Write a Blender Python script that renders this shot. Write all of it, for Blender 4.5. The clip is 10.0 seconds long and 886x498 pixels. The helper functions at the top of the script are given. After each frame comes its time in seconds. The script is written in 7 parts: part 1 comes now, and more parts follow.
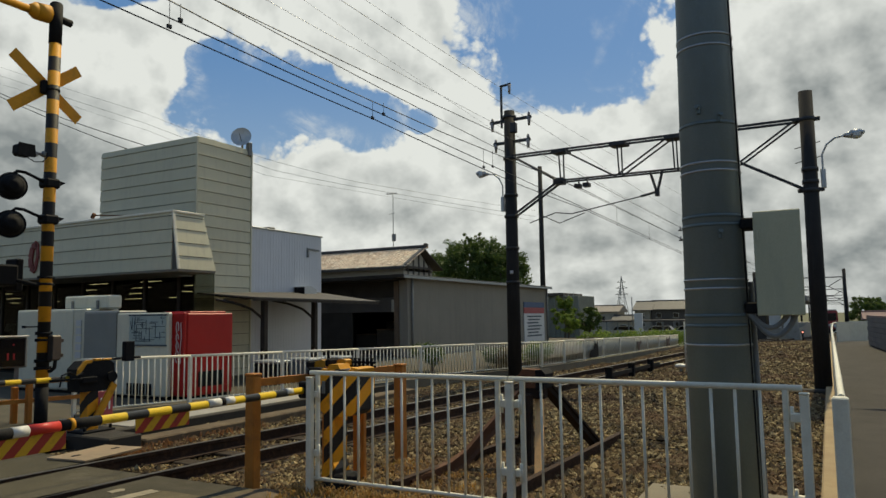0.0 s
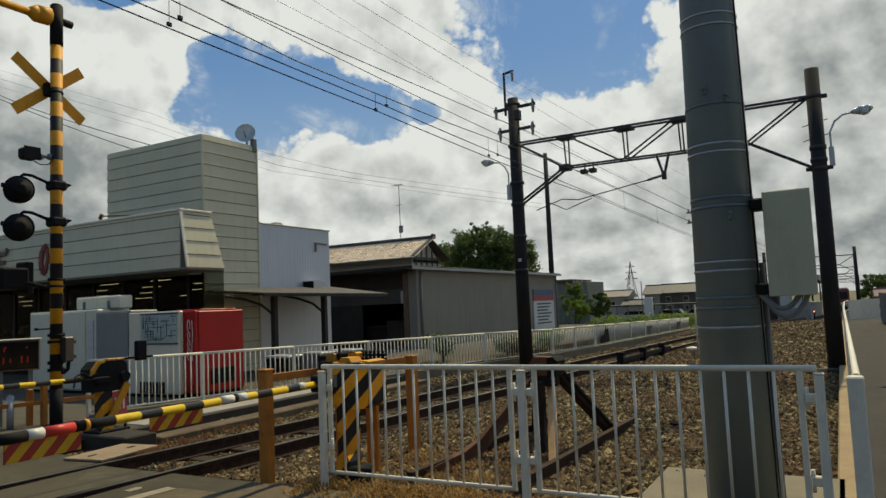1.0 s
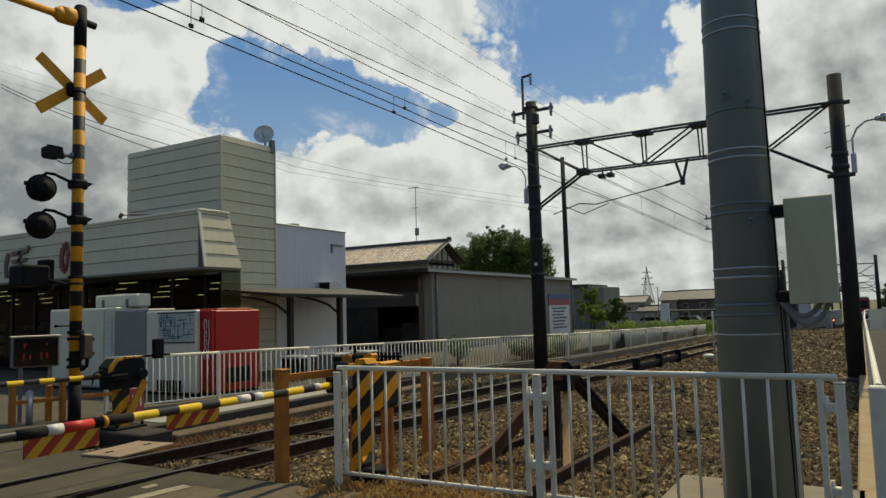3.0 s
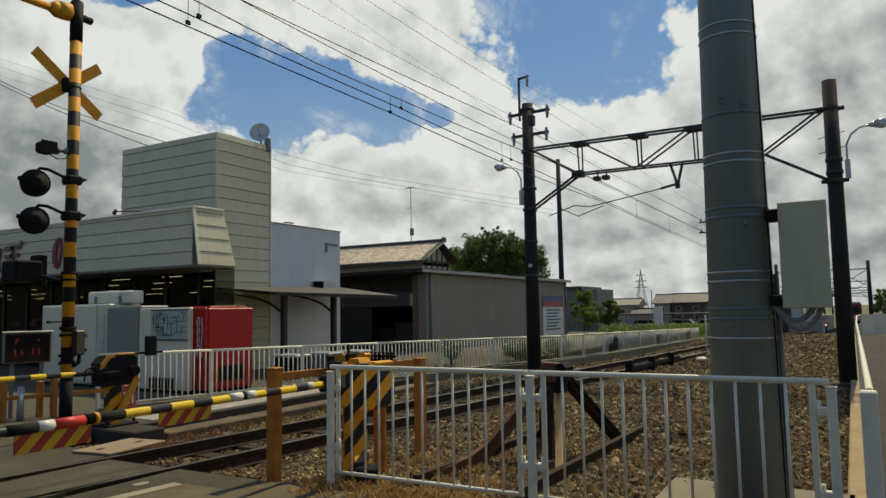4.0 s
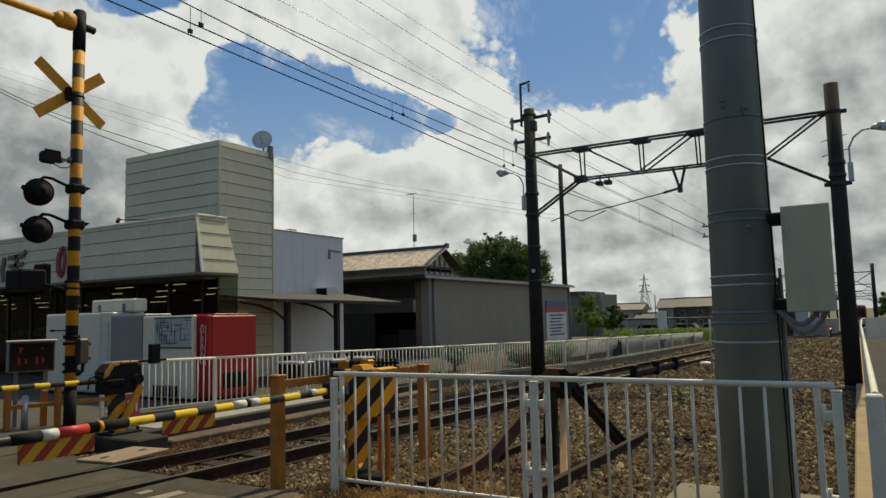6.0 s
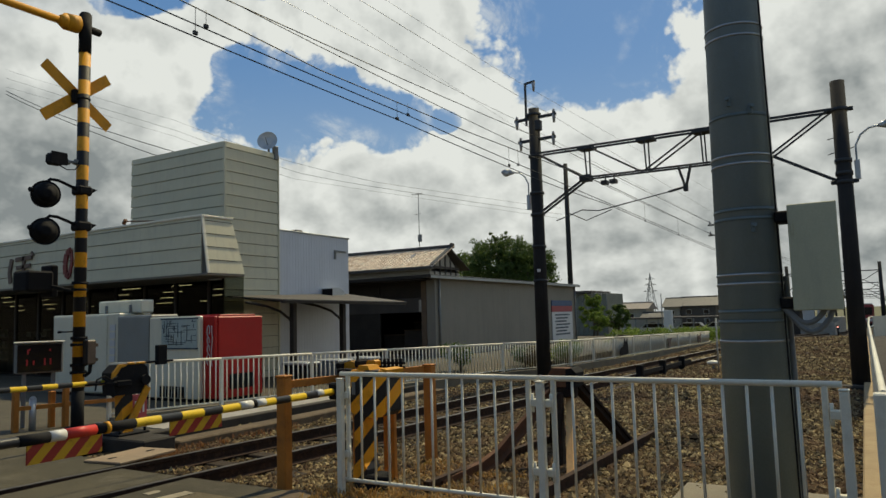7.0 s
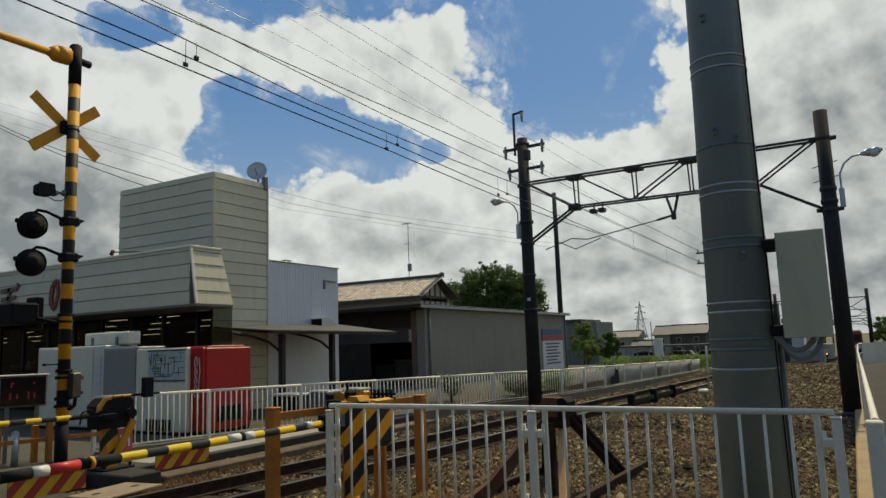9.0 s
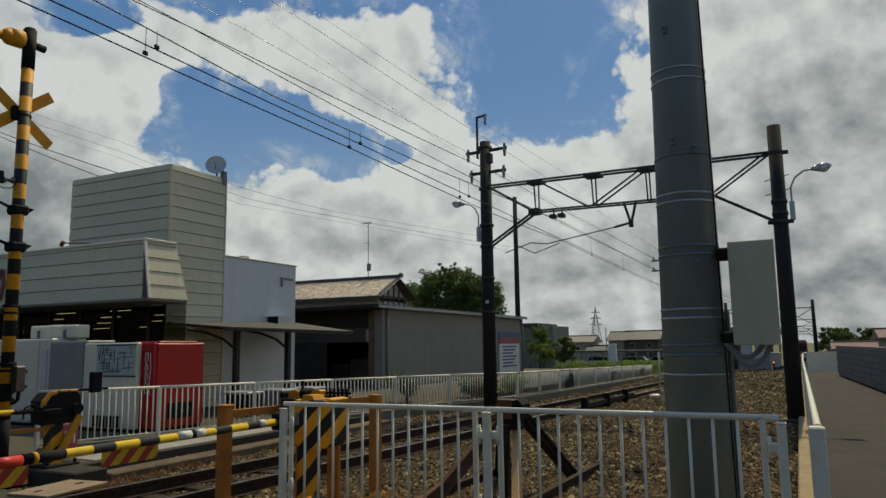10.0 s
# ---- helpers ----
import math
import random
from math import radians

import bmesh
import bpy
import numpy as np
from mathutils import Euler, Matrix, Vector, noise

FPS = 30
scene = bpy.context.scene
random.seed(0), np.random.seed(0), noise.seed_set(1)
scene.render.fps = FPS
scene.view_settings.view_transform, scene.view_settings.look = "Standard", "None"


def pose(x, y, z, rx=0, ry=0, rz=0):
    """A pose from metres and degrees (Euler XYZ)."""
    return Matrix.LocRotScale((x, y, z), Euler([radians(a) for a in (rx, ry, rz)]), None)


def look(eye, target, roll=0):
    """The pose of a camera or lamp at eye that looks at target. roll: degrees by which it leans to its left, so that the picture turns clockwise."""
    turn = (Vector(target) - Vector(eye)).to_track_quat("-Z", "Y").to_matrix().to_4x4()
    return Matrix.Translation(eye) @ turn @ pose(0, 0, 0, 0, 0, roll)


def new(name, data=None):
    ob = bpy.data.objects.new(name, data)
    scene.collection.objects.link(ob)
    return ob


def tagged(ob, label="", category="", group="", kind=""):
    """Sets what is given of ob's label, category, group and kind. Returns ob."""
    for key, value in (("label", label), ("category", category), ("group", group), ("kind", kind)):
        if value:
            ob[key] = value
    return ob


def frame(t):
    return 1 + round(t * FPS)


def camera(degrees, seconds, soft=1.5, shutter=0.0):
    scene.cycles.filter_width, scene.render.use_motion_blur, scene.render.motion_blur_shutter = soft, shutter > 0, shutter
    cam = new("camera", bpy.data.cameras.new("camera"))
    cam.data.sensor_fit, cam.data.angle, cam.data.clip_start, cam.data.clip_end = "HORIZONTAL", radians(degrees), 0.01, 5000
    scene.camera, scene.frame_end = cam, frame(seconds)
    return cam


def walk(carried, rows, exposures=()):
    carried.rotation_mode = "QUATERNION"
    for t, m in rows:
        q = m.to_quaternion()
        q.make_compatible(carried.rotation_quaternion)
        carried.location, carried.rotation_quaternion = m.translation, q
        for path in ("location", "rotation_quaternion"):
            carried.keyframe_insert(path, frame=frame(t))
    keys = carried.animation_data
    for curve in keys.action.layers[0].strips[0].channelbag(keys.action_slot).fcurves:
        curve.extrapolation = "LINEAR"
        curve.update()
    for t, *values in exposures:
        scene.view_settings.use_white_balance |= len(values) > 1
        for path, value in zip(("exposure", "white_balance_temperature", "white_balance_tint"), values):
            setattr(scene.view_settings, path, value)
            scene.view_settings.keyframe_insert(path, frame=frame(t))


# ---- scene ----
cam = camera(64.0, 10.0)
PATH = [
    (0, (0.023, -0.012, 1.531), (-0.924, 1.739, 1.72), -0.8),
    (0.5, (0.013, 0.019, 1.538), (-0.94, 1.767, 1.722), -1.7),
    (1, (0.014, 0.006, 1.534), (-0.954, 1.749, 1.696), -2.5),
    (1.5, (0.009, 0.009, 1.535), (-0.974, 1.743, 1.7), -2.5),
    (2, (0.005, 0.012, 1.531), (-0.98, 1.746, 1.691), -2.2),
    (2.5, (0.003, 0.006, 1.533), (-1.001, 1.727, 1.703), -2.1),
    (4, (0.0, 0.001, 1.53), (-0.992, 1.729, 1.703), -1.0),
    (4.5, (-0.002, 0.005, 1.53), (-0.998, 1.731, 1.708), -1.1),
    (5, (0.0, 0.002, 1.534), (-0.999, 1.725, 1.717), -1.2),
    (5.5, (0.001, 0.004, 1.53), (-0.994, 1.729, 1.718), -1.3),
    (7, (0.001, 0.002, 1.531), (-1.01, 1.717, 1.721), -1.6),
    (7.5, (-0.002, -0.009, 1.522), (-1.032, 1.698, 1.673), -1.6),
    (7.7, (0.007, -0.024, 1.523), (-1.049, 1.669, 1.663), -1.9),
    (8, (0.004, 0.002, 1.529), (-1.067, 1.684, 1.685), -1.3),
    (8.2, (0.003, 0.0, 1.531), (-1.063, 1.683, 1.707), -1.8),
    (8.5, (-0.009, -0.023, 1.526), (-1.043, 1.67, 1.776), -1.8),
    (9, (-0.007, 0.009, 1.533), (-0.986, 1.732, 1.804), -2.0),
    (9.5, (-0.01, 0.007, 1.53), (-0.941, 1.757, 1.799), -2.1),
    (10, (-0.009, 0.005, 1.525), (-0.888, 1.781, 1.797), -0.8),
]
EXPOSURES = [(0.0, -0.12, 7080, 5), (8.5, -0.12, 7080, 5), (9.0, -0.18, 6950, 5), (9.5, -0.36, 6900, 5), (10.0, -0.42, 6850, 5)]
walk(cam, [(t, look(eye, target, roll)) for t, eye, target, roll in PATH], EXPOSURES)

# ---------------------------------------------------------------- world and sun
SUN_EL, SUN_AZ = 56.0, 1.0
world = bpy.data.worlds.new("sky")
scene.world = world
world.use_nodes = True
wn, wl = world.node_tree.nodes, world.node_tree.links
wn.clear()


def wnode(kind, **values):
    n = wn.new(kind)
    for k, v in values.items():
        n.inputs[int(k[1:])].default_value = v
    return n


def wmath(op, a, b=None, clamp=False):
    n = wn.new("ShaderNodeMath")
    n.operation, n.use_clamp = op, clamp
    for i, v in enumerate((a, b)):
        if v is None:
            continue
        if isinstance(v, (int, float)):
            n.inputs[i].default_value = v
        else:
            wl.new(v, n.inputs[i])
    return n.outputs[0]


def wramp(value, lo, hi, a=0.0, b=1.0):
    n = wn.new("ShaderNodeMapRange")
    n.interpolation_type = "SMOOTHSTEP"
    wl.new(value, n.inputs["Value"])
    for k, v in (("From Min", lo), ("From Max", hi), ("To Min", a), ("To Max", b)):
        n.inputs[k].default_value = v
    return n.outputs[0]


def wmix(fac, a, b):
    n = wn.new("ShaderNodeMix")
    n.data_type = "RGBA"
    wl.new(fac, n.inputs[0])
    for i, v in ((6, a), (7, b)):
        if isinstance(v, tuple):
            n.inputs[i].default_value = v
        else:
            wl.new(v, n.inputs[i])
    return n.outputs[2]


sky = wn.new("ShaderNodeTexSky")
sky.sky_type, sky.sun_disc = "NISHITA", False
sky.sun_elevation, sky.sun_rotation = radians(SUN_EL), radians(SUN_AZ)
sky.air_density, sky.dust_density = 1.0, 0.6
coord = wn.new("ShaderNodeTexCoord").outputs["Generated"]


sep = wn.new("ShaderNodeSeparateXYZ")
wl.new(coord, sep.inputs[0])
azim = wmath("MULTIPLY", wmath("ARCTAN2", sep.outputs[0], sep.outputs[1]), 57.2958)
elev = wmath("MULTIPLY", wmath("ARCSINE", sep.outputs[2]), 57.2958)


def sky_point(da=0.0, de=0.0):
    """Azimuth and elevation in degrees, shifted, as a flat vector; banks lie flatter towards the horizon."""
    c = wn.new("ShaderNodeCombineXYZ")
    wl.new(wmath("ADD", azim, da), c.inputs[0])
    lifted = wmath("MULTIPLY", wmath("POWER", wmath("MAXIMUM", wmath("ADD", elev, de + 2.0), 0.1), 0.8), 2.6)
    wl.new(lifted, c.inputs[1])
    return c.outputs[0]


def cloud_noise(vector, scale, detail, rough, distortion=0.25, w=0.0):
    n = wn.new("ShaderNodeTexNoise")
    n.noise_dimensions = "4D"
    n.inputs["W"].default_value = w
    n.inputs["Scale"].default_value, n.inputs["Detail"].default_value, n.inputs["Roughness"].default_value = scale, detail, rough
    n.inputs["Distortion"].default_value = distortion
    wl.new(vector, n.inputs["Vector"])
    return n.outputs["Fac"]


def puffs(vector, scale, detail):
    """Rounded heads of cumulus: 1 at the middle of a head, 0 in the creases."""
    n = wn.new("ShaderNodeTexVoronoi")
    n.voronoi_dimensions, n.feature = "2D", "SMOOTH_F1"
    n.inputs["Scale"].default_value, n.inputs["Detail"].default_value, n.inputs["Roughness"].default_value = scale, detail, 0.55
    n.inputs["Smoothness"].default_value = 0.35
    wl.new(vector, n.inputs["Vector"])
    return wmath("SUBTRACT", 1.0, n.outputs["Distance"])


def patch(az, el, ra, re, tilt):
    """Distance from a patch of sky, 1 on its rim."""
    c, k = math.cos(radians(tilt)), math.sin(radians(tilt))
    a, e = wmath("SUBTRACT", azim, az), wmath("SUBTRACT", elev, el)
    u = wmath("DIVIDE", wmath("ADD", wmath("MULTIPLY", a, c), wmath("MULTIPLY", e, k)), ra)
    v = wmath("DIVIDE", wmath("SUBTRACT", wmath("MULTIPLY", e, c), wmath("MULTIPLY", a, k)), re)
    return wmath("SQRT", wmath("ADD", wmath("MULTIPLY", u, u), wmath("MULTIPLY", v, v)))


def nearest(patches):
    d = None
    for p in patches:
        q = patch(*p)
        if d is None:
            d = q
        else:
            n = wn.new("ShaderNodeMath")
            n.operation = "SMOOTH_MIN"
            n.inputs[2].default_value = 0.25
            wl.new(d, n.inputs[0])
            wl.new(q, n.inputs[1])
            d = n.outputs[0]
    return d


# clear openings between the cumulus banks: azimuth, elevation, half width, half height, tilt
OPENINGS = [(-43.2, 17.0, 4.8, 3.3, 0), (-38.0, 17.0, 5.8, 2.1, -22), (-33.6, 15.9, 2.0, 1.5, 0), (-46.0, 19.4, 2.4, 1.4, 0), (-54.5, 24.0, 3.0, 1.2, 0), (-45.0, 27.4, 4.0, 2.0, 0),
            (-34.0, 29.4, 9.0, 2.9, 0), (-18.4, 25.0, 7.0, 5.2, 0), (-18.0, 20.6, 5.9, 3.7, 0), (-14.8, 18.6, 2.4, 1.8, 0), (-18.0, 32.0, 14.0, 5.0, 0), (-30.2, 15.6, 1.1, 0.8, 0)]
here = sky_point()
billow = cloud_noise(here, 0.21, 11.0, 0.60, 0.4)
heads = puffs(here, 0.30, 3.0)
bank = wmath("ADD", wmath("MULTIPLY", billow, 1.25), wmath("MULTIPLY", heads, 0.35))
ragged = wmath("SUBTRACT", bank, 0.86)
rim = wmath("ADD", nearest(OPENINGS), wmath("MULTIPLY", ragged, 1.15))
# high overhead and south, out of view, cloud is opened to dim the ambient
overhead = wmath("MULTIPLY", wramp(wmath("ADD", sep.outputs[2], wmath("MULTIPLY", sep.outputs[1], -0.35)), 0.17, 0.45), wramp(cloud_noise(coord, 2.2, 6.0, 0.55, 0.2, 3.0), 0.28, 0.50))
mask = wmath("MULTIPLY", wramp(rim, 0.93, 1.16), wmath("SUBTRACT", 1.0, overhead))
wisps = cloud_noise(here, 0.16, 9.0, 0.66, 0.9, 7.0)
veil = wmath("MULTIPLY", wramp(wisps, 0.46, 0.70, 0.0, 0.75), wramp(rim, 0.25, 0.95))
mask = wmath("MAXIMUM", mask, veil)
# sunlit crests and thin bright edges against grey, flat undersides
up = sky_point(0.9, 1.7)
body = wmath("ADD", wmath("MULTIPLY", cloud_noise(here, 0.15, 5.0, 0.50, 0.5), 1.2), wmath("MULTIPLY", heads, 0.30))
body_up = wmath("ADD", wmath("MULTIPLY", cloud_noise(up, 0.15, 5.0, 0.50, 0.5), 1.2), wmath("MULTIPLY", puffs(up, 0.30, 3.0), 0.30))
relief = wmath("SUBTRACT", body, body_up)
edge_light = wramp(rim, 1.0, 2.2, 0.22, 0.0)
core = wmath("MULTIPLY", wramp(rim, 1.3, 3.2), wramp(cloud_noise(here, 0.055, 3.0, 0.5, 0.3, 2.0), 0.40, 0.64, 0.0, 0.30))
light = wmath("SUBTRACT", wmath("ADD", wmath("ADD", 0.81, wmath("MULTIPLY", relief, 1.05)), edge_light), core)
# heavier banks low over the shop and over the footpath
for az, el, ra, re, depth in ((-60.5, 11.0, 8.0, 6.0, 0.66), (1.0, 14.0, 9.0, 5.0, 0.26), (6.0, 5.0, 20.0, 2.5, 0.20), (-31.0, 4.0, 40.0, 4.0, 0.10), (-56.0, 18.0, 6.0, 4.0, -0.16), (-26.0, 15.0, 6.0, 4.0, -0.08)):
    light = wmath("SUBTRACT", light, wramp(patch(az, el, ra, re, 0), 0.3, 1.5, depth, 0.0))
light = wmath("MAXIMUM", wmath("MINIMUM", light, 1.0), 0.0)
cloud_col = wmix(light, (0.26, 0.295, 0.325, 1), (0.85, 0.89, 0.925, 1))
blue = wn.new("ShaderNodeVectorMath")
blue.operation = "SCALE"
wl.new(sky.outputs[0], blue.inputs[0])
blue.inputs["Scale"].default_value = 0.10
blue_tint = wmix(wmath("ADD", 0.6, 0.0), blue.outputs[0], (0.07, 0.25, 0.62, 1))
haze = wramp(elev, 2.0, 22.0, 0.55, 0.0)
clear = wmix(haze, blue_tint, (0.50, 0.62, 0.72, 1))
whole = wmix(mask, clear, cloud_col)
below = wramp(sep.outputs[2], -0.06, 0.0)
whole = wmix(below, (0.16, 0.16, 0.14, 1), whole)
bg = wn.new("ShaderNodeBackground")
wl.new(whole, bg.inputs["Color"])
bg.inputs["Strength"].default_value = 0.95
wl.new(bg.outputs[0], wn.new("ShaderNodeOutputWorld").inputs["Surface"])

sun = new("sun", bpy.data.lights.new("sun", "SUN"))
sun.data.energy, sun.data.angle, sun.data.color = 4.1, radians(0.6), (1.0, 0.88, 0.62)
_a, _e = radians(SUN_AZ), radians(SUN_EL)
sun.matrix_basis = look((0, 0, 30), Vector((0, 0, 30)) - Vector((math.sin(_a) * math.cos(_e), math.cos(_a) * math.cos(_e), math.sin(_e))))


# ---------------------------------------------------------------- materials
MATS = {}


def tree_of(name):
    m = bpy.data.materials.new(name)
    m.use_nodes = True
    MATS[name] = m
    nt = m.node_tree
    return m, nt, nt.nodes["Principled BSDF"]


def mnoise(nt, scale, detail=4.0, rough=0.6, stretch=(1, 1, 1)):
    g = nt.nodes.new("ShaderNodeNewGeometry")
    mp = nt.nodes.new("ShaderNodeMapping")
    mp.inputs["Scale"].default_value = stretch
    nt.links.new(g.outputs["Position"], mp.inputs["Vector"])
    n = nt.nodes.new("ShaderNodeTexNoise")
    n.inputs["Scale"].default_value, n.inputs["Detail"].default_value, n.inputs["Roughness"].default_value = scale, detail, rough
    nt.links.new(mp.outputs[0], n.inputs["Vector"])
    return n.outputs["Fac"]


def mrange(nt, value, lo, hi, a=0.0, b=1.0):
    n = nt.nodes.new("ShaderNodeMapRange")
    nt.links.new(value, n.inputs["Value"])
    for k, v in (("From Min", lo), ("From Max", hi), ("To Min", a), ("To Max", b)):
        n.inputs[k].default_value = v
    return n.outputs[0]


def mmix(nt, fac, a, b, blend="MIX"):
    n = nt.nodes.new("ShaderNodeMix")
    n.data_type, n.blend_type = "RGBA", blend
    if isinstance(fac, float):
        n.inputs[0].default_value = fac
    else:
        nt.links.new(fac, n.inputs[0])
    for i, v in ((6, a), (7, b)):
        if isinstance(v, tuple):
            n.inputs[i].default_value = (*v[:3], 1)
        else:
            nt.links.new(v, n.inputs[i])
    return n.outputs[2]


def mmath(nt, op, a, b=0.0):
    n = nt.nodes.new("ShaderNodeMath")
    n.operation = op
    for i, v in enumerate((a, b)):
        if isinstance(v, (int, float)):
            n.inputs[i].default_value = v
        else:
            nt.links.new(v, n.inputs[i])
    return n.outputs[0]


def finish(nt, b, colour, rough, metal, grain, bump, depth=0.01):
    if isinstance(colour, tuple):
        b.inputs["Base Color"].default_value = (*colour, 1)
    else:
        nt.links.new(colour, b.inputs["Base Color"])
    fine = mnoise(nt, grain, 3.0)
    nt.links.new(mrange(nt, fine, 0.3, 0.7, max(0.02, rough - 0.09), min(1, rough + 0.09)), b.inputs["Roughness"])
    b.inputs["Metallic"].default_value = metal
    b.inputs["Specular IOR Level"].default_value = 0.3 if rough > 0.35 else 0.5
    if bump:
        k = nt.nodes.new("ShaderNodeBump")
        k.inputs["Strength"].default_value, k.inputs["Distance"].default_value = bump, depth
        nt.links.new(fine, k.inputs["Height"])
        nt.links.new(k.outputs[0], b.inputs["Normal"])


def plain(name, c1, c2=None, rough=0.6, metal=0.0, scale=3.0, grain=60.0, bump=0.15, dirt=None, dirt_amount=0.35, stretch=(1, 1, 1), vary=0.0, depth=0.01):
    """A surface of two close tones in large patches, fine grain, and streaks of dirt."""
    m, nt, b = tree_of(name)
    c2 = c2 or tuple(v * 0.8 for v in c1)
    col = mmix(nt, mrange(nt, mnoise(nt, scale, 5.0, 0.65), 0.35, 0.65), c1, c2)
    col = mmix(nt, mrange(nt, mnoise(nt, grain, 2.0), 0.3, 0.7, 0.0, 0.3), col, tuple(v * 0.72 for v in c1))
    if dirt:
        col = mmix(nt, mrange(nt, mnoise(nt, scale * 2.3, 6.0, 0.7, stretch), 0.5, 0.72, 0.0, dirt_amount), col, dirt)
    if vary:
        o = nt.nodes.new("ShaderNodeObjectInfo")
        k = mrange(nt, o.outputs["Random"], 0, 1, 1 - vary, 1 + vary)
        n = nt.nodes.new("ShaderNodeVectorMath")
        n.operation = "SCALE"
        nt.links.new(col, n.inputs[0])
        nt.links.new(k, n.inputs["Scale"])
        col = n.outputs[0]
    finish(nt, b, col, rough, metal, grain, bump, depth)
    return m


def striped(name, ca, cb, axis, period, duty=0.5, shift=0.0, rough=0.45, dirt=(0.03, 0.025, 0.02)):
    """Painted bands across an axis of the world, a little worn."""
    m, nt, b = tree_of(name)
    g = nt.nodes.new("ShaderNodeNewGeometry")
    n = nt.nodes.new("ShaderNodeVectorMath")
    n.operation = "DOT_PRODUCT"
    nt.links.new(g.outputs["Position"], n.inputs[0])
    n.inputs[1].default_value = axis
    v = mmath(nt, "FRACT", mmath(nt, "ADD", mmath(nt, "DIVIDE", n.outputs["Value"], period), 100 + shift))
    pick = mrange(nt, v, duty - 0.004, duty + 0.004)
    col = mmix(nt, pick, ca, cb)
    col = mmix(nt, mrange(nt, mnoise(nt, 9.0, 6.0, 0.7), 0.56, 0.74, 0.0, 0.55), col, dirt)
    finish(nt, b, col, rough, 0.0, 90.0, 0.1)
    return m


def islands(name, tones, rough=0.85, grain=60.0, bump=0.3, spread=None):
    """Many small pieces in one mesh, each with its own tone."""
    m, nt, b = tree_of(name)
    g = nt.nodes.new("ShaderNodeNewGeometry")
    r = nt.nodes.new("ShaderNodeValToRGB")
    for i, c in enumerate(tones):
        e = r.color_ramp.elements[i] if i < 2 else r.color_ramp.elements.new(1.0)
        e.color = (*c, 1)
    for i in range(len(tones)):
        r.color_ramp.elements[i].position = i / (len(tones) - 1)
    nt.links.new(g.outputs["Random Per Island"], r.inputs[0])
    col = mmix(nt, mrange(nt, mnoise(nt, grain, 3.0), 0.3, 0.7, 0.0, 0.35), r.outputs[0], tuple(v * 0.6 for v in tones[0]))
    if spread:
        col = mmix(nt, mrange(nt, mnoise(nt, 0.5, 4.0), 0.46, 0.62, 0.0, 0.7), col, spread)
    finish(nt, b, col, rough, 0.0, grain, bump)
    return m


def glowing(name, colour, strength):
    m, nt, b = tree_of(name)
    b.inputs["Base Color"].default_value = (*colour, 1)
    b.inputs["Emission Color"].default_value = (*colour, 1)
    b.inputs["Emission Strength"].default_value = strength
    return m


def leafy(name, tones):
    m = islands(name, tones, 0.6, 30.0, 0.0)
    nt = m.node_tree
    b, out = nt.nodes["Principled BSDF"], nt.nodes["Material Output"]
    thin, mx = nt.nodes.new("ShaderNodeBsdfTranslucent"), nt.nodes.new("ShaderNodeMixShader")
    nt.links.new(b.inputs["Base Color"].links[0].from_socket, thin.inputs["Color"])
    mx.inputs[0].default_value = 0.5
    nt.links.new(b.outputs[0], mx.inputs[1])
    nt.links.new(thin.outputs[0], mx.inputs[2])
    nt.links.new(mx.outputs[0], out.inputs["Surface"])
    return m


ASPHALT = plain("asphalt", (0.080, 0.068, 0.040), (0.036, 0.031, 0.019), 0.92, 0, 0.8, 130, 0.6, (0.14, 0.12, 0.085), 0.5)
PATH_TAR = plain("path_asphalt", (0.056, 0.049, 0.040), (0.034, 0.030, 0.025), 0.95, 0, 1.1, 110, 0.6, (0.04, 0.036, 0.032), 0.5, (0.2, 1, 1))
CONCRETE = plain("concrete", (0.34, 0.32, 0.28), (0.27, 0.255, 0.225), 0.88, 0, 1.6, 80, 0.3, (0.15, 0.12, 0.085), 0.5)
PALE_CONC = plain("pale_concrete", (0.22, 0.19, 0.13), (0.16, 0.138, 0.098), 0.88, 0, 1.6, 80, 0.3, (0.20, 0.15, 0.10), 0.5)
FORECOURT = plain("dusty_forecourt", (0.085, 0.075, 0.052), (0.058, 0.05, 0.036), 0.92, 0, 1.2, 90, 0.4, (0.17, 0.135, 0.085), 0.4)
KERB = plain("warm_kerb_concrete", (0.36, 0.27, 0.15), (0.28, 0.20, 0.11), 0.9, 0, 1.6, 80, 0.3, (0.2, 0.12, 0.06), 0.5)
APRON = plain("sandy_apron", (0.125, 0.10, 0.058), (0.075, 0.06, 0.035), 0.95, 0, 2.5, 60, 0.8, (0.20, 0.155, 0.085), 0.6)
DARK_CONC = plain("dark_concrete", (0.05, 0.043, 0.034), (0.032, 0.028, 0.023), 0.92, 0, 2.0, 70, 0.4, (0.03, 0.028, 0.025), 0.6)
EARTH = plain("earth", (0.13, 0.092, 0.055), (0.085, 0.062, 0.038), 0.95, 0, 0.9, 45, 0.6, (0.24, 0.19, 0.12), 0.5)
FIELD = plain("field", (0.09, 0.105, 0.045), (0.13, 0.11, 0.065), 0.95, 0, 0.15, 20, 0.5, (0.16, 0.14, 0.10), 0.5)
# bed colour carries the shade of the gaps between the stones
BALLAST_BED = plain("ballast_bed", (0.05, 0.036, 0.021), (0.026, 0.019, 0.012), 0.95, 0, 2.2, 28, 1.0, (0.11, 0.055, 0.03), 0.5, depth=0.05)
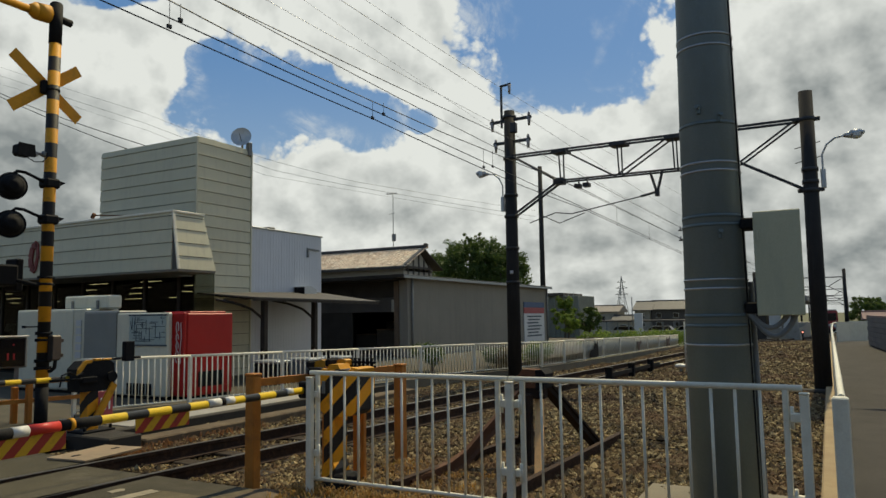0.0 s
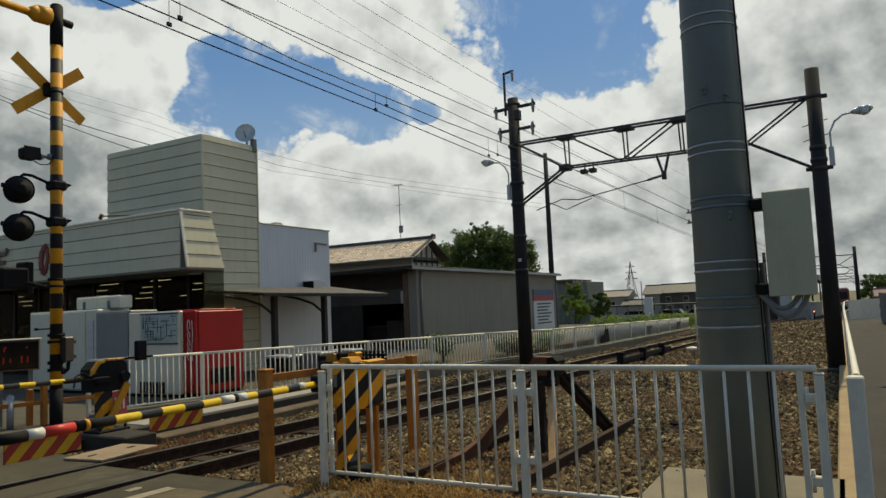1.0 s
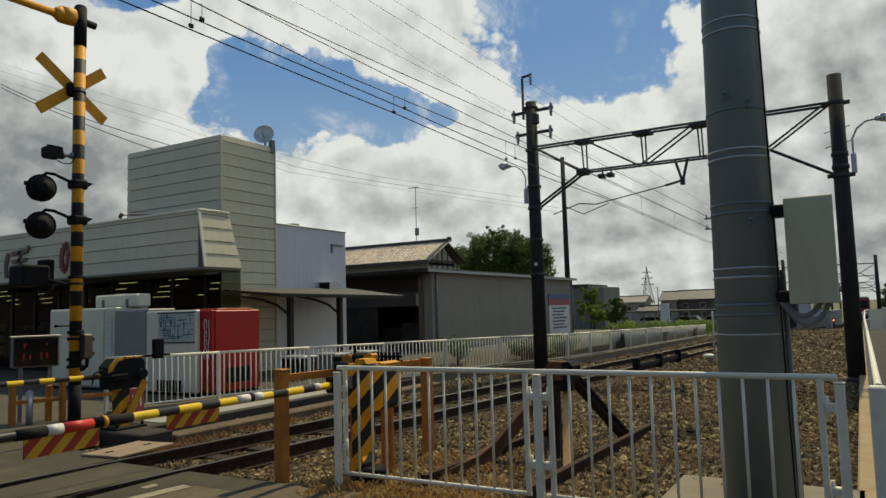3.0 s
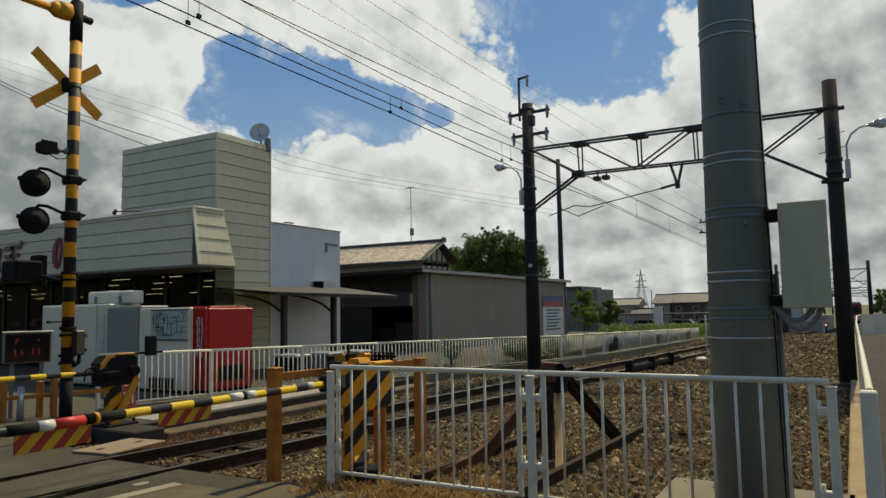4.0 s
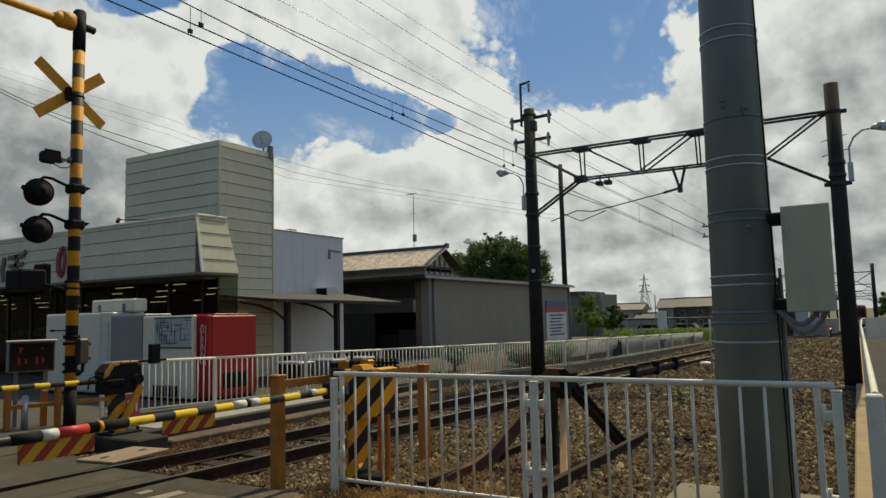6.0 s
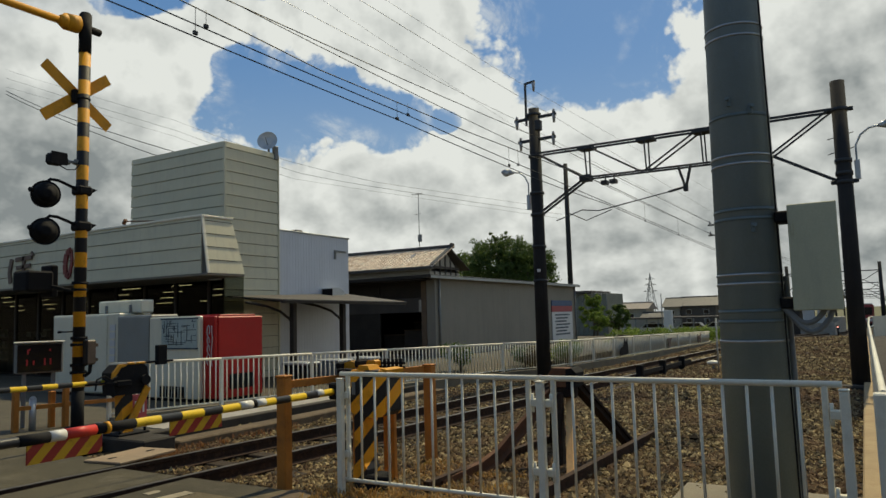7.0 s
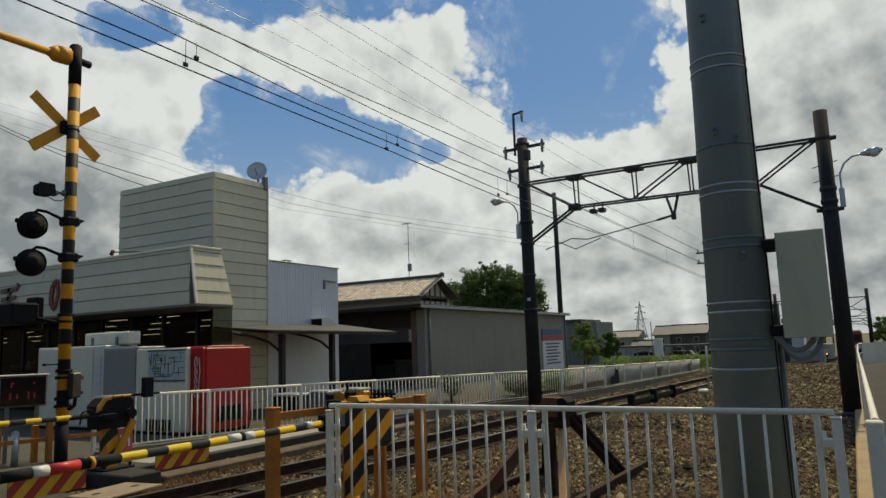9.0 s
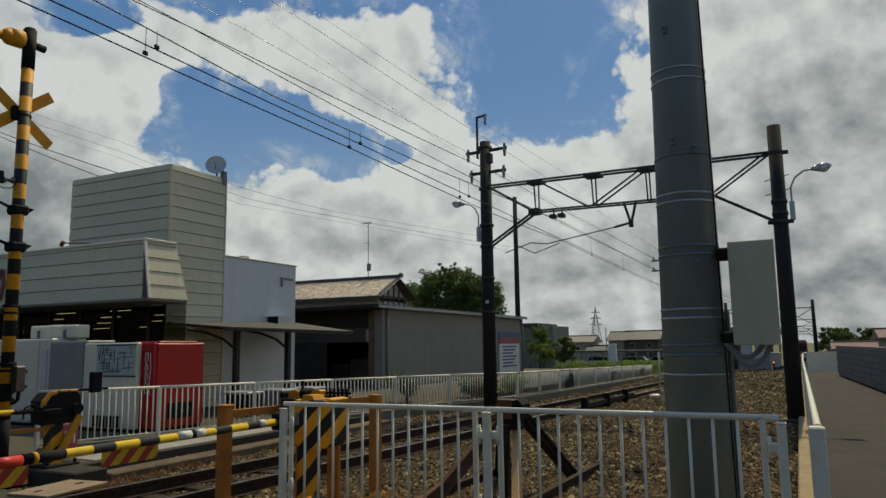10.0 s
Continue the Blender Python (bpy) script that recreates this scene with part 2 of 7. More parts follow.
STONES = islands("ballast_stones", ((0.014, 0.010, 0.006), (0.20, 0.135, 0.05), (0.035, 0.022, 0.010), (0.54, 0.42, 0.21), (0.11, 0.06, 0.02), (0.025, 0.017, 0.009), (0.30, 0.195, 0.085)), 0.95, 70, 0.3, (0.115, 0.06, 0.03))
# rust darkened further for the shade on the rail webs
RAIL_RUST_SHADED = plain("shaded_rusty_rail", (0.042, 0.022, 0.013), (0.024, 0.014, 0.009), 0.95, 0.0, 6, 90, 0.4, (0.14, 0.07, 0.035), 0.5)
RAIL_TOP = plain("polished_rail_head", (0.15, 0.135, 0.115), (0.09, 0.08, 0.07), 0.5, 0.9, 5, 90, 0.1)
SLEEPER = plain("weathered_sleeper", (0.038, 0.025, 0.015), (0.022, 0.015, 0.010), 0.92, 0, 3, 50, 0.5, (0.09, 0.065, 0.042), 0.5, (1, 6, 1))
WHITE_PAINT = plain("white_fence_paint", (0.80, 0.765, 0.63), (0.72, 0.685, 0.56), 0.45, 0, 4, 90, 0.08, (0.36, 0.27, 0.18), 0.25)
FENCE_GREY = plain("fence_grey_paint", (0.48, 0.475, 0.41), (0.40, 0.395, 0.34), 0.5, 0, 4, 90, 0.08, (0.30, 0.20, 0.13), 0.3)
POLE_STEEL = plain("painted_steel_pole", (0.205, 0.252, 0.262), (0.165, 0.208, 0.222), 0.5, 0.05, 1.3, 80, 0.12, (0.13, 0.155, 0.155), 0.4, (1, 1, 0.25))
POLE_DARK = plain("pole_patch_paint", (0.13, 0.168, 0.172), (0.11, 0.142, 0.148), 0.5, 0.1, 2.5, 80, 0.12)
BAND_STEEL = plain("galvanised_band", (0.42, 0.43, 0.43), (0.32, 0.33, 0.33), 0.4, 0.7, 12, 90, 0.1)
# poles against bright sky: their backlit darkness is put into the concrete colour
CAST_CONC = plain("backlit_concrete_pole", (0.026, 0.025, 0.025), (0.018, 0.018, 0.018), 0.85, 0, 1.5, 70, 0.3, (0.05, 0.047, 0.043), 0.35, (3, 3, 0.3))
GANTRY = plain("dark_gantry_steel", (0.04, 0.045, 0.05), (0.028, 0.031, 0.034), 0.6, 0.1, 4, 80, 0.15, (0.10, 0.06, 0.04), 0.35)
WIRE = plain("weathered_wire", (0.05, 0.055, 0.06), (0.035, 0.038, 0.04), 0.6, 0.4, 5, 60, 0.0)
WIRE_PALE = plain("aluminium_wire", (0.30, 0.31, 0.32), (0.24, 0.25, 0.26), 0.5, 0.6, 5, 60, 0.0)
PORCELAIN = plain("porcelain", (0.35, 0.34, 0.33), (0.25, 0.22, 0.2), 0.3, 0, 8, 60, 0.0)
LAMP_GREY = plain("lamp_aluminium", (0.46, 0.48, 0.49), (0.38, 0.40, 0.41), 0.4, 0.4, 6, 90, 0.05)
LAMP_GLASS = plain("lamp_diffuser", (0.55, 0.57, 0.57), (0.48, 0.5, 0.5), 0.25, 0, 8, 60, 0.0)
BOX_GREY = plain("cabinet_paint", (0.52, 0.51, 0.355), (0.47, 0.465, 0.325), 0.5, 0, 2, 90, 0.08, (0.28, 0.27, 0.22), 0.3, (2, 2, 0.4))
CONDUIT = plain("grey_conduit", (0.20, 0.21, 0.21), (0.15, 0.16, 0.16), 0.6, 0, 6, 80, 0.1)
BLACK = plain("black_paint", (0.006, 0.006, 0.007), (0.004, 0.004, 0.005), 0.85, 0, 6, 80, 0.1, (0.025, 0.022, 0.018), 0.3)
DULL_BLACK = plain("dull_black", (0.006, 0.006, 0.007), (0.004, 0.004, 0.005), 0.9, 0, 6, 80, 0.1)
YELLOW = plain("yellow_paint", (0.66, 0.30, 0.015), (0.54, 0.24, 0.012), 0.6, 0, 5, 80, 0.1, (0.2, 0.11, 0.03), 0.35)
ORANGE = plain("faded_orange_paint", (0.50, 0.19, 0.03), (0.38, 0.14, 0.024), 0.65, 0, 4, 70, 0.15, (0.16, 0.075, 0.03), 0.5)
POST_BANDS = striped("post_bands", (0.66, 0.29, 0.015), (0.012, 0.012, 0.014), (0, 0, 1), 0.4567, 0.5, 0.644, 0.62)
BOX_BANDS = striped("diagonal_bands", (0.78, 0.33, 0.018), (0.014, 0.014, 0.016), (0.62, 0.42, -0.66), 0.205, 0.5, 0.10)
ARM_BANDS = striped("arm_bands", (0.66, 0.45, 0.03), (0.016, 0.018, 0.022), (0, 1, 0), 0.392, 0.53, 0.653)
FAR_ARM_BANDS = striped("far_arm_bands", (0.62, 0.42, 0.03), (0.016, 0.018, 0.022), (0, 1, 0), 0.39, 0.5, 0.80)
BOARD_BANDS = striped("board_bands", (0.60, 0.34, 0.02), (0.33, 0.035, 0.025), (0, 0.80, -0.75), 0.125, 0.5)
RED = plain("red_paint", (0.42, 0.010, 0.008), (0.36, 0.008, 0.007), 0.45, 0, 3, 80, 0.05, (0.3, 0.03, 0.02), 0.2)
RED_TAPE = plain("red_tape", (0.62, 0.05, 0.03), (0.55, 0.04, 0.03), 0.4, 0, 3, 80, 0.05)
WHITE_TAPE = plain("white_tape", (0.70, 0.68, 0.62), (0.6, 0.58, 0.52), 0.4, 0, 3, 80, 0.05)
SIDING = plain("cream_siding", (0.62, 0.585, 0.425), (0.565, 0.535, 0.385), 0.55, 0, 0.8, 60, 0.1, (0.38, 0.35, 0.28), 0.35, (4, 4, 0.4), 0.05)
SIDING_GAP = plain("siding_shadow_gap", (0.12, 0.115, 0.10), (0.09, 0.085, 0.075), 0.8, 0, 3, 60, 0.1)
ANNEX = plain("white_sheet_wall", (0.62, 0.64, 0.67), (0.57, 0.59, 0.62), 0.6, 0, 0.6, 60, 0.08, (0.44, 0.45, 0.46), 0.35, (3, 3, 0.3))
SOFFIT = plain("soffit_paint", (0.22, 0.20, 0.16), (0.17, 0.155, 0.125), 0.7, 0, 2, 60, 0.1)
FRAME_BROWN = plain("brown_steel", (0.035, 0.028, 0.023), (0.025, 0.02, 0.017), 0.5, 0.2, 4, 80, 0.1)
CANOPY_TOP = plain("canopy_sheet", (0.085, 0.078, 0.07), (0.06, 0.055, 0.05), 0.75, 0.0, 2, 60, 0.1, (0.12, 0.10, 0.08), 0.4)
# near-black walls, floor and ceiling: the room's shade is in the colour
INTERIOR_SHADE = plain("shaded_shop_interior", (0.018, 0.017, 0.016), (0.012, 0.011, 0.011), 0.85, 0, 2, 40, 0.1)
SHELF = plain("shop_shelf", (0.24, 0.23, 0.21), (0.17, 0.16, 0.15), 0.6, 0, 3, 40, 0.1)
TUBE = glowing("fluorescent_tube", (1.0, 0.84, 0.52), 2.2)
LED_RED = glowing("red_diode", (0.35, 0.015, 0.015), 0.06)
SHED_WALL = plain("shed_wall", (0.255, 0.235, 0.195), (0.225, 0.208, 0.172), 0.8, 0, 0.5, 50, 0.15, (0.16, 0.145, 0.125), 0.4, (3, 3, 0.25))
SHED_ROOF = plain("shed_roof_sheet", (0.40, 0.42, 0.41), (0.33, 0.345, 0.34), 0.5, 0.3, 1.5, 60, 0.1, (0.22, 0.19, 0.16), 0.4)
# shed inside, front and soffit: shade under the roof put into the brown
SHED_SHADE = plain("shaded_shed_brown", (0.042, 0.036, 0.030), (0.028, 0.024, 0.020), 0.9, 0, 2, 40, 0.1)
BROWN_POST = plain("brown_wood", (0.17, 0.115, 0.075), (0.12, 0.085, 0.058), 0.8, 0, 3, 60, 0.2, stretch=(6, 6, 1))
# colour raised to stand in for sunlight the strut does not catch
TIMBER = plain("sunlit_timber", (0.80, 0.47, 0.20), (0.66, 0.38, 0.16), 0.8, 0, 3, 60, 0.2, (0.2, 0.13, 0.08), 0.4, (8, 8, 1))
RUST = plain("rust", (0.16, 0.075, 0.04), (0.09, 0.045, 0.027), 0.9, 0.1, 5, 70, 0.5, (0.2, 0.095, 0.045), 0.5)
TILES = islands("roof_tiles", ((0.50, 0.34, 0.23), (0.84, 0.68, 0.52), (0.66, 0.49, 0.36), (0.92, 0.82, 0.66), (0.38, 0.24, 0.16)), 0.55, 30, 0.2)
PLASTER = plain("house_plaster", (0.36, 0.34, 0.29), (0.30, 0.285, 0.245), 0.9, 0, 0.6, 40, 0.1, (0.2, 0.19, 0.17), 0.4)
DARK_WOOD = plain("dark_house_boards", (0.085, 0.075, 0.066), (0.06, 0.053, 0.048), 0.85, 0, 1, 40, 0.2)
GREY_TILE = plain("grey_roof", (0.070, 0.070, 0.070), (0.050, 0.050, 0.052), 0.6, 0, 1.5, 30, 0.3)
PALE_TILE = plain("pale_brown_roof", (0.26, 0.225, 0.19), (0.20, 0.175, 0.15), 0.7, 0, 2.5, 30, 0.3)
GREEN_NET = plain("scaffold_net", (0.19, 0.20, 0.17), (0.15, 0.16, 0.135), 0.9, 0, 0.8, 30, 0.2)
LEAF_DARK = leafy("dark_leaves", ((0.045, 0.08, 0.02), (0.10, 0.15, 0.035), (0.065, 0.11, 0.028), (0.15, 0.20, 0.05)))
LEAF_MID = leafy("green_leaves", ((0.09, 0.15, 0.025), (0.19, 0.27, 0.045), (0.13, 0.20, 0.035), (0.25, 0.31, 0.06)))
LEAF_RED = leafy("reddish_leaves", ((0.10, 0.05, 0.02), (0.15, 0.13, 0.03), (0.12, 0.075, 0.03)))
STRAW = leafy("dry_grass", ((0.28, 0.15, 0.045), (0.50, 0.31, 0.10), (0.38, 0.19, 0.06), (0.20, 0.16, 0.035)))
RED_STRAW = leafy("reddish_grass", ((0.20, 0.085, 0.035), (0.27, 0.13, 0.05), (0.16, 0.075, 0.03)))
BARK = plain("bark", (0.10, 0.08, 0.06), (0.06, 0.05, 0.04), 0.95, 0, 6, 50, 0.6)
BLOCKWALL = plain("block_wall", (0.15, 0.14, 0.135), (0.12, 0.112, 0.108), 0.9, 0, 1, 60, 0.3, (0.08, 0.075, 0.07), 0.5, (2, 2, 0.4), 0.10)
PINK_ROOF = plain("pink_coping", (0.238, 0.150, 0.143), (0.196, 0.128, 0.120), 0.8, 0, 1, 60, 0.2)
TRAIN_RED = plain("train_red", (0.30, 0.05, 0.05), (0.25, 0.045, 0.045), 0.4, 0, 2, 60, 0.05)
CAR_WHITE = plain("car_white", (0.7, 0.7, 0.7), (0.62, 0.62, 0.62), 0.25, 0, 2, 60, 0.0)
SIGN_WHITE = plain("sign_white", (0.60, 0.61, 0.61), (0.53, 0.54, 0.54), 0.5, 0, 2, 60, 0.05)
SIGN_BLUE = plain("sign_blue", (0.05, 0.10, 0.20), (0.045, 0.085, 0.17), 0.5, 0, 2, 60, 0.05)
SIGN_RED = plain("sign_red", (0.36, 0.06, 0.07), (0.3, 0.055, 0.06), 0.5, 0, 2, 60, 0.05)
INK = plain("sign_ink", (0.08, 0.10, 0.12), (0.06, 0.08, 0.1), 0.6, 0, 2, 60, 0.0)
MACHINE_WHITE = plain("machine_white", (0.72, 0.69, 0.54), (0.64, 0.62, 0.49), 0.45, 0, 1.5, 70, 0.05, (0.36, 0.34, 0.3), 0.3, (3, 3, 0.4))
MACHINE_GREY = plain("machine_grey", (0.26, 0.27, 0.25), (0.225, 0.235, 0.22), 0.5, 0, 1.5, 70, 0.05)
MAP_GREEN = plain("map_panel", (0.42, 0.50, 0.47), (0.36, 0.44, 0.42), 0.4, 0, 6, 60, 0.0)
FASCIA_RED = plain("faded_sign_red", (0.24, 0.06, 0.05), (0.20, 0.05, 0.045), 0.6, 0, 2, 60, 0.05)
FASCIA_BROWN = plain("faded_sign_brown", (0.15, 0.105, 0.08), (0.12, 0.085, 0.065), 0.6, 0, 2, 60, 0.05)
PLATE = plain("brown_cover_plate", (0.33, 0.24, 0.15), (0.27, 0.20, 0.13), 0.7, 0.1, 2, 60, 0.2, (0.16, 0.11, 0.07), 0.4)
LINE_WHITE = plain("worn_road_line", (0.34, 0.29, 0.19), (0.22, 0.19, 0.13), 0.8, 0, 7, 60, 0.1, (0.12, 0.11, 0.1), 0.6)


def glass(name, tint=(0.5, 0.55, 0.55), rough=0.03):
    m, nt, b = tree_of(name)
    t, gl, mx, lw = (nt.nodes.new("ShaderNodeBsdf" + k) if k in ("Transparent", "Glossy") else nt.nodes.new("ShaderNode" + k) for k in ("Transparent", "Glossy", "MixShader", "LayerWeight"))
    t.inputs[0].default_value = (*tint, 1)
    gl.inputs["Roughness"].default_value = rough
    gloss = mmath(nt, "ADD", mmath(nt, "MULTIPLY", mmath(nt, "POWER", lw.outputs["Facing"], 5.0), 0.8), 0.02)
    nt.links.new(gloss, mx.inputs[0])
    nt.links.new(t.outputs[0], mx.inputs[1])
    nt.links.new(gl.outputs[0], mx.inputs[2])
    nt.links.new(mx.outputs[0], nt.nodes["Material Output"].inputs["Surface"])
    return m


SHOP_GLASS = glass("shop_glass", (0.5, 0.52, 0.48))
INFILL = plain("fence_infill", (0.34, 0.35, 0.31), (0.27, 0.28, 0.25), 0.7, 0, 1.5, 60, 0.1, (0.16, 0.11, 0.07), 0.4)
DARK_RUST = plain("dark_rust", (0.03, 0.02, 0.015), (0.018, 0.013, 0.011), 0.9, 0.1, 5, 70, 0.5, (0.07, 0.035, 0.02), 0.4)
LENS_BLACK = plain("dark_lens", (0.010, 0.008, 0.010), (0.008, 0.007, 0.008), 0.15, 0, 8, 60, 0.0)

# ---------------------------------------------------------------- mesh tools


class Mesh:
    """Collects boxes, tubes and sheets into one mesh."""

    def __init__(self):
        self.v, self.f, self.smooth = [], [], []

    def add(self, verts, faces, smooth=False):
        n = len(self.v)
        self.v += [tuple(p) for p in verts]
        self.f += [tuple(n + i for i in q) for q in faces]
        self.smooth += [smooth] * len(faces)
        return self

    def box(self, x0, x1, y0, y1, z0, z1, c=0.0, m=None):
        """A box with its edges chamfered by c."""
        if c <= 0:
            vs = [(x, y, z) for z in (z0, z1) for x, y in ((x0, y0), (x1, y0), (x1, y1), (x0, y1))]
            fs = [(3, 2, 1, 0), (4, 5, 6, 7), (0, 1, 5, 4), (1, 2, 6, 5), (2, 3, 7, 6), (3, 0, 4, 7)]
        else:
            vs, lo, hi, key = [], (x0, y0, z0), (x1, y1, z1), {}
            for s in np.ndindex(2, 2, 2):
                for axis in range(3):
                    p = []
                    for k in range(3):
                        edge, sign = (hi[k], -1) if s[k] else (lo[k], 1)
                        p.append(edge if k == axis else edge + sign * c)
                    key[s, axis] = len(vs)
                    vs.append(p)
            fs = []
            for axis in range(3):
                a, b = [k for k in range(3) if k != axis]
                for side in (0, 1):
                    ring = []
                    for u, w in ((0, 0), (1, 0), (1, 1), (0, 1)):
                        s = [0, 0, 0]
                        s[axis], s[a], s[b] = side, u, w
                        ring.append(key[tuple(s), axis])
                    fs.append(ring if (side == 1) == (axis != 1) else ring[::-1])
                for u in (0, 1):
                    for w in (0, 1):
                        ends = []
                        for side in (0, 1):
                            s = [0, 0, 0]
                            s[axis], s[a], s[b] = side, u, w
                            ends.append((key[tuple(s), a], key[tuple(s), b]))
                        q = [ends[0][0], ends[0][1], ends[1][1], ends[1][0]]
                        fs.append(q if ((u == w) == (axis != 1)) else q[::-1])
            for s in np.ndindex(2, 2, 2):
                t = [key[s, k] for k in range(3)]
                fs.append(t if sum(s) % 2 else t[::-1])
        if m is not None:
            vs = [m @ Vector(p) for p in vs]
        return self.add(vs, fs)

    def tube(self, p, q, r, r2=None, n=10, caps=True, smooth=True):
        p, q = Vector(p), Vector(q)
        r2 = r if r2 is None else r2
        d = (q - p).normalized()
        a = d.orthogonal().normalized()
        b = d.cross(a)
        vs = [p + r * (math.cos(t) * a + math.sin(t) * b) for t in [2 * math.pi * i / n for i in range(n)]]
        vs += [q + r2 * (math.cos(t) * a + math.sin(t) * b) for t in [2 * math.pi * i / n for i in range(n)]]
        self.add(vs, [(i, (i + 1) % n, n + (i + 1) % n, n + i) for i in range(n)], smooth)
        if caps:
            k = len(self.v) - 2 * n
            self.f += [tuple(k + i for i in reversed(range(n))), tuple(k + n + i for i in range(n))]
            self.smooth += [False, False]
        return self

    def pipe(self, points, r, n=8):
        ps = [Vector(p) for p in points]
        vs, side = [], None
        for i, p in enumerate(ps):
            d = (ps[min(i + 1, len(ps) - 1)] - ps[max(i - 1, 0)]).normalized()
            side = d.orthogonal().normalized() if side is None else (side - d * side.dot(d)).normalized()
            b = d.cross(side)
            vs += [p + r * (math.cos(2 * math.pi * k / n) * side + math.sin(2 * math.pi * k / n) * b) for k in range(n)]
        m = len(ps)
        self.add(vs, [(j * n + i, j * n + (i + 1) % n, (j + 1) * n + (i + 1) % n, (j + 1) * n + i) for j in range(m - 1) for i in range(n)], True)
        return self.add([vs[k] for k in range(n)] + vs[-n:], [tuple(reversed(range(n))), tuple(range(n, 2 * n))])

    def beam(self, p, q, w, h, up=(0, 0, 1)):
        """A bar of width w and height h from p to q."""
        p, q = Vector(p), Vector(q)
        d = (q - p).normalized()
        s = d.cross(Vector(up)).normalized()
        u = s.cross(d)
        vs = [e + a * s * w / 2 + b * u * h / 2 for e in (p, q) for a, b in ((-1, -1), (1, -1), (1, 1), (-1, 1))]
        return self.add(vs, [(3, 2, 1, 0), (4, 5, 6, 7), (0, 1, 5, 4), (1, 2, 6, 5), (2, 3, 7, 6), (3, 0, 4, 7)])

    def ball(self, c, r, n=12, k=8, squash=(1, 1, 1)):
        c = Vector(c)
        vs = [c + Vector((r * squash[0] * math.sin(math.pi * j / k) * math.cos(2 * math.pi * i / n), r * squash[1] * math.sin(math.pi * j / k) * math.sin(2 * math.pi * i / n),
                          r * squash[2] * math.cos(math.pi * j / k))) for j in range(k + 1) for i in range(n)]
        return self.add(vs, [(j * n + i, (j + 1) * n + i, (j + 1) * n + (i + 1) % n, j * n + (i + 1) % n) for j in range(k) for i in range(n)], True)

    def prism(self, outline, lo, hi, axis=0):
        """An outline in the other two axes, extended along an axis."""
        def put(u, w, t):
            p = [u, w]
            p.insert(axis, t)
            return p
        n = len(outline)
        vs = [put(u, w, t) for t in (lo, hi) for u, w in outline]
        return self.add(vs, [tuple(reversed(range(n))), tuple(range(n, 2 * n))] + [(i, (i + 1) % n, n + (i + 1) % n, n + i) for i in range(n)])

    def data(self, name, material, shift=(0, 0, 0)):
        me = bpy.data.meshes.new(name)
        s = Vector(shift)
        me.from_pydata([Vector(p) - s for p in self.v], [], self.f)
        me.polygons.foreach_set("use_smooth", self.smooth)
        me.materials.append(material)
        me.update()
        return me


ORIGIN = {}


def thing(name, at, label, category, group="", kind=""):
    ob = new(name)
    ob.empty_display_size = 0.1
    ob.location = at
    ORIGIN[ob] = Vector(at)
    return tagged(ob, label, category, group, kind)


def part(name, mesh, material, parent, label=""):
    """One mesh object under a thing or a part; the mesh is in the world's metres."""
    o = ORIGIN[parent]
    ob = new(name, mesh.data(name, material, o))
    ob.parent = parent
    ORIGIN[ob] = o
    return tagged(ob, label)


def solid(name, mesh, material, label, category, group="", kind="", at=(0, 0, 0)):
    """A thing that is a single mesh."""
    ob = new(name, mesh.data(name, material, at))
    ob.location = at
    ORIGIN[ob] = Vector(at)
    return tagged(ob, label, category, group, kind)


def piece(name, data, parent, at, turn=None):
    ob = new(name, data)
    ob.parent = parent
    m = Matrix.Translation(Vector(at) - ORIGIN[parent])
    ob.matrix_basis = m @ turn if turn is not None else m
    return ob


def structure(name, mesh, material, label, category):
    return solid(name, mesh, material, label, category, kind="structure")


def fall(y):
    """The land drops gently past the crossing."""
    return -0.024 * min(max(y - 40.0, 0.0), 85.0)


def main_x(y):
    """The running line's middle."""
    return -6.53 + 0.085 * (min(y, 30) - 5.5) + 0.05 * max(y - 30, 0)


# ---------------------------------------------------------------- ground, road, path, track bed
rng = np.random.default_rng(7)


def sheet(x0, x1, y0, y1, dx, dy, height):
    xs, ys = np.linspace(x0, x1, max(2, int((x1 - x0) / dx) + 1)), np.linspace(y0, y1, max(2, int((y1 - y0) / dy) + 1))
    m = Mesh()
    nx = len(xs)
    m.add([(x, y, height(x, y)) for y in ys for x in xs], [(j * nx + i, j * nx + i + 1, (j + 1) * nx + i + 1, (j + 1) * nx + i) for j in range(len(ys) - 1) for i in range(nx - 1)])
    return m


structure("ground", sheet(-1200, 1200, -600, 1800, 100, 5, lambda x, y: -0.30 + fall(y)), FIELD, "rough green and brown land reaching the horizon", "ground")


def bed_height(x, y):
    hump = 0.12 * math.exp(-((x + 1.1) / 0.7) ** 2) + 0.1 * math.exp(-((x + 2.8) / 0.9) ** 2) * min(1, max(0, (y - 8.6) / 1.5)) + 0.05 * math.exp(-((x + 4.2) / 0.7) ** 2)
    dip = -0.05 * math.exp(-((x - main_x(y)) / 1.3) ** 2)
    rough = 0.035 * noise.noise((x * 1.1, y * 1.1, 3)) + 0.02 * noise.noise((x * 4, y * 4, 9))
    edge = min(1.0, max(0.0, (y - 5.3) / 0.8))
    return -0.13 + (hump + dip) * edge + rough * edge + fall(y)


structure("track_bed", sheet(-8.8, -0.02, 4.95, 24, 0.14, 0.14, bed_height), BALLAST_BED, "brown stony ballast bed stained with rust", "track bed")
structure("track_bed_far", sheet(-6.6, 6.0, 24, 130, 0.6, 1.0, lambda x, y: -0.14 + fall(y) + 0.03 * noise.noise((x, y, 0))), BALLAST_BED, "brown ballast bed running towards the station", "track bed")

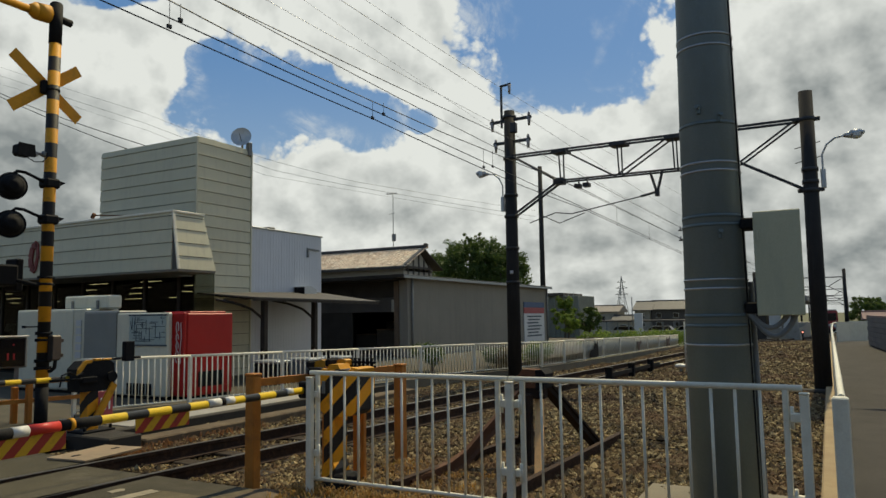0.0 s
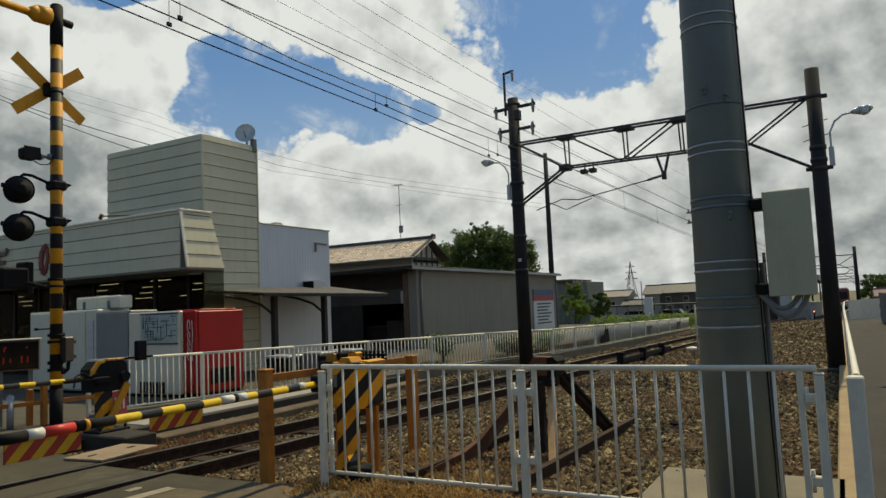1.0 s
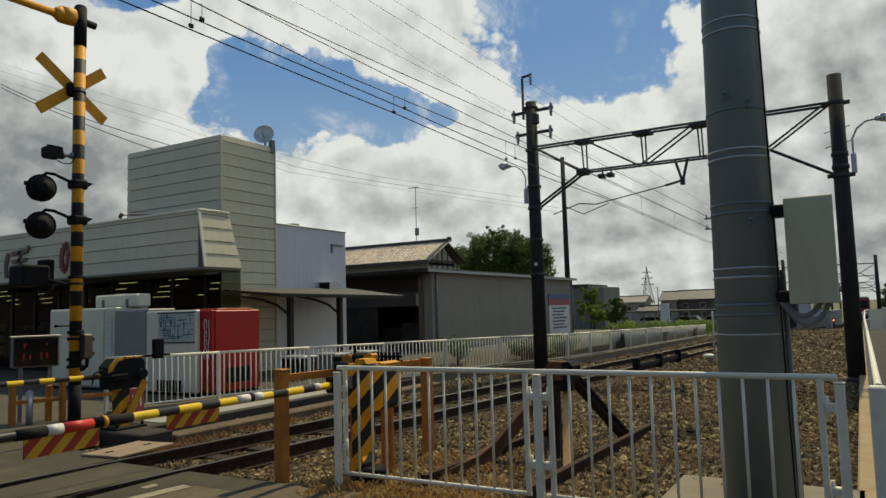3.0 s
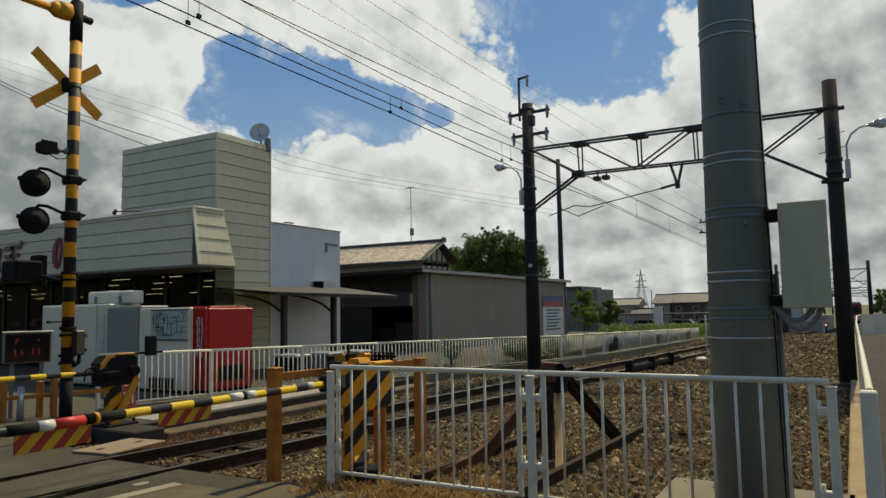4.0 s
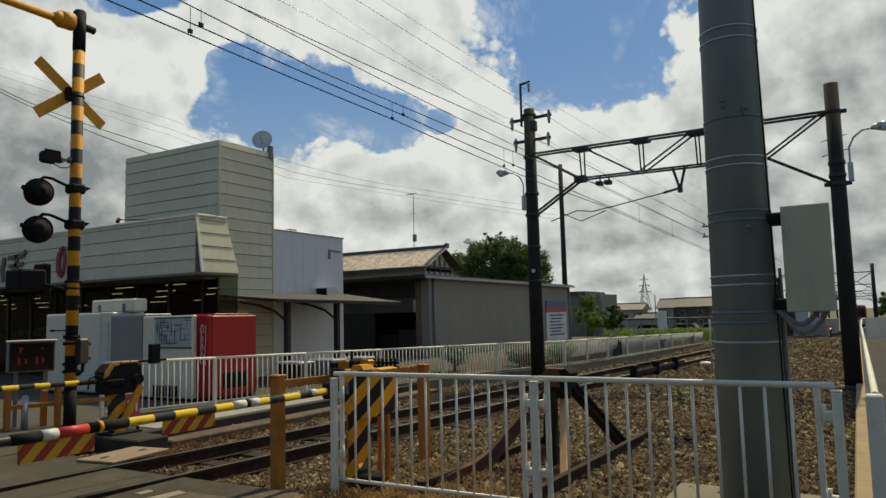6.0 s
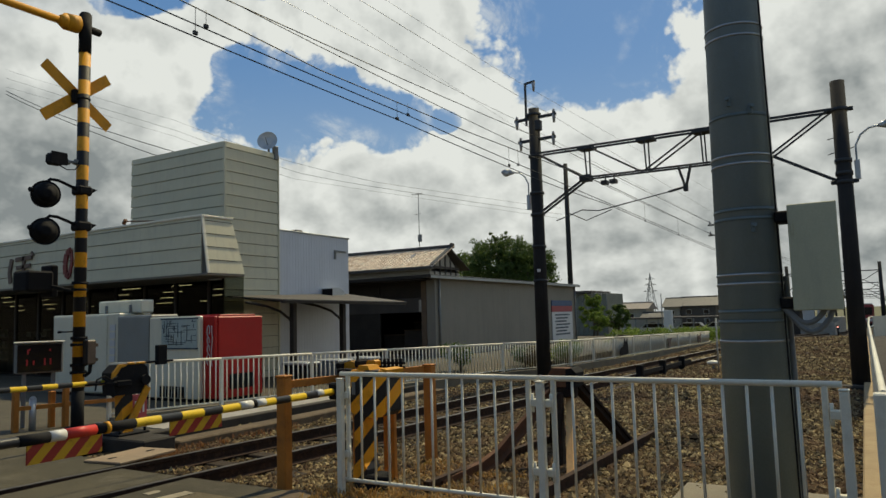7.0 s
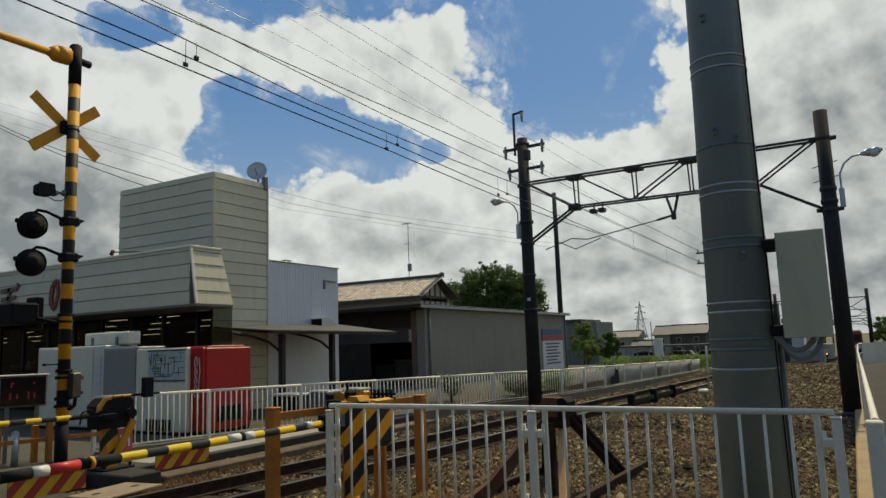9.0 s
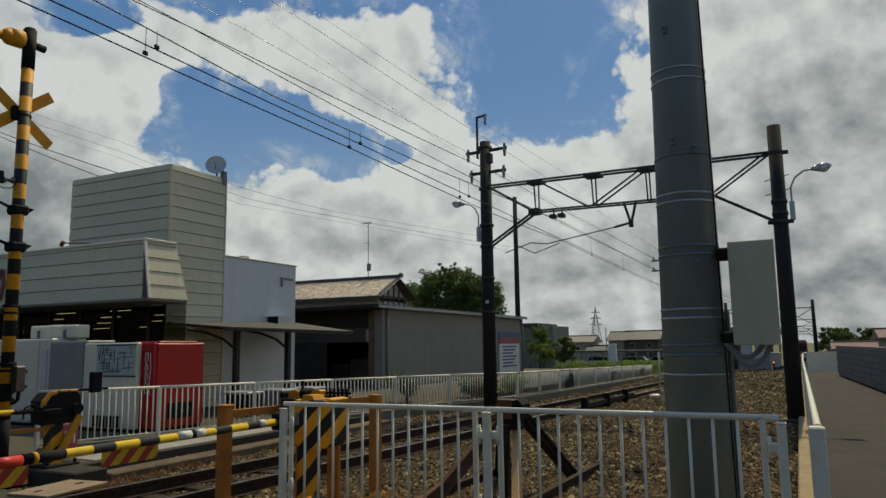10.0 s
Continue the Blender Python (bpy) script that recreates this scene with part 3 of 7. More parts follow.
# road over the crossing: two side slabs and the paving between the rails
road = Mesh()
road.box(-5.92, 30, -9, 4.95, -0.28, 0.0)
road.box(-60, -7.2, -9, 5.2, -0.28, 0.0)
structure("road", road, ASPHALT, "worn grey asphalt road leading over the level crossing", "road")
deck = thing("crossing_deck", (-6.55, 0, 0), "weathered dark paving between the crossing rails", "crossing deck", kind="structure")
for i in range(6):
    y0 = -8.6 + i * 2.26
    part("deck_panel", Mesh().box(-7.0, -6.1, y0, y0 + 2.24, -0.2, 0.004, 0.012), ASPHALT, deck)
structure("road_apron", Mesh().prism([(-5.49, 3.60), (-5.38, 4.48), (-5.32, 4.54), (-4.80, 4.54), (-4.73, 4.67), (-4.80, 4.93), (-4.64, 4.93), (-3.60, 4.93), (-3.47, 4.67), (-1.2, 2.6), (-4.6, 2.4)], 0.001, 0.007, 2), APRON, "broken sandy concrete apron beside the crossing", "pavement")
structure("path", sheet(0.12, 2.2, 4.95, 40, 2.1, 5, lambda x, y: 0.0), PATH_TAR, "narrow grey asphalt footpath beside the railway", "path")
far_path = Mesh()
pts = [(0.12, 2.2, 40), (0.2, 2.4, 50), (1.2, 4.0, 62), (4.5, 7.5, 72), (12, 15, 80)]
far_path.add([p for a, b, y in pts for p in ((a, y, fall(y) + 0.0), (b, y, fall(y) + 0.0))], [(2 * i, 2 * i + 1, 2 * i + 3, 2 * i + 2) for i in range(len(pts) - 1)])
structure("path_bend", far_path, PATH_TAR, "grey footpath bending away out of sight", "path")
structure("verge", sheet(2.2, 40, 4.95, 130, 4, 5, lambda x, y: -0.05 + fall(y)), FIELD, "weedy verge beyond the footpath", "verge")
structure("station_ground", sheet(-60, -8.80, 5.2, 45, 6, 2.5, lambda x, y: 0.0), FORECOURT, "dusty forecourt beside the shop and sheds", "forecourt")
edge = Mesh()
edge.box(-8.95, -8.76, 6.5, 14.6, -0.35, 0.014, 0.012)
structure("platform_edge", edge, DARK_CONC, "dark stained concrete edging beside the track", "edging")
structure("fence_strip", Mesh().prism([(-10.62, 7.0), (-8.95, 7.0), (-8.95, 13.6)], 0.002, 0.012, 2), CONCRETE, "pale concrete strip under the white fence", "pavement")
step = Mesh()
step.box(-8.34, -8.0, 6.5, 13.6, -0.25, -0.03, 0.02)
structure("cable_trough", step, EARTH, "earth-stained concrete cable trough along the track", "cable trough")
structure("path_kerb", Mesh().box(-0.12, 0.10, 5.12, 40, -0.25, 0.03, 0.015), KERB, "pale concrete kerb under the path railing", "kerb")
structure("road_line", Mesh().box(-0.07, 0.07, -0.47, 0.47, 0, 0.005, m=pose(-5.44, 4.03, 0.008, 0, 0, -7)), LINE_WHITE, "worn white line painted on the road", "road marking")
structure("road_line", Mesh().prism([(-5.77, 4.29), (-5.68, 4.28), (-5.66, 4.39), (-5.72, 4.44), (-5.77, 4.41)], 0.001, 0.006, 2), LINE_WHITE, "worn white fleck of road paint", "road marking")
structure("road_line", Mesh().box(-30, -11.8, -0.06, 0.06, 0, 0.005, m=pose(0, 4.6, 0.001)), LINE_WHITE, "worn white line painted on the road", "road marking")


# ---------------------------------------------------------------- rails and sleepers
def rail_profile(m, points, top_only=False):
    """A flat-footed rail along points (x, y, z of its top)."""
    shape = ([(-0.032, -0.001), (-0.032, 0.004), (0.032, 0.004), (0.032, -0.001)] if top_only else
             [(-0.062, -0.15), (0.062, -0.15), (0.062, -0.138), (0.012, -0.118), (0.010, -0.042), (0.033, -0.034), (0.033, 0.0), (-0.033, 0.0), (-0.033, -0.034), (-0.010, -0.042), (-0.012, -0.118), (-0.062, -0.138)])
    n, vs = len(shape), []
    for i, p in enumerate(points):
        a, b = Vector(points[max(0, i - 1)]), Vector(points[min(len(points) - 1, i + 1)])
        d = (b - a).normalized()
        s = Vector((d.y, -d.x, 0)).normalized()
        vs += [Vector(p) + s * u + Vector((0, 0, w)) for u, w in shape]
    k = len(points)
    m.add(vs, [(j * n + i, (j + 1) * n + i, (j + 1) * n + (i + 1) % n, j * n + (i + 1) % n) for j in range(k - 1) for i in range(n)] + [tuple(range(n)), tuple((k - 1) * n + i for i in reversed(range(n)))])
    return m


def rail_track(name, label, middle, y0, y1, polished, sleepers, lift=0.0):
    t = thing(name, (middle(y0), y0, 0), label, "railway track", kind="structure")
    ys = list(np.linspace(y0, y1, max(2, int((y1 - y0) / 1.5))))
    for side in (-0.5335, 0.5335):
        pts = [(middle(y) + side, y, lift + fall(y)) for y in ys]
        r = part("rail", rail_profile(Mesh(), pts), RAIL_RUST_SHADED, t)
        if polished:
            part("rail_head", rail_profile(Mesh(), pts, True), RAIL_TOP, r, "polished bright running surface")
    tie = Mesh().box(-1.05, 1.05, -0.11, 0.11, -0.14, 0.0, 0.012).data("sleeper", SLEEPER)
    for y in np.arange(*sleepers):
        piece("sleeper", tie, t, (middle(y), y, lift - 0.15 + fall(y)), pose(0, 0, 0, 0, 0, -math.degrees(math.atan2(middle(y + 1) - middle(y), 1)) + rng.normal(0, 0.6)))
    return t


rail_track("main_track", "running line of two steel rails on dark sleepers", main_x, -9, 118, True, (5.5, 32, 0.62))
spur_x = lambda y: -3.09 + 0.034 * (y - 6.2)
rail_track("siding_track", "rusty disused siding half buried in ballast", spur_x, 5.75, 9.4, False, (6.0, 9, 0.7), 0.0)
turn_x = lambda y: -2.35 + 0.0006 * max(y - 20, 0) ** 2.2
rail_track("turnout_track", "rusty turnout track curving into the running line", turn_x, 17.5, 46, False, (18, 40, 0.75), -0.02)

# low dark posts with cable boards between the tracks
for i, (x, y) in enumerate(((-4.75, 17.2), (-4.62, 18.9), (-4.5, 20.6))):
    t = thing("marker_post", (x, y, -0.1), "short black-stained timber post beside the rails", "track post", "low posts beside the track")
    part("stake", Mesh().box(x - 0.08, x + 0.08, y - 0.08, y + 0.08, -0.2, 0.22, 0.02), BLACK, t)
    part("cap", Mesh().box(x - 0.10, x + 0.10, y - 0.10, y + 0.10, 0.22, 0.25, 0.01), DULL_BLACK, t)
trough = thing("cable_board", (-4.6, 18.9, 0), "grey weathered board along the low track posts", "cable board")
part("board", Mesh().beam((-4.7, 17.3, 0.06), (-4.45, 21.5, 0.06), 0.04, 0.10), DARK_CONC, trough)

# ballast stones
def stone_field(name, label, count, region, size, material):
    """Loose angular stones strewn over a stretch of the bed."""
    x0, x1, y0, y1 = region
    px, py = rng.uniform(x0, x1, count), y0 + (y1 - y0) * rng.uniform(0, 1, count) ** 1.25
    base = np.array([(1, 0, 0), (-1, 0, 0), (0, 1, 0), (0, -1, 0), (0, 0, 1), (0, 0, -1)], float)
    tris = np.array([(0, 2, 4), (2, 1, 4), (1, 3, 4), (3, 0, 4), (2, 0, 5), (1, 2, 5), (3, 1, 5), (0, 3, 5)])
    radius = size * rng.lognormal(0, 0.35, count)
    v = base[None] * rng.uniform(0.7, 1.15, (count, 6, 1)) + rng.normal(0, 0.16, (count, 6, 3))
    v *= radius[:, None, None] * np.array([1.15, 1.0, 0.75])
    spin = rng.uniform(0, 6.28, count)
    c, s = np.cos(spin)[:, None], np.sin(spin)[:, None]
    v[..., 0], v[..., 1] = c * v[..., 0] - s * v[..., 1], s * v[..., 0] + c * v[..., 1]
    pz = np.array([bed_height(a, b) for a, b in zip(px, py)]) + radius * 0.25
    v += np.stack([px, py, pz], 1)[:, None]
    f = tris[None] + 6 * np.arange(count)[:, None, None]
    me = bpy.data.meshes.new(name)
    me.from_pydata(v.reshape(-1, 3).tolist(), [], f.reshape(-1, 3).tolist())
    me.materials.append(material)
    return tagged(new(name, me), label, "ballast", kind="stuff")


stone_field("ballast_stones", "angular brown and grey ballast stones", 56000, (-5.2, -0.15, 5.2, 15), 0.021, STONES)
stone_field("ballast_stones", "angular ballast stones between the rails", 24000, (-8.7, -4.9, 5.4, 17), 0.020, STONES)
for x, y, r in ((-0.75, 8.1, 0.07), (-0.5, 10.3, 0.08), (-0.35, 7.2, 0.06)):
    solid("loose_stone", Mesh().ball((0, 0, 0), r, 9, 6, (1.3, 0.9, 0.6)), PALE_CONC, "pale rounded stone lying on the ballast", "stone", "pale stones", at=(x, y, bed_height(x, y) + r * 0.3))
stone_field("ballast_stones", "ballast stones spreading towards the turnout", 20000, (-4.6, -0.15, 13.5, 23.8), 0.027, STONES)
stone_field("ballast_stones", "ballast stones along the turnout rails", 12000, (-4.2, -0.15, 23.5, 42), 0.04, STONES)
stone_field("ballast_stones", "rust-stained ballast stones beside the white fence", 9000, (-7.3, -4.5, 16.5, 23.9), 0.027, STONES)
stone_field("ballast_stones", "rust-stained ballast stones beside the running rails", 8000, (-6.4, -4.1, 23.5, 40), 0.04, STONES)
cap = thing("track_marker", (-3.6, 20.2, -0.1), "small white domed marker on the ballast", "track marker")
part("dome", Mesh().ball((-3.6, 20.2, 0.10), 0.13, 12, 8, (1.3, 1, 0.5)), WHITE_PAINT, cap)
part("stem", Mesh().tube((-3.6, 20.2, -0.15), (-3.6, 20.2, 0.10), 0.03), CONCRETE, cap)


def grass(name, label, count, spots, height, material):
    """Tufts of bent blades."""
    m = Mesh()
    for _ in range(count):
        x0, x1, y0, y1 = spots[rng.integers(len(spots))]
        cx, cy = rng.uniform(x0, x1), rng.uniform(y0, y1)
        z = 0.0 if cy < 5.2 or cx < -8.4 else bed_height(cx, cy)
        for _ in range(9):
            a, l = rng.uniform(0, 6.28), height * rng.uniform(0.4, 1.2)
            dx, dy = math.cos(a), math.sin(a)
            w, bx, by = 0.005, cx + rng.normal(0, 0.05), cy + rng.normal(0, 0.04)
            lean = rng.uniform(0.3, 1.1) * l
            m.add([(bx - dy * w, by + dx * w, z), (bx + dy * w, by - dx * w, z), (bx + dx * lean * 0.5 + dy * w, by + dy * lean * 0.5 - dx * w, z + l * 0.6),
                   (bx + dx * lean * 0.5 - dy * w, by + dy * lean * 0.5 + dx * w, z + l * 0.6), (bx + dx * lean, by + dy * lean, z + l * 0.75)], [(0, 1, 2, 3), (3, 2, 4)])
    return solid(name, m, material, label, "dry grass", kind="stuff")


grass("dry_grass", "dry straw-coloured grass along the gate", 420, ((-4.3, -2.4, 4.95, 5.35), (-4.4, -3.0, 5.3, 6.9), (-4.2, -1.2, 4.7, 5.1)), 0.085, STRAW)
grass("dry_grass", "reddish dry grass beside the far edging", 120, ((-8.3, -7.7, 6.2, 8.6), (-7.9, -7.5, 5.6, 6.2)), 0.10, RED_STRAW)
structure("earth_strip", sheet(-4.6, -0.1, 4.55, 5.25, 0.2, 0.1, lambda x, y: 0.006 + 0.02 * noise.noise((x * 3, y * 3, 1)) - max(0, y - 5.0) * 0.3), EARTH, "strip of brown earth under the white gate", "earth")

# plain unseen walls, added to close the place behind and darken window reflections
structure("wall_south", Mesh().box(-150, 40, -17, -16, -0.3, 6.5), DARK_WOOD, "plain unseen wall added across the road to darken reflections", "wall")
structure("wall_east", Mesh().box(14, 15, -17, 4, -0.3, 6.0), DARK_WOOD, "plain unseen wall added beside the road to close the place", "wall")

# ---------------------------------------------------------------- the white gate
GATE_Y, GATE_TOP = 5.08, 1.045
BAR = Mesh().tube((0, 0, 0), (0, 0, 0.92), 0.0105, n=8).data("bar", WHITE_PAINT)


def gate_leaf(x0, x1, b0, b1, bars, label):
    t = thing("gate_leaf", (x0, GATE_Y, 0), label, "gate", "leaves of the white gate")
    part("top_rail", Mesh().tube((x0, GATE_Y, GATE_TOP), (x1, GATE_Y, GATE_TOP), 0.021, n=12), WHITE_PAINT, t)
    part("bottom_rail", Mesh().tube((b0 - 0.06, GATE_Y, 0.125), (b1 + 0.02, GATE_Y, 0.125), 0.017, n=12), WHITE_PAINT, t)
    for x in np.linspace(b0, b1, bars)[1:-1]:
        piece("bar", BAR, t, (x, GATE_Y, 0.12))
    return t


left_leaf = gate_leaf(-4.10, -2.18, -4.017, -2.267, 13, "white painted tubular steel gate leaf, closed")
right_leaf = gate_leaf(-2.17, -0.155, -2.063, -0.254, 13, "white painted tubular steel gate leaf beside the pole")
for leaf, xs in ((left_leaf, (-4.017, -2.267)), (right_leaf, (-2.063, -0.254))):
    for x in xs:
        part("stile", Mesh().box(x - 0.019, x + 0.019, GATE_Y - 0.017, GATE_Y + 0.017, 0.12, GATE_TOP, 0.006), WHITE_PAINT, leaf)


def gate_post(x, top, label, lugs):
    t = thing("gate_post", (x, GATE_Y, 0), label, "gate post", "posts of the white gate")
    part("shaft", Mesh().box(x - 0.028, x + 0.028, GATE_Y - 0.078, GATE_Y - 0.02, -0.1, top, 0.008), WHITE_PAINT, t)
    part("cap", Mesh().box(x - 0.031, x + 0.031, GATE_Y - 0.081, GATE_Y - 0.017, top, top + 0.012, 0.004), WHITE_PAINT, t)
    for z in (0.35, 0.86):
        for s in lugs:
            part("hinge", Mesh().box(x + s * 0.026, x + s * 0.075, GATE_Y - 0.04, GATE_Y + 0.01, z - 0.03, z + 0.03, 0.008).tube((x + s * 0.075, GATE_Y - 0.02, z - 0.07), (x + s * 0.075, GATE_Y - 0.02, z + 0.07), 0.012), WHITE_PAINT, t)


gate_post(-4.065, 1.0, "white painted square hinge post of the gate", (1,))
gate_post(-2.15, 1.018, "white painted middle post with latch plates", (-1, 1))
gate_post(-0.145, 1.01, "white painted square end post of the gate", (-1,))

# ---------------------------------------------------------------- railing along the path
t = thing("path_railing", (0.06, 5.2, 0), "white tubular railing along the footpath", "railing")
part("top_rail", Mesh().pipe([(0.06, 5.22, 0.98), (0.06, 12, 0.98), (0.06, 18, 0.98), (0.06, 24, 0.98), (0.10, 30, 0.98), (0.12, 36, 0.98), (0.3, 41, 0.95), (1.2, 47, 0.8)], 0.024), WHITE_PAINT, t)
part("lower_rail", Mesh().pipe([(0.06, 5.22, 0.55), (0.06, 24, 0.55), (0.12, 36, 0.55), (0.3, 41, 0.52)], 0.02), WHITE_PAINT, t)
POST = Mesh().box(-0.03, 0.03, -0.03, 0.03, -0.05, 0.97, 0.006).data("post", WHITE_PAINT)
for y in np.arange(7.2, 36.5, 2.0):
    piece("post", POST, t, (0.06, y, 0))
part("end_post", Mesh().box(0.005, 0.10, 5.02, 5.12, -0.05, 1.0, 0.01), WHITE_PAINT, t, "grey-white square end post")
t = thing("corner_fence", (0.3, 41, 0), "grey-white sheet fence at the bend of the path", "fence")
for (xa, ya), (xb, yb) in (((0.3, 41), (0.9, 44)), ((0.9, 44), (1.9, 46.5)), ((1.9, 46.5), (3.2, 48.2))):
    part("panel", Mesh().beam((xa, ya, 0.40), (xb, yb, 0.36), 0.05, 1.15), FENCE_GREY, t)

# ---------------------------------------------------------------- steel pole with cabinet
PX, PY = -0.70, 5.55
pole = thing("steel_pole", (PX, PY, 0), "stout grey-blue painted steel pole with clamped bands", "pole")
rad = lambda z: 0.241 - 0.0122 * z
part("shaft", Mesh().tube((PX, PY, -0.3), (PX, PY, 9.5), rad(-0.3), rad(9.5), 40), POLE_STEEL, pole)
for z in (1.30, 1.702, 1.766, 2.557, 2.618, 3.50, 3.584, 4.4, 4.47):
    part("band", Mesh().tube((PX, PY, z - 0.008), (PX, PY, z + 0.008), rad(z) + 0.005, n=40), BAND_STEEL, pole)
for z in (1.437, 1.508, 2.161, 2.226, 2.911):
    part("weld_ring", Mesh().tube((PX, PY, z - 0.012), (PX, PY, z + 0.012), rad(z) + 0.003, n=40), POLE_DARK, pole)
for z, a in ((3.02, -100), (2.1, -70), (3.9, -105), (2.95, -60)):
    q = Vector((PX + rad(z) * math.cos(radians(a)), PY + rad(z) * math.sin(radians(a)), z))
    part("step_bolt", Mesh().tube(q, q + Vector((math.cos(radians(a)), math.sin(radians(a)), 0.2)) * 0.04, 0.014).box(q.x - 0.014, q.x + 0.014, q.y - 0.02, q.y, q.z - 0.045, q.z + 0.02, 0.004), POLE_DARK, pole)
c = Mesh()
ca = radians(-21)
c.pipe([(PX + (rad(z) + 0.012) * math.cos(ca), PY + (rad(z) + 0.012) * math.sin(ca), z) for z in (0.0, 1.2, 2.4, 3.6, 5.2)], 0.006)
part("cable", c, BLACK, pole, "black cable clipped to the shaft")
c = Mesh()
ca = radians(8)
c.pipe([(PX + (rad(z) + 0.018) * math.cos(ca), PY + (rad(z) + 0.018) * math.sin(ca), z) for z in (0.0, 0.9, 1.75)], 0.02)
part("conduit", c, CONDUIT, pole)
for z in (1.56, 2.16):
    part("bracket", Mesh().box(PX + 0.20, PX + 0.33, PY - 0.13, PY + 0.05, z - 0.04, z + 0.04, 0.01), BLACK, pole, "dark steel bracket of the cabinet")
cab = thing("control_cabinet", (-0.27, 5.46, 1.5), "pale grey-green steel cabinet clamped to the pole", "cabinet")
part("body", Mesh().box(-0.405, -0.125, 5.40, 5.56, 1.515, 2.225, 0.012), BOX_GREY, cab)
part("lid", Mesh().box(-0.415, -0.115, 5.385, 5.40, 1.505, 2.235, 0.006), BOX_GREY, cab)
part("latch", Mesh().box(-0.395, -0.38, 5.372, 5.386, 2.02, 2.10, 0.004), BOX_GREY, cab)
for x0, x1, dip in ((-0.40, -0.17, 1.36), (-0.36, -0.22, 1.42)):
    pts = [(PX + 0.20 + i * 0, 5.45, 1.55) if i == 0 else (PX + 0.24 + (x1 - PX - 0.24) * i / 8, 5.45, 1.53 - (1.53 - dip) * math.sin(math.pi * min(1, i / 8)) ** 0.8) for i in range(9)]
    part("hose", Mesh().pipe(pts, 0.018), CONDUIT, cab, "looped grey flexible conduit")
solid("pole_footing", Mesh().box(-1.46, -0.05, 5.24, 6.58, -0.3, 0.03, 0.02), PALE_CONC, "pale concrete footing slab round the pole", "footing")

# ---------------------------------------------------------------- near barrier machine, arm, orange guard
bm_ = thing("barrier_machine", (-4.2, 5.75, 0), "black and yellow striped crossing barrier machine", "barrier machine", "barrier machines")
part("pedestal", Mesh().prism([(-4.40, -0.1), (-4.22, -0.1), (-4.23, 0.08), (-4.26, 0.14), (-4.25, 0.60), (-4.375, 0.62), (-4.37, 0.14), (-4.39, 0.08)], 5.62, 5.84, 1), BOX_BANDS, bm_)
part("housing", Mesh().prism([(-4.44, 0.70), (-4.36, 0.62), (-4.15, 0.585), (-4.02, 0.60), (-3.97, 0.64), (-3.96, 0.99), (-4.01, 1.035), (-4.40, 1.035), (-4.44, 0.99)], 5.58, 5.90, 1), BOX_BANDS, bm_)
part("cover", Mesh().prism([(-4.32, 1.03), (-4.16, 1.03), (-4.19, 1.08), (-4.29, 1.08)], 5.60, 5.78, 1), YELLOW, bm_, "sunlit yellow top cover")
part("side_flap", Mesh().prism([(5.60, 0.66), (5.88, 0.66), (5.88, 1.0), (5.62, 1.0)], -3.962, -3.95, 0), BOX_BANDS, bm_)
part("corner_cap", Mesh().prism([(-4.04, 1.035), (-3.96, 1.00), (-3.95, 1.04), (-4.03, 1.055)], 5.60, 5.88, 1), YELLOW, bm_)
part("gear_cover", Mesh().prism([(-4.62, 1.035), (-4.48, 1.035), (-4.48, 1.09), (-4.53, 1.11), (-4.61, 1.09)], 5.78, 5.88, 1), YELLOW, bm_)
part("crank", Mesh().box(-4.67, -4.62, 5.70, 5.96, 1.03, 1.10, 0.015).box(-4.48, -4.42, 5.76, 5.96, 1.04, 1.125, 0.02).box(-4.62, -4.30, 5.66, 5.72, 0.97, 1.04, 0.01).tube((-4.50, 5.86, 1.10), (-4.50, 5.86, 1.20), 0.014), DULL_BLACK, bm_)
part("crank_cap", Mesh().prism([(-4.42, 1.05), (-4.30, 1.05), (-4.30, 1.10), (-4.33, 1.115), (-4.40, 1.105)], 5.88, 5.98, 1), YELLOW, bm_)
for k in range(7):
    part("spring_coil", Mesh().tube((-4.38 + 0.05 * k, 6.02, 1.03), (-4.38 + 0.05 * k, 6.02, 1.12), 0.017, n=8), DULL_BLACK, bm_)
part("spring_bar", Mesh().tube((-4.44, 6.02, 1.075), (-4.03, 6.02, 1.075), 0.012, n=8).tube((-4.44, 6.02, 1.035), (-4.03, 6.02, 1.035), 0.010, n=8), DULL_BLACK, bm_)
part("door_latch", Mesh().box(-4.36, -4.32, 5.565, 5.58, 0.80, 0.92, 0.004), CONDUIT, bm_)
part("foot_bolt", Mesh().box(-4.22, -4.06, 5.56, 5.80, -0.12, 0.05, 0.02).tube((-4.10, 5.58, 0.02), (-3.94, 5.58, 0.03), 0.03, n=10), DULL_BLACK, bm_)
part("rear_leg", Mesh().box(-4.30, -4.255, 6.0, 6.05, -0.12, 0.66, 0.006), ORANGE, bm_, "orange support leg")
part("rear_leg", Mesh().box(-4.21, -4.165, 6.0, 6.05, -0.12, 0.66, 0.006), ORANGE, bm_, "orange support leg")
arm = part("barrier_arm", Mesh().tube((-4.5, 5.62, 0.835), (-4.5, -2.2, 0.855), 0.034, 0.026, 14), ARM_BANDS, bm_, "lowered black and yellow banded arm")
part("clamp", Mesh().box(-4.56, -4.44, 5.45, 5.66, 0.76, 0.92, 0.015), BLACK, arm)
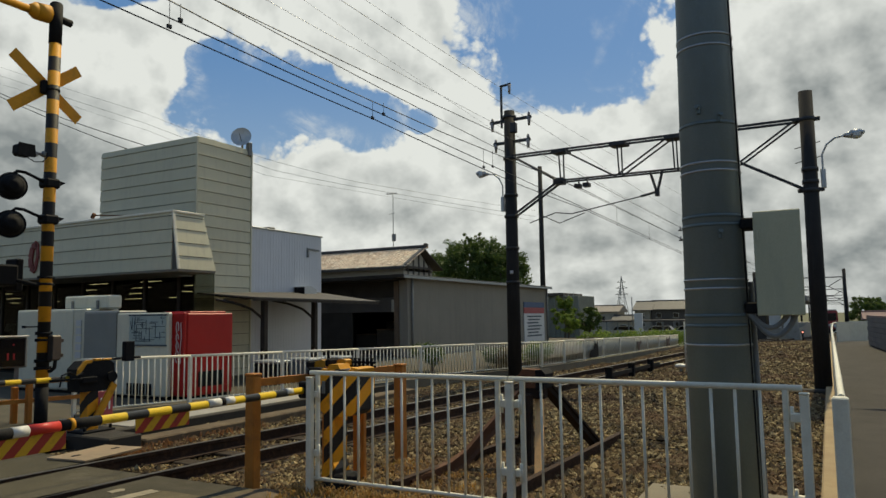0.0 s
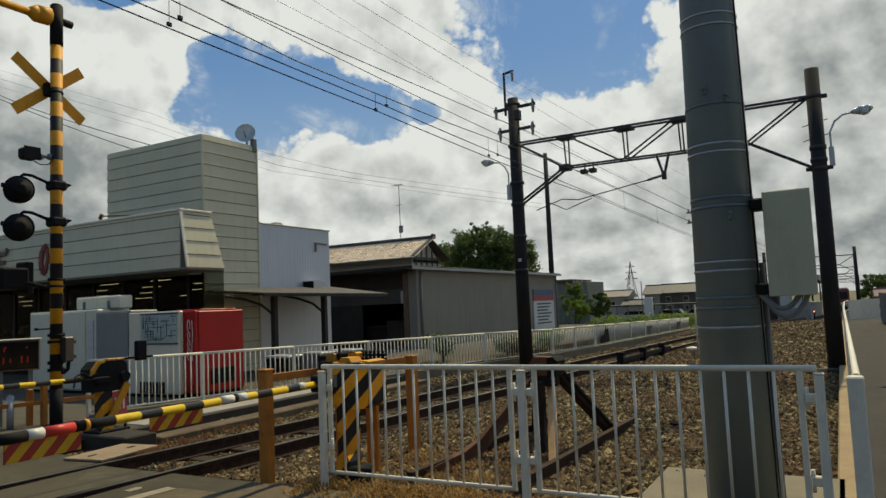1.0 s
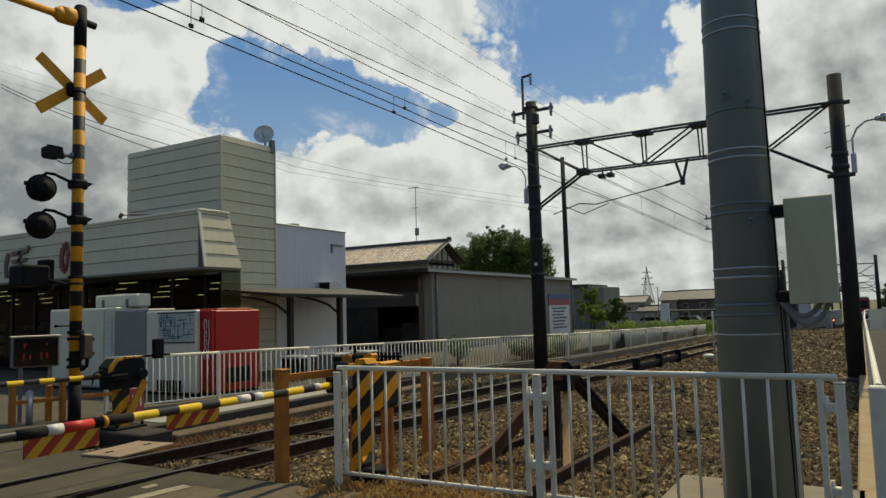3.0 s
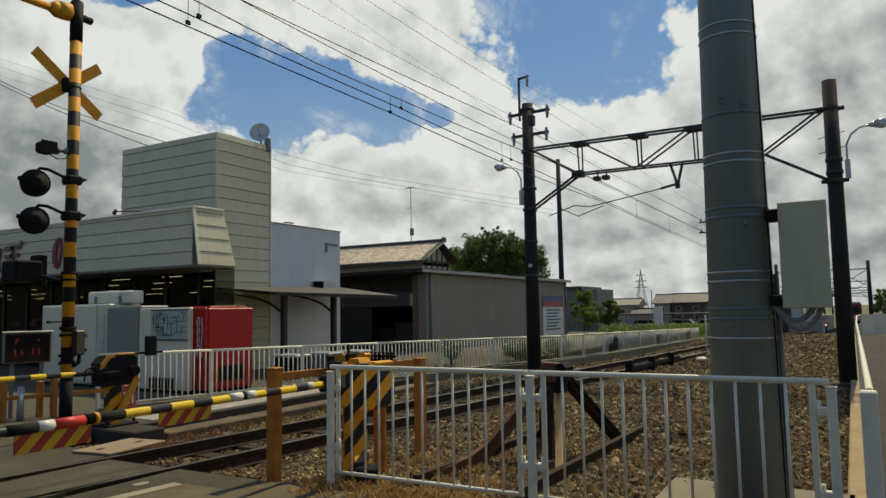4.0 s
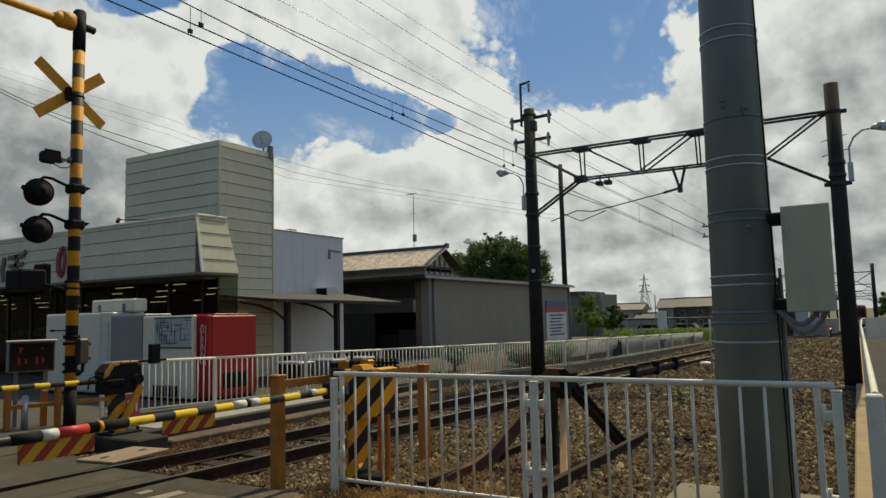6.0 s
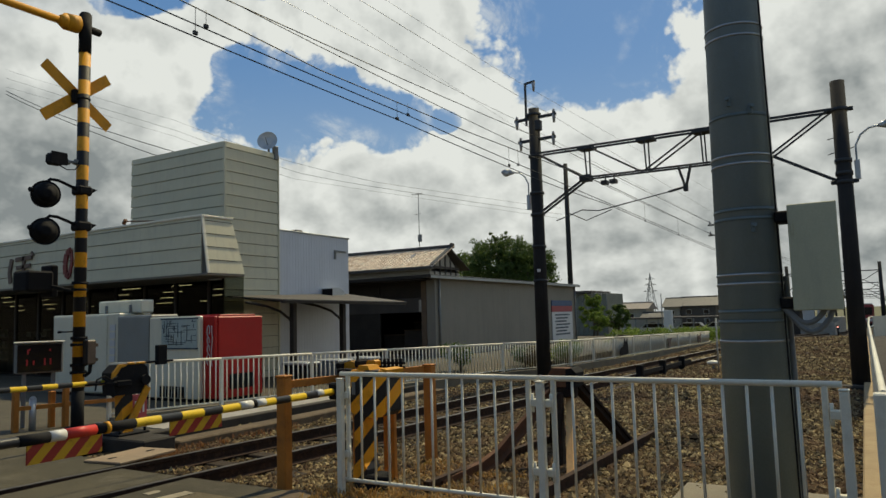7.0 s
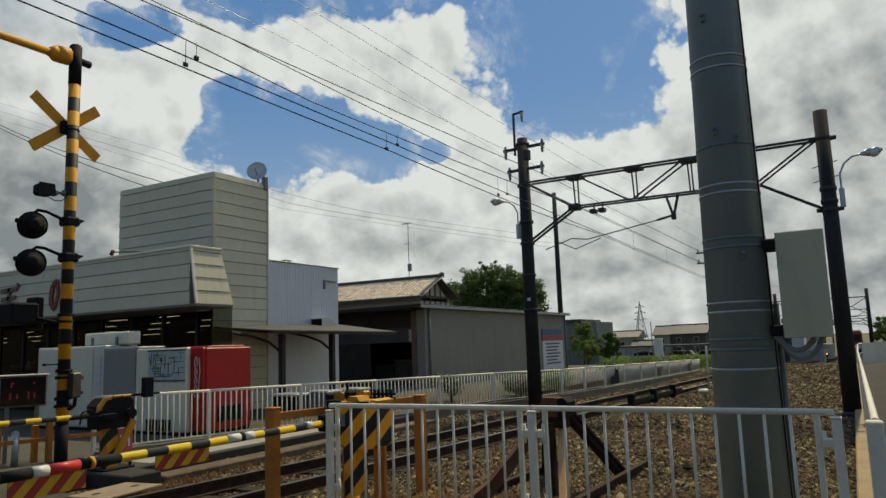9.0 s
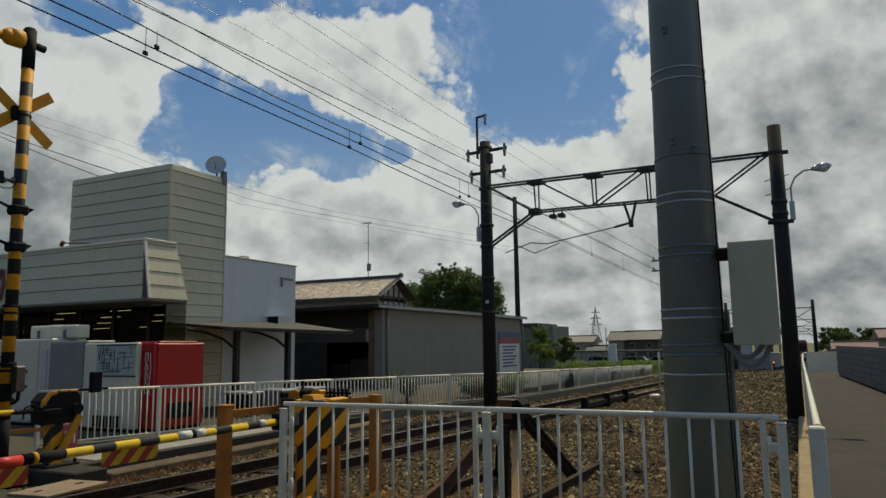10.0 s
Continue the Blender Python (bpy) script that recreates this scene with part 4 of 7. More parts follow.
for y0, y1, mt, lab in ((2.763, 2.973, RED_TAPE, "red reflective sleeve"), (2.657, 2.763, WHITE_TAPE, "white reflective sleeve"), (4.248, 4.386, WHITE_TAPE, "white reflective sleeve"), (4.431, 4.536, WHITE_TAPE, "white reflective sleeve"),
                        (5.20, 5.29, WHITE_TAPE, "white reflective sleeve"), (2.466, 2.657, BLACK, "black band"), (2.973, 3.272, BLACK, "black band"), (2.06, 2.26, BLACK, "black band"), (4.386, 4.431, BLACK, "black band")):
    part("sleeve", Mesh().tube((-4.5, y0, 0.843), (-4.5, y1, 0.842), 0.0355, n=16), mt, arm, lab)
part("ring", Mesh().tube((-4.5, 3.043, 0.842), (-4.5, 3.072, 0.842), 0.041, n=14), YELLOW, arm)
for y0, y1, zt, zb in ((2.52, 3.025, 0.81, 0.69), (3.57, 4.065, 0.815, 0.705)):
    part("hanging_board", Mesh().box(-4.506, -4.494, y0, y1, zb, zt, 0.002), BOARD_BANDS, arm, "red and yellow striped hanging board")
for x, y, h in ((-4.79, 5.09, 1.02), (-4.31, 6.93, 1.0)):
    t = thing("guard_post", (x, y, 0), "faded orange square steel guard post", "guard post", "orange guard posts")
    part("shaft", Mesh().box(x - 0.055, x + 0.055, y - 0.055, y + 0.055, -0.15, h - 0.02, 0.012), ORANGE, t)
    part("cap", Mesh().box(x - 0.060, x + 0.060, y - 0.060, y + 0.060, h - 0.02, h, 0.006), ORANGE, t)
t = thing("guard_rail", (-4.5, 6.0, 0), "faded orange guard rail round the barrier machine", "guard rail")
part("rail", Mesh().beam((-4.78, 5.16, 0.93), (-4.36, 6.87, 0.95), 0.05, 0.07), ORANGE, t)
for x, y in ((-4.60, 5.95),):
    part("upright", Mesh().box(x - 0.03, x + 0.03, y - 0.03, y + 0.03, -0.15, 0.93, 0.006), ORANGE, t)

# ---------------------------------------------------------------- far barrier machine, arm, warning post
t = thing("barrier_machine", (-8.8, 6.2, 0), "black and yellow crossing barrier machine on the far side", "barrier machine", "barrier machines")
part("base_block", Mesh().box(-9.3, -8.0, 5.95, 6.45, -0.3, 0.06, 0.02), DARK_CONC, t, "dark concrete block")
part("pedestal", Mesh().prism([(6.12, 0.0), (6.36, 0.0), (6.32, 0.1), (6.30, 0.7), (6.14, 0.7), (6.16, 0.1)], -8.88, -8.72, 0), BOX_BANDS, t)
part("housing", Mesh().prism([(6.0, 0.60), (6.46, 0.60), (6.52, 0.74), (6.5, 0.95), (6.44, 1.0), (6.08, 1.0), (5.98, 0.9)], -8.93, -8.67, 0), BLACK, t)
part("hood", Mesh().prism([(5.96, 0.82), (5.97, 0.90), (6.06, 1.01), (6.16, 1.015), (6.16, 0.985), (6.08, 0.97), (6.0, 0.86)], -8.70, -8.655, 0), YELLOW, t, "yellow hood edge")
part("strut", Mesh().beam((-8.66, 6.50, 0.68), (-8.66, 6.20, 0.16), 0.03, 0.10), YELLOW, t, "yellow diagonal brace")
part("rim", Mesh().box(-8.72, -8.66, 6.20, 6.30, 1.0, 1.03, 0.006).box(-8.72, -8.66, 6.34, 6.46, 1.0, 1.025, 0.006), YELLOW, t)
part("drive_arm", Mesh().box(-8.66, -8.60, 5.99, 6.20, 0.72, 0.80, 0.01).tube((-8.62, 6.10, 0.78), (-8.62, 5.55, 0.79), 0.014).tube((-8.63, 6.42, 0.78), (-8.58, 6.42, 0.78), 0.07, n=16), DULL_BLACK, t)
part("lead", Mesh().pipe([(-8.62, 6.0, 0.86), (-8.60, 5.9, 0.82), (-8.62, 5.82, 0.88), (-8.64, 5.72, 0.84), (-8.64, 5.70, 0.70)], 0.012, 6), BLACK, t)
part("base_plate", Mesh().box(-8.95, -8.60, 6.02, 6.50, 0.06, 0.09, 0.008).tube((-8.66, 6.46, 0.09), (-8.66, 6.46, 0.14), 0.02).tube((-8.66, 6.08, 0.09), (-8.66, 6.08, 0.14), 0.02), DULL_BLACK, t)
part("weight_bar", Mesh().box(-8.82, -8.78, 6.45, 7.02, 0.99, 1.02, 0.004), BLACK, t)
part("weight", Mesh().box(-8.84, -8.76, 6.74, 6.90, 0.96, 1.24, 0.01), DULL_BLACK, t, "black square counterweight")
part("barrier_arm", Mesh().tube((-8.9, 6.3, 0.77), (-8.9, -2.0, 0.92), 0.035, 0.028, 12), FAR_ARM_BANDS, t, "lowered black and yellow banded arm")

XP = (-10.4, 6.575)
t = thing("warning_post", (*XP, 0), "black and yellow banded level crossing warning post", "warning signal")
part("mast", Mesh().tube((*XP, 0.5), (*XP, 5.9), 0.088, n=24), POST_BANDS, t)
part("mast_foot", Mesh().tube((*XP, -0.1), (*XP, 0.562), 0.092, n=24).tube((*XP, -0.02), (*XP, 0.03), 0.17, n=20), BLACK, t)
part("mast_top", Mesh().tube((*XP, 5.863), (*XP, 6.50), 0.094, 0.094, n=24).tube((*XP, 6.50), (*XP, 6.53), 0.094, 0.07, n=24), BLACK, t)
part("cross_tube", Mesh().tube((XP[0], XP[1] - 0.16, 6.30), (XP[0], XP[1] + 0.25, 6.28), 0.058, n=16), BLACK, t)
part("overhead_arm", Mesh().tube((XP[0], XP[1] - 0.13, 6.30), (XP[0], XP[1] - 0.34, 6.28), 0.14, 0.13, 20).tube((XP[0], XP[1] - 0.34, 6.28), (XP[0], XP[1] - 0.44, 6.27), 0.13, 0.065, 20).tube((XP[0], XP[1] - 0.42, 6.27), (XP[0], XP[1] - 3.4, 6.26), 0.06, 0.05, 14), YELLOW, t, "yellow overhead arm")
for (ya, za), (yb, zb) in (((5.985, 5.575), (7.085, 4.775)), ((7.06, 5.59), (5.99, 4.745))):
    d = Vector((0, yb - ya, zb - za)).normalized()
    part("cross_board", Mesh().beam((XP[0] - 0.11, ya, za), (XP[0] - 0.11, yb, zb), 0.014, 0.175, up=(0, -d.z, d.y)), YELLOW, t, "yellow board of the crossbuck")
part("board_clamp", Mesh().box(XP[0] - 0.13, XP[0] - 0.02, XP[1] - 0.15, XP[1] + 0.05, 5.05, 5.26, 0.015).tube((*XP, 5.10), (*XP, 5.13), 0.098, n=20), BLACK, t)
for z in (3.52, 2.96):
    y = XP[1] - 0.57
    n = Vector((0.93, -0.36, 0.0))
    c = Vector((XP[0], y, z))
    part("lamp_bracket", Mesh().pipe([(XP[0], XP[1] - 0.05, z + 0.13), (XP[0], XP[1] - 0.38, z + 0.235), (XP[0] - 0.02, y + 0.08, z + 0.24), (XP[0] - 0.03, y + 0.02, z + 0.18)], 0.024).box(XP[0] - 0.11, XP[0] + 0.11, XP[1] - 0.12, XP[1] + 0.12, z + 0.05, z + 0.20, 0.03)
         .prism([(XP[1] + 0.10, z + 0.07), (XP[1] + 0.24, z + 0.17), (XP[1] + 0.10, z + 0.19)], XP[0] - 0.03, XP[0] + 0.03, 0), BLACK, t)
    hood = part("lamp_hood", Mesh().tube(c - n * 0.02, c + n * 0.015, 0.205, 0.205, 32).tube(c + n * 0.015, c + n * 0.10, 0.185, 0.13, 28).tube(c + n * 0.10, c + n * 0.13, 0.13, 0.05, 28).tube(c - n * 0.02, c - n * 0.28, 0.15, 0.16, 28), DULL_BLACK, t, "round black flashing lamp")
    q = c + n * 0.125 + Vector((0.0, 0.09, 0.02))
    part("plate", Mesh().box(q.x - 0.02, q.x + 0.012, q.y - 0.03, q.y + 0.03, q.z - 0.02, q.z + 0.02, 0.003), CONDUIT, hood, "small grey rating plate")
    part("drain_lug", Mesh().tube(c + Vector((0.0, -0.20, 0.04)), c + Vector((0.0, -0.245, 0.04)), 0.035), DULL_BLACK, hood)
spk = part("speaker", Mesh().box(XP[0] - 0.10, XP[0] + 0.10, XP[1] - 0.55, XP[1] - 0.33, 3.985, 4.165, 0.035).prism([(XP[1] - 0.56, 3.98), (XP[1] - 0.32, 3.98), (XP[1] - 0.30, 4.0), (XP[1] - 0.32, 4.17), (XP[1] - 0.56, 4.17)], XP[0] + 0.10, XP[0] + 0.115, 0), BLACK, t)
part("stem", Mesh().tube((XP[0], XP[1] - 0.34, 4.06), (XP[0], XP[1] - 0.08, 4.085), 0.022).tube((XP[0], XP[1] - 0.27, 4.06), (XP[0], XP[1] - 0.22, 4.065), 0.04).tube((XP[0], XP[1] - 0.13, 4.05), (XP[0], XP[1] - 0.10, 4.12), 0.035), CONDUIT, spk, "grey swivel stem")
part("lead", Mesh().pipe([(XP[0] + 0.05, XP[1] - 0.4, 3.98), (XP[0] + 0.05, XP[1] - 0.28, 3.93), (XP[0] + 0.06, XP[1] - 0.16, 3.95), (XP[0] + 0.06, XP[1] - 0.09, 4.04)], 0.008, 6), BLACK, spk)
box = part("junction_box", Mesh().box(XP[0] + 0.08, XP[0] + 0.20, 6.575, 6.735, 0.95, 1.33, 0.02), FRAME_BROWN, t, "brown steel junction box")
part("box_door", Mesh().box(XP[0] + 0.20, XP[0] + 0.215, 6.59, 6.72, 0.97, 1.31, 0.006).box(XP[0] + 0.10, XP[0] + 0.22, 6.735, 6.755, 1.22, 1.27, 0.004).box(XP[0] + 0.10, XP[0] + 0.22, 6.735, 6.755, 1.0, 1.05, 0.004), BROWN_POST, box)
part("box_hose", Mesh().pipe([(XP[0] + 0.14, 6.68, 0.95), (XP[0] + 0.14, 6.67, 0.84), (XP[0] + 0.10, 6.63, 0.79), (XP[0] + 0.04, 6.60, 0.80)], 0.028), BLACK, t)
for z in (1.36, 1.26, 0.95, 0.84, 2.1, 2.2):
    part("strap", Mesh().tube((*XP, z - 0.018), (*XP, z + 0.018), 0.098, n=24).box(XP[0] - 0.02, XP[0] + 0.02, XP[1] - 0.13, XP[1] - 0.09, z - 0.025, z + 0.025, 0.005).box(XP[0] - 0.02, XP[0] + 0.02, XP[1] + 0.09, XP[1] + 0.13, z - 0.025, z + 0.025, 0.005), BLACK, t)
part("peg", Mesh().tube((*XP, 1.46), (XP[0], XP[1] - 0.30, 1.46), 0.010).tube((XP[0], XP[1] - 0.33, 1.46), (XP[0], XP[1] - 0.29, 1.46), 0.02), BLACK, t)
part("rear_lamp", Mesh().box(XP[0] - 0.75, XP[0] - 0.35, XP[1] - 0.62, XP[1] - 0.20, 2.08, 2.40, 0.03).box(XP[0] - 0.7, XP[0] - 0.4, XP[1] - 0.22, XP[1] - 0.10, 2.0, 2.50, 0.02).tube((XP[0] - 0.5, XP[1] - 0.3, 2.2), (XP[0], XP[1], 2.05), 0.03), DULL_BLACK, t, "black box lamp facing the road")

t = thing("direction_sign", (-11.2, 6.43, 0), "dark illuminated train direction sign in a grey steel case", "signal sign")
SIGN_AT = pose(-11.2, 6.43, 0, 0, 0, -26)
part("case", Mesh().box(-0.12, 0.08, -0.33, 0.33, 0.83, 1.30, 0.02, SIGN_AT), CONDUIT, t)
part("face", Mesh().box(0.08, 0.095, -0.30, 0.30, 0.855, 1.275, 0.004, SIGN_AT), LENS_BLACK, t, "black display face")
part("hood", Mesh().box(-0.13, 0.13, -0.345, 0.345, 1.30, 1.322, 0.006, SIGN_AT), WHITE_PAINT, t)
for u, z0, z1 in ((-0.16, 1.13, 1.20), (-0.14, 1.18, 1.21), (0.14, 1.17, 1.20), (-0.17, 0.95, 1.05), (-0.08, 0.96, 1.03), (0.07, 0.95, 1.06), (0.15, 0.96, 1.05)):
    part("lit_dot", Mesh().box(0.095, 0.099, u - 0.012, u + 0.012, z0, z1, 0.001, SIGN_AT), LED_RED, t, "red lit diode bar")
for u in (-0.2, 0.2):
    part("leg", Mesh().box(-0.04, 0.02, u - 0.03, u + 0.03, 0, 0.84, 0.006, SIGN_AT), CONDUIT, t)
t = thing("low_railing", (-11.0, 6.6, 0), "faded orange tubular railing beside the road", "railing")
part("top_rail", Mesh().beam((-10.95, 5.95, 0.62), (-10.55, 7.4, 0.62), 0.06, 0.07), ORANGE, t)
part("mid_rail", Mesh().beam((-10.95, 5.95, 0.34), (-10.55, 7.4, 0.34), 0.05, 0.06), ORANGE, t)
for k, (x, y) in enumerate(((-10.95, 5.95), (-10.75, 6.6), (-10.55, 7.4), (-10.95, 6.5))):
    part("post", Mesh().box(x - 0.04, x + 0.04, y - 0.04, y + 0.04, 0, 0.65 - 0.1 * (k == 3), 0.008), ORANGE, t)
t = thing("bollard", (-10.9, 6.15, 0), "short chrome bollard with a dark ring", "bollard")
part("tube", Mesh().tube((-10.9, 6.18, 0), (-10.9, 6.18, 0.46), 0.05, n=16), LAMP_GREY, t)
part("head", Mesh().ball((-10.9, 6.18, 0.46), 0.05), LAMP_GREY, t)
t = thing("cover_plate", (-7.5, 5.37, 0), "brown steel cover plate lying on the ground", "cover plate")
part("plate", Mesh().box(-0.28, 0.28, -0.42, 0.42, 0.0, 0.03, 0.006, pose(-7.5, 5.42, 0.0, 0, 0, 8)), PLATE, t)
for y in (-0.25, 0.25):
    part("grip_slot", Mesh().box(-0.02, 0.02, -0.05, 0.05, 0.03, 0.035, m=pose(-7.5, 5.42 + y, 0.0, 0, 0, 8)), DULL_BLACK, t)
t = thing("notice_board", (-9.83, 7.2, 0), "small red notice board on the fence", "notice")
part("plate", Mesh().box(-9.85, -9.82, 7.08, 7.36, 0.10, 0.46, 0.004), SIGN_RED, t)
part("stand", Mesh().box(-9.90, -9.85, 7.18, 7.24, 0, 0.45, 0.004), CONDUIT, t)
for k in range(3):
    part("lettering", Mesh().box(-9.82, -9.816, 7.14 + 0.07 * k, 7.17 + 0.07 * k, 0.18, 0.36, 0.001), SIGN_WHITE, t, "white bars of writing")

# ---------------------------------------------------------------- long white fence past the shop
FB = Mesh().tube((0, 0, 0.0), (0, 0, 1.0), 0.012, n=6).data("bar", WHITE_PAINT)
FPOST = Mesh().box(-0.03, 0.03, -0.03, 0.03, -0.1, 0.78, 0.006).data("post", WHITE_PAINT)


def fence_panel(a, b, bars, infill=None):
    """A panel between two posts (x, y, foot, top)."""
    (ax, ay, az, at), (bx, by, bz, bt) = a, b
    t = thing("fence_panel", (ax, ay, 0), "white tubular fence panel with upright bars" if infill is None else "white fence panel backed with grey sheet", "fence", "white fence along the track")
    part("top_rail", Mesh().tube((ax, ay, at), (bx, by, bt), 0.024, n=10), WHITE_PAINT, t)
    part("bottom_rail", Mesh().tube((ax, ay, az + 0.11), (bx, by, bz + 0.11), 0.016, n=8), WHITE_PAINT, t)
    piece("post", FPOST, t, (ax, ay, at - 0.79))
    for k in range(1, bars):
        f = k / bars
        foot, top = az + (bz - az) * f + 0.11, at + (bt - at) * f
        piece("bar", FB, t, (ax + (bx - ax) * f, ay + (by - ay) * f, foot), Matrix.Diagonal((1, 1, top - foot, 1)))
    if infill:
        part("infill", Mesh().beam((ax - 0.05, ay, (az + at) / 2 + 0.03), (bx - 0.05, by, (bz + bt) / 2 + 0.03), 0.012, (at - az + bt - bz) / 2 - 0.14), infill, t, "grey sheet infill")
    part("plinth", Mesh().beam((ax, ay, az - 0.06), (bx, by, bz - 0.06), 0.14, 0.24), PALE_CONC, t, "pale rust-stained concrete plinth")
    return t


def fence_run(stops, panels, bars, infill=None):
    for a, b in zip(stops, stops[1:]):
        ends = [tuple(u + (v - u) * k / panels for u, v in zip(a, b)) for k in range(panels + 1)]
        for p, q in zip(ends, ends[1:]):
            fence_panel(p, q, bars, infill)


fence_run([(-10.62, 7.25, 0, 0.91), (-8.13, 16.68, 0, 0.79)], 5, 18)
fence_run([(-8.13, 16.68, 0, 0.79), (-7.26, 19.28, 0, 0.75), (-6.95, 22.3, 0, 0.72)], 2, 14)
line = [(-6.95, 22.3, 0, 0.72), (-6.5, 36.0, -0.1, 0.47)]
fence_run(line, 7, 16, INFILL)
# dark animal silhouettes on the fence: plain shapes
for y, w, shape, s_mat in ((23.15, 1.0, [(-0.5, 0.0), (0.5, 0.0), (0.48, 0.42), (0.42, 0.50), (0.40, 0.72), (0.32, 0.60), (0.20, 0.60), (0.12, 0.74), (0.06, 0.50), (-0.1, 0.36), (-0.35, 0.34), (-0.48, 0.18)], DULL_BLACK),
                           (28.7, 0.8, [(-0.2, 0.0), (0.1, 0.0), (0.2, 0.30), (0.5, 0.40), (0.48, 0.52), (0.1, 0.46), (-0.2, 0.50), (-0.5, 0.48), (-0.3, 0.32)], FASCIA_BROWN),
                           (33.7, 0.9, [(-0.45, 0.0), (-0.30, 0.0), (-0.22, 0.20), (0.10, 0.20), (0.14, 0.0), (0.30, 0.0), (0.30, 0.36), (0.48, 0.44), (0.36, 0.62), (0.20, 0.46), (-0.30, 0.44), (-0.46, 0.56)], FASCIA_BROWN)):
    f = (y - line[0][1]) / (line[1][1] - line[0][1])
    x, foot = line[0][0] + (line[1][0] - line[0][0]) * f + 0.04, line[0][2] + (line[1][2] - line[0][2]) * f + 0.13
    t = thing("cutout_panel", (x, y, foot), "dark painted silhouette board fixed to the fence", "fence board", "silhouette boards")
    part("board", Mesh().prism([(y + u * w, foot + v * 0.72) for u, v in shape], x, x + 0.012, 0), s_mat, t)

# ---------------------------------------------------------------- catenary portal
LP, RP = Vector((-7.27, 17.34, 0)), Vector((-0.16, 16.40, 0))
ACROSS = (RP - LP).normalized()


def on_portal(s, z, off=0.0):
    """A place s metres along the portal from the far pole."""
    p = LP + ACROSS * s
    return Vector((p.x + 0.13 * off, p.y + off, z))


t = thing("catenary_pole", LP, "weathered concrete catenary pole with insulator arms, darkened as backlit", "catenary pole", "portal poles")
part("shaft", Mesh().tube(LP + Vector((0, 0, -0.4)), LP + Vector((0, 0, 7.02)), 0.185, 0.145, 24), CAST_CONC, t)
for z in (4.15, 4.72, 5.72, 6.85, 3.3, 2.4):
    part("band", Mesh().tube(LP + Vector((0, 0, z - 0.035)), LP + Vector((0, 0, z + 0.035)), 0.19, n=20), GANTRY, t)
for z, s0, s1 in ((6.78, -0.60, 0.66), (6.18, -0.50, 0.62)):
    a = part("cross_arm", Mesh().beam(on_portal(s0, z), on_portal(s1, z - 0.02), 0.07, 0.07), GANTRY, t)
    for s in (s0 + 0.06, s1 - 0.06):
        part("insulator", Mesh().tube(on_portal(s, z - 0.24), on_portal(s, z), 0.03, 0.055, 10).tube(on_portal(s, z + 0.03), on_portal(s, z + 0.12), 0.045, 0.03, 10), PORCELAIN, a, "grey porcelain insulator")
part("top_bracket", Mesh().beam(on_portal(-0.24, 6.6), on_portal(-0.24, 7.76), 0.05, 0.05, up=(1, 0, 0)).beam(on_portal(-0.26, 7.76), on_portal(0.06, 7.78), 0.05, 0.05), GANTRY, t)
part("top_insulator", Mesh().tube(on_portal(0.02, 7.5), on_portal(0.02, 7.76), 0.025, 0.05, 10), PORCELAIN, t)
part("switch_box", Mesh().box(LP.x + 0.08, LP.x + 0.24, LP.y - 0.2, LP.y - 0.02, 6.38, 6.66, 0.02), GANTRY, t)
part("number_plate", Mesh().box(LP.x + 0.0, LP.x + 0.09, LP.y - 0.195, LP.y - 0.185, 2.62, 2.70, 0.002), SIGN_WHITE, t, "small white plate")
t = thing("catenary_pole", RP, "concrete catenary pole at the footpath, darkened as backlit", "catenary pole", "portal poles")
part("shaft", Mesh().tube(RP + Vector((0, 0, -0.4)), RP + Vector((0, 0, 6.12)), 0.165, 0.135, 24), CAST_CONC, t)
for z in (5.52, 4.46, 4.2, 4.02):
    part("band", Mesh().tube(RP + Vector((0, 0, z - 0.04)), RP + Vector((0, 0, z + 0.04)), 0.162, n=20), GANTRY, t)
for z in (5.52, 4.03):
    part("mount", Mesh().box(RP.x - 0.25, RP.x + 0.25, RP.y - 0.04, RP.y + 0.04, z - 0.04, z + 0.04, 0.01), GANTRY, t)
for z in (4.93, 4.62):
    part("step_iron", Mesh().tube(RP + Vector((-0.26, 0, z)), RP + Vector((0.22, 0, z + 0.1)), 0.009), GANTRY, t)
part("base_plates", Mesh().box(RP.x - 0.5, RP.x + 0.35, RP.y - 0.5, RP.y - 0.1, -0.14, -0.02, 0.03), DARK_CONC, t)

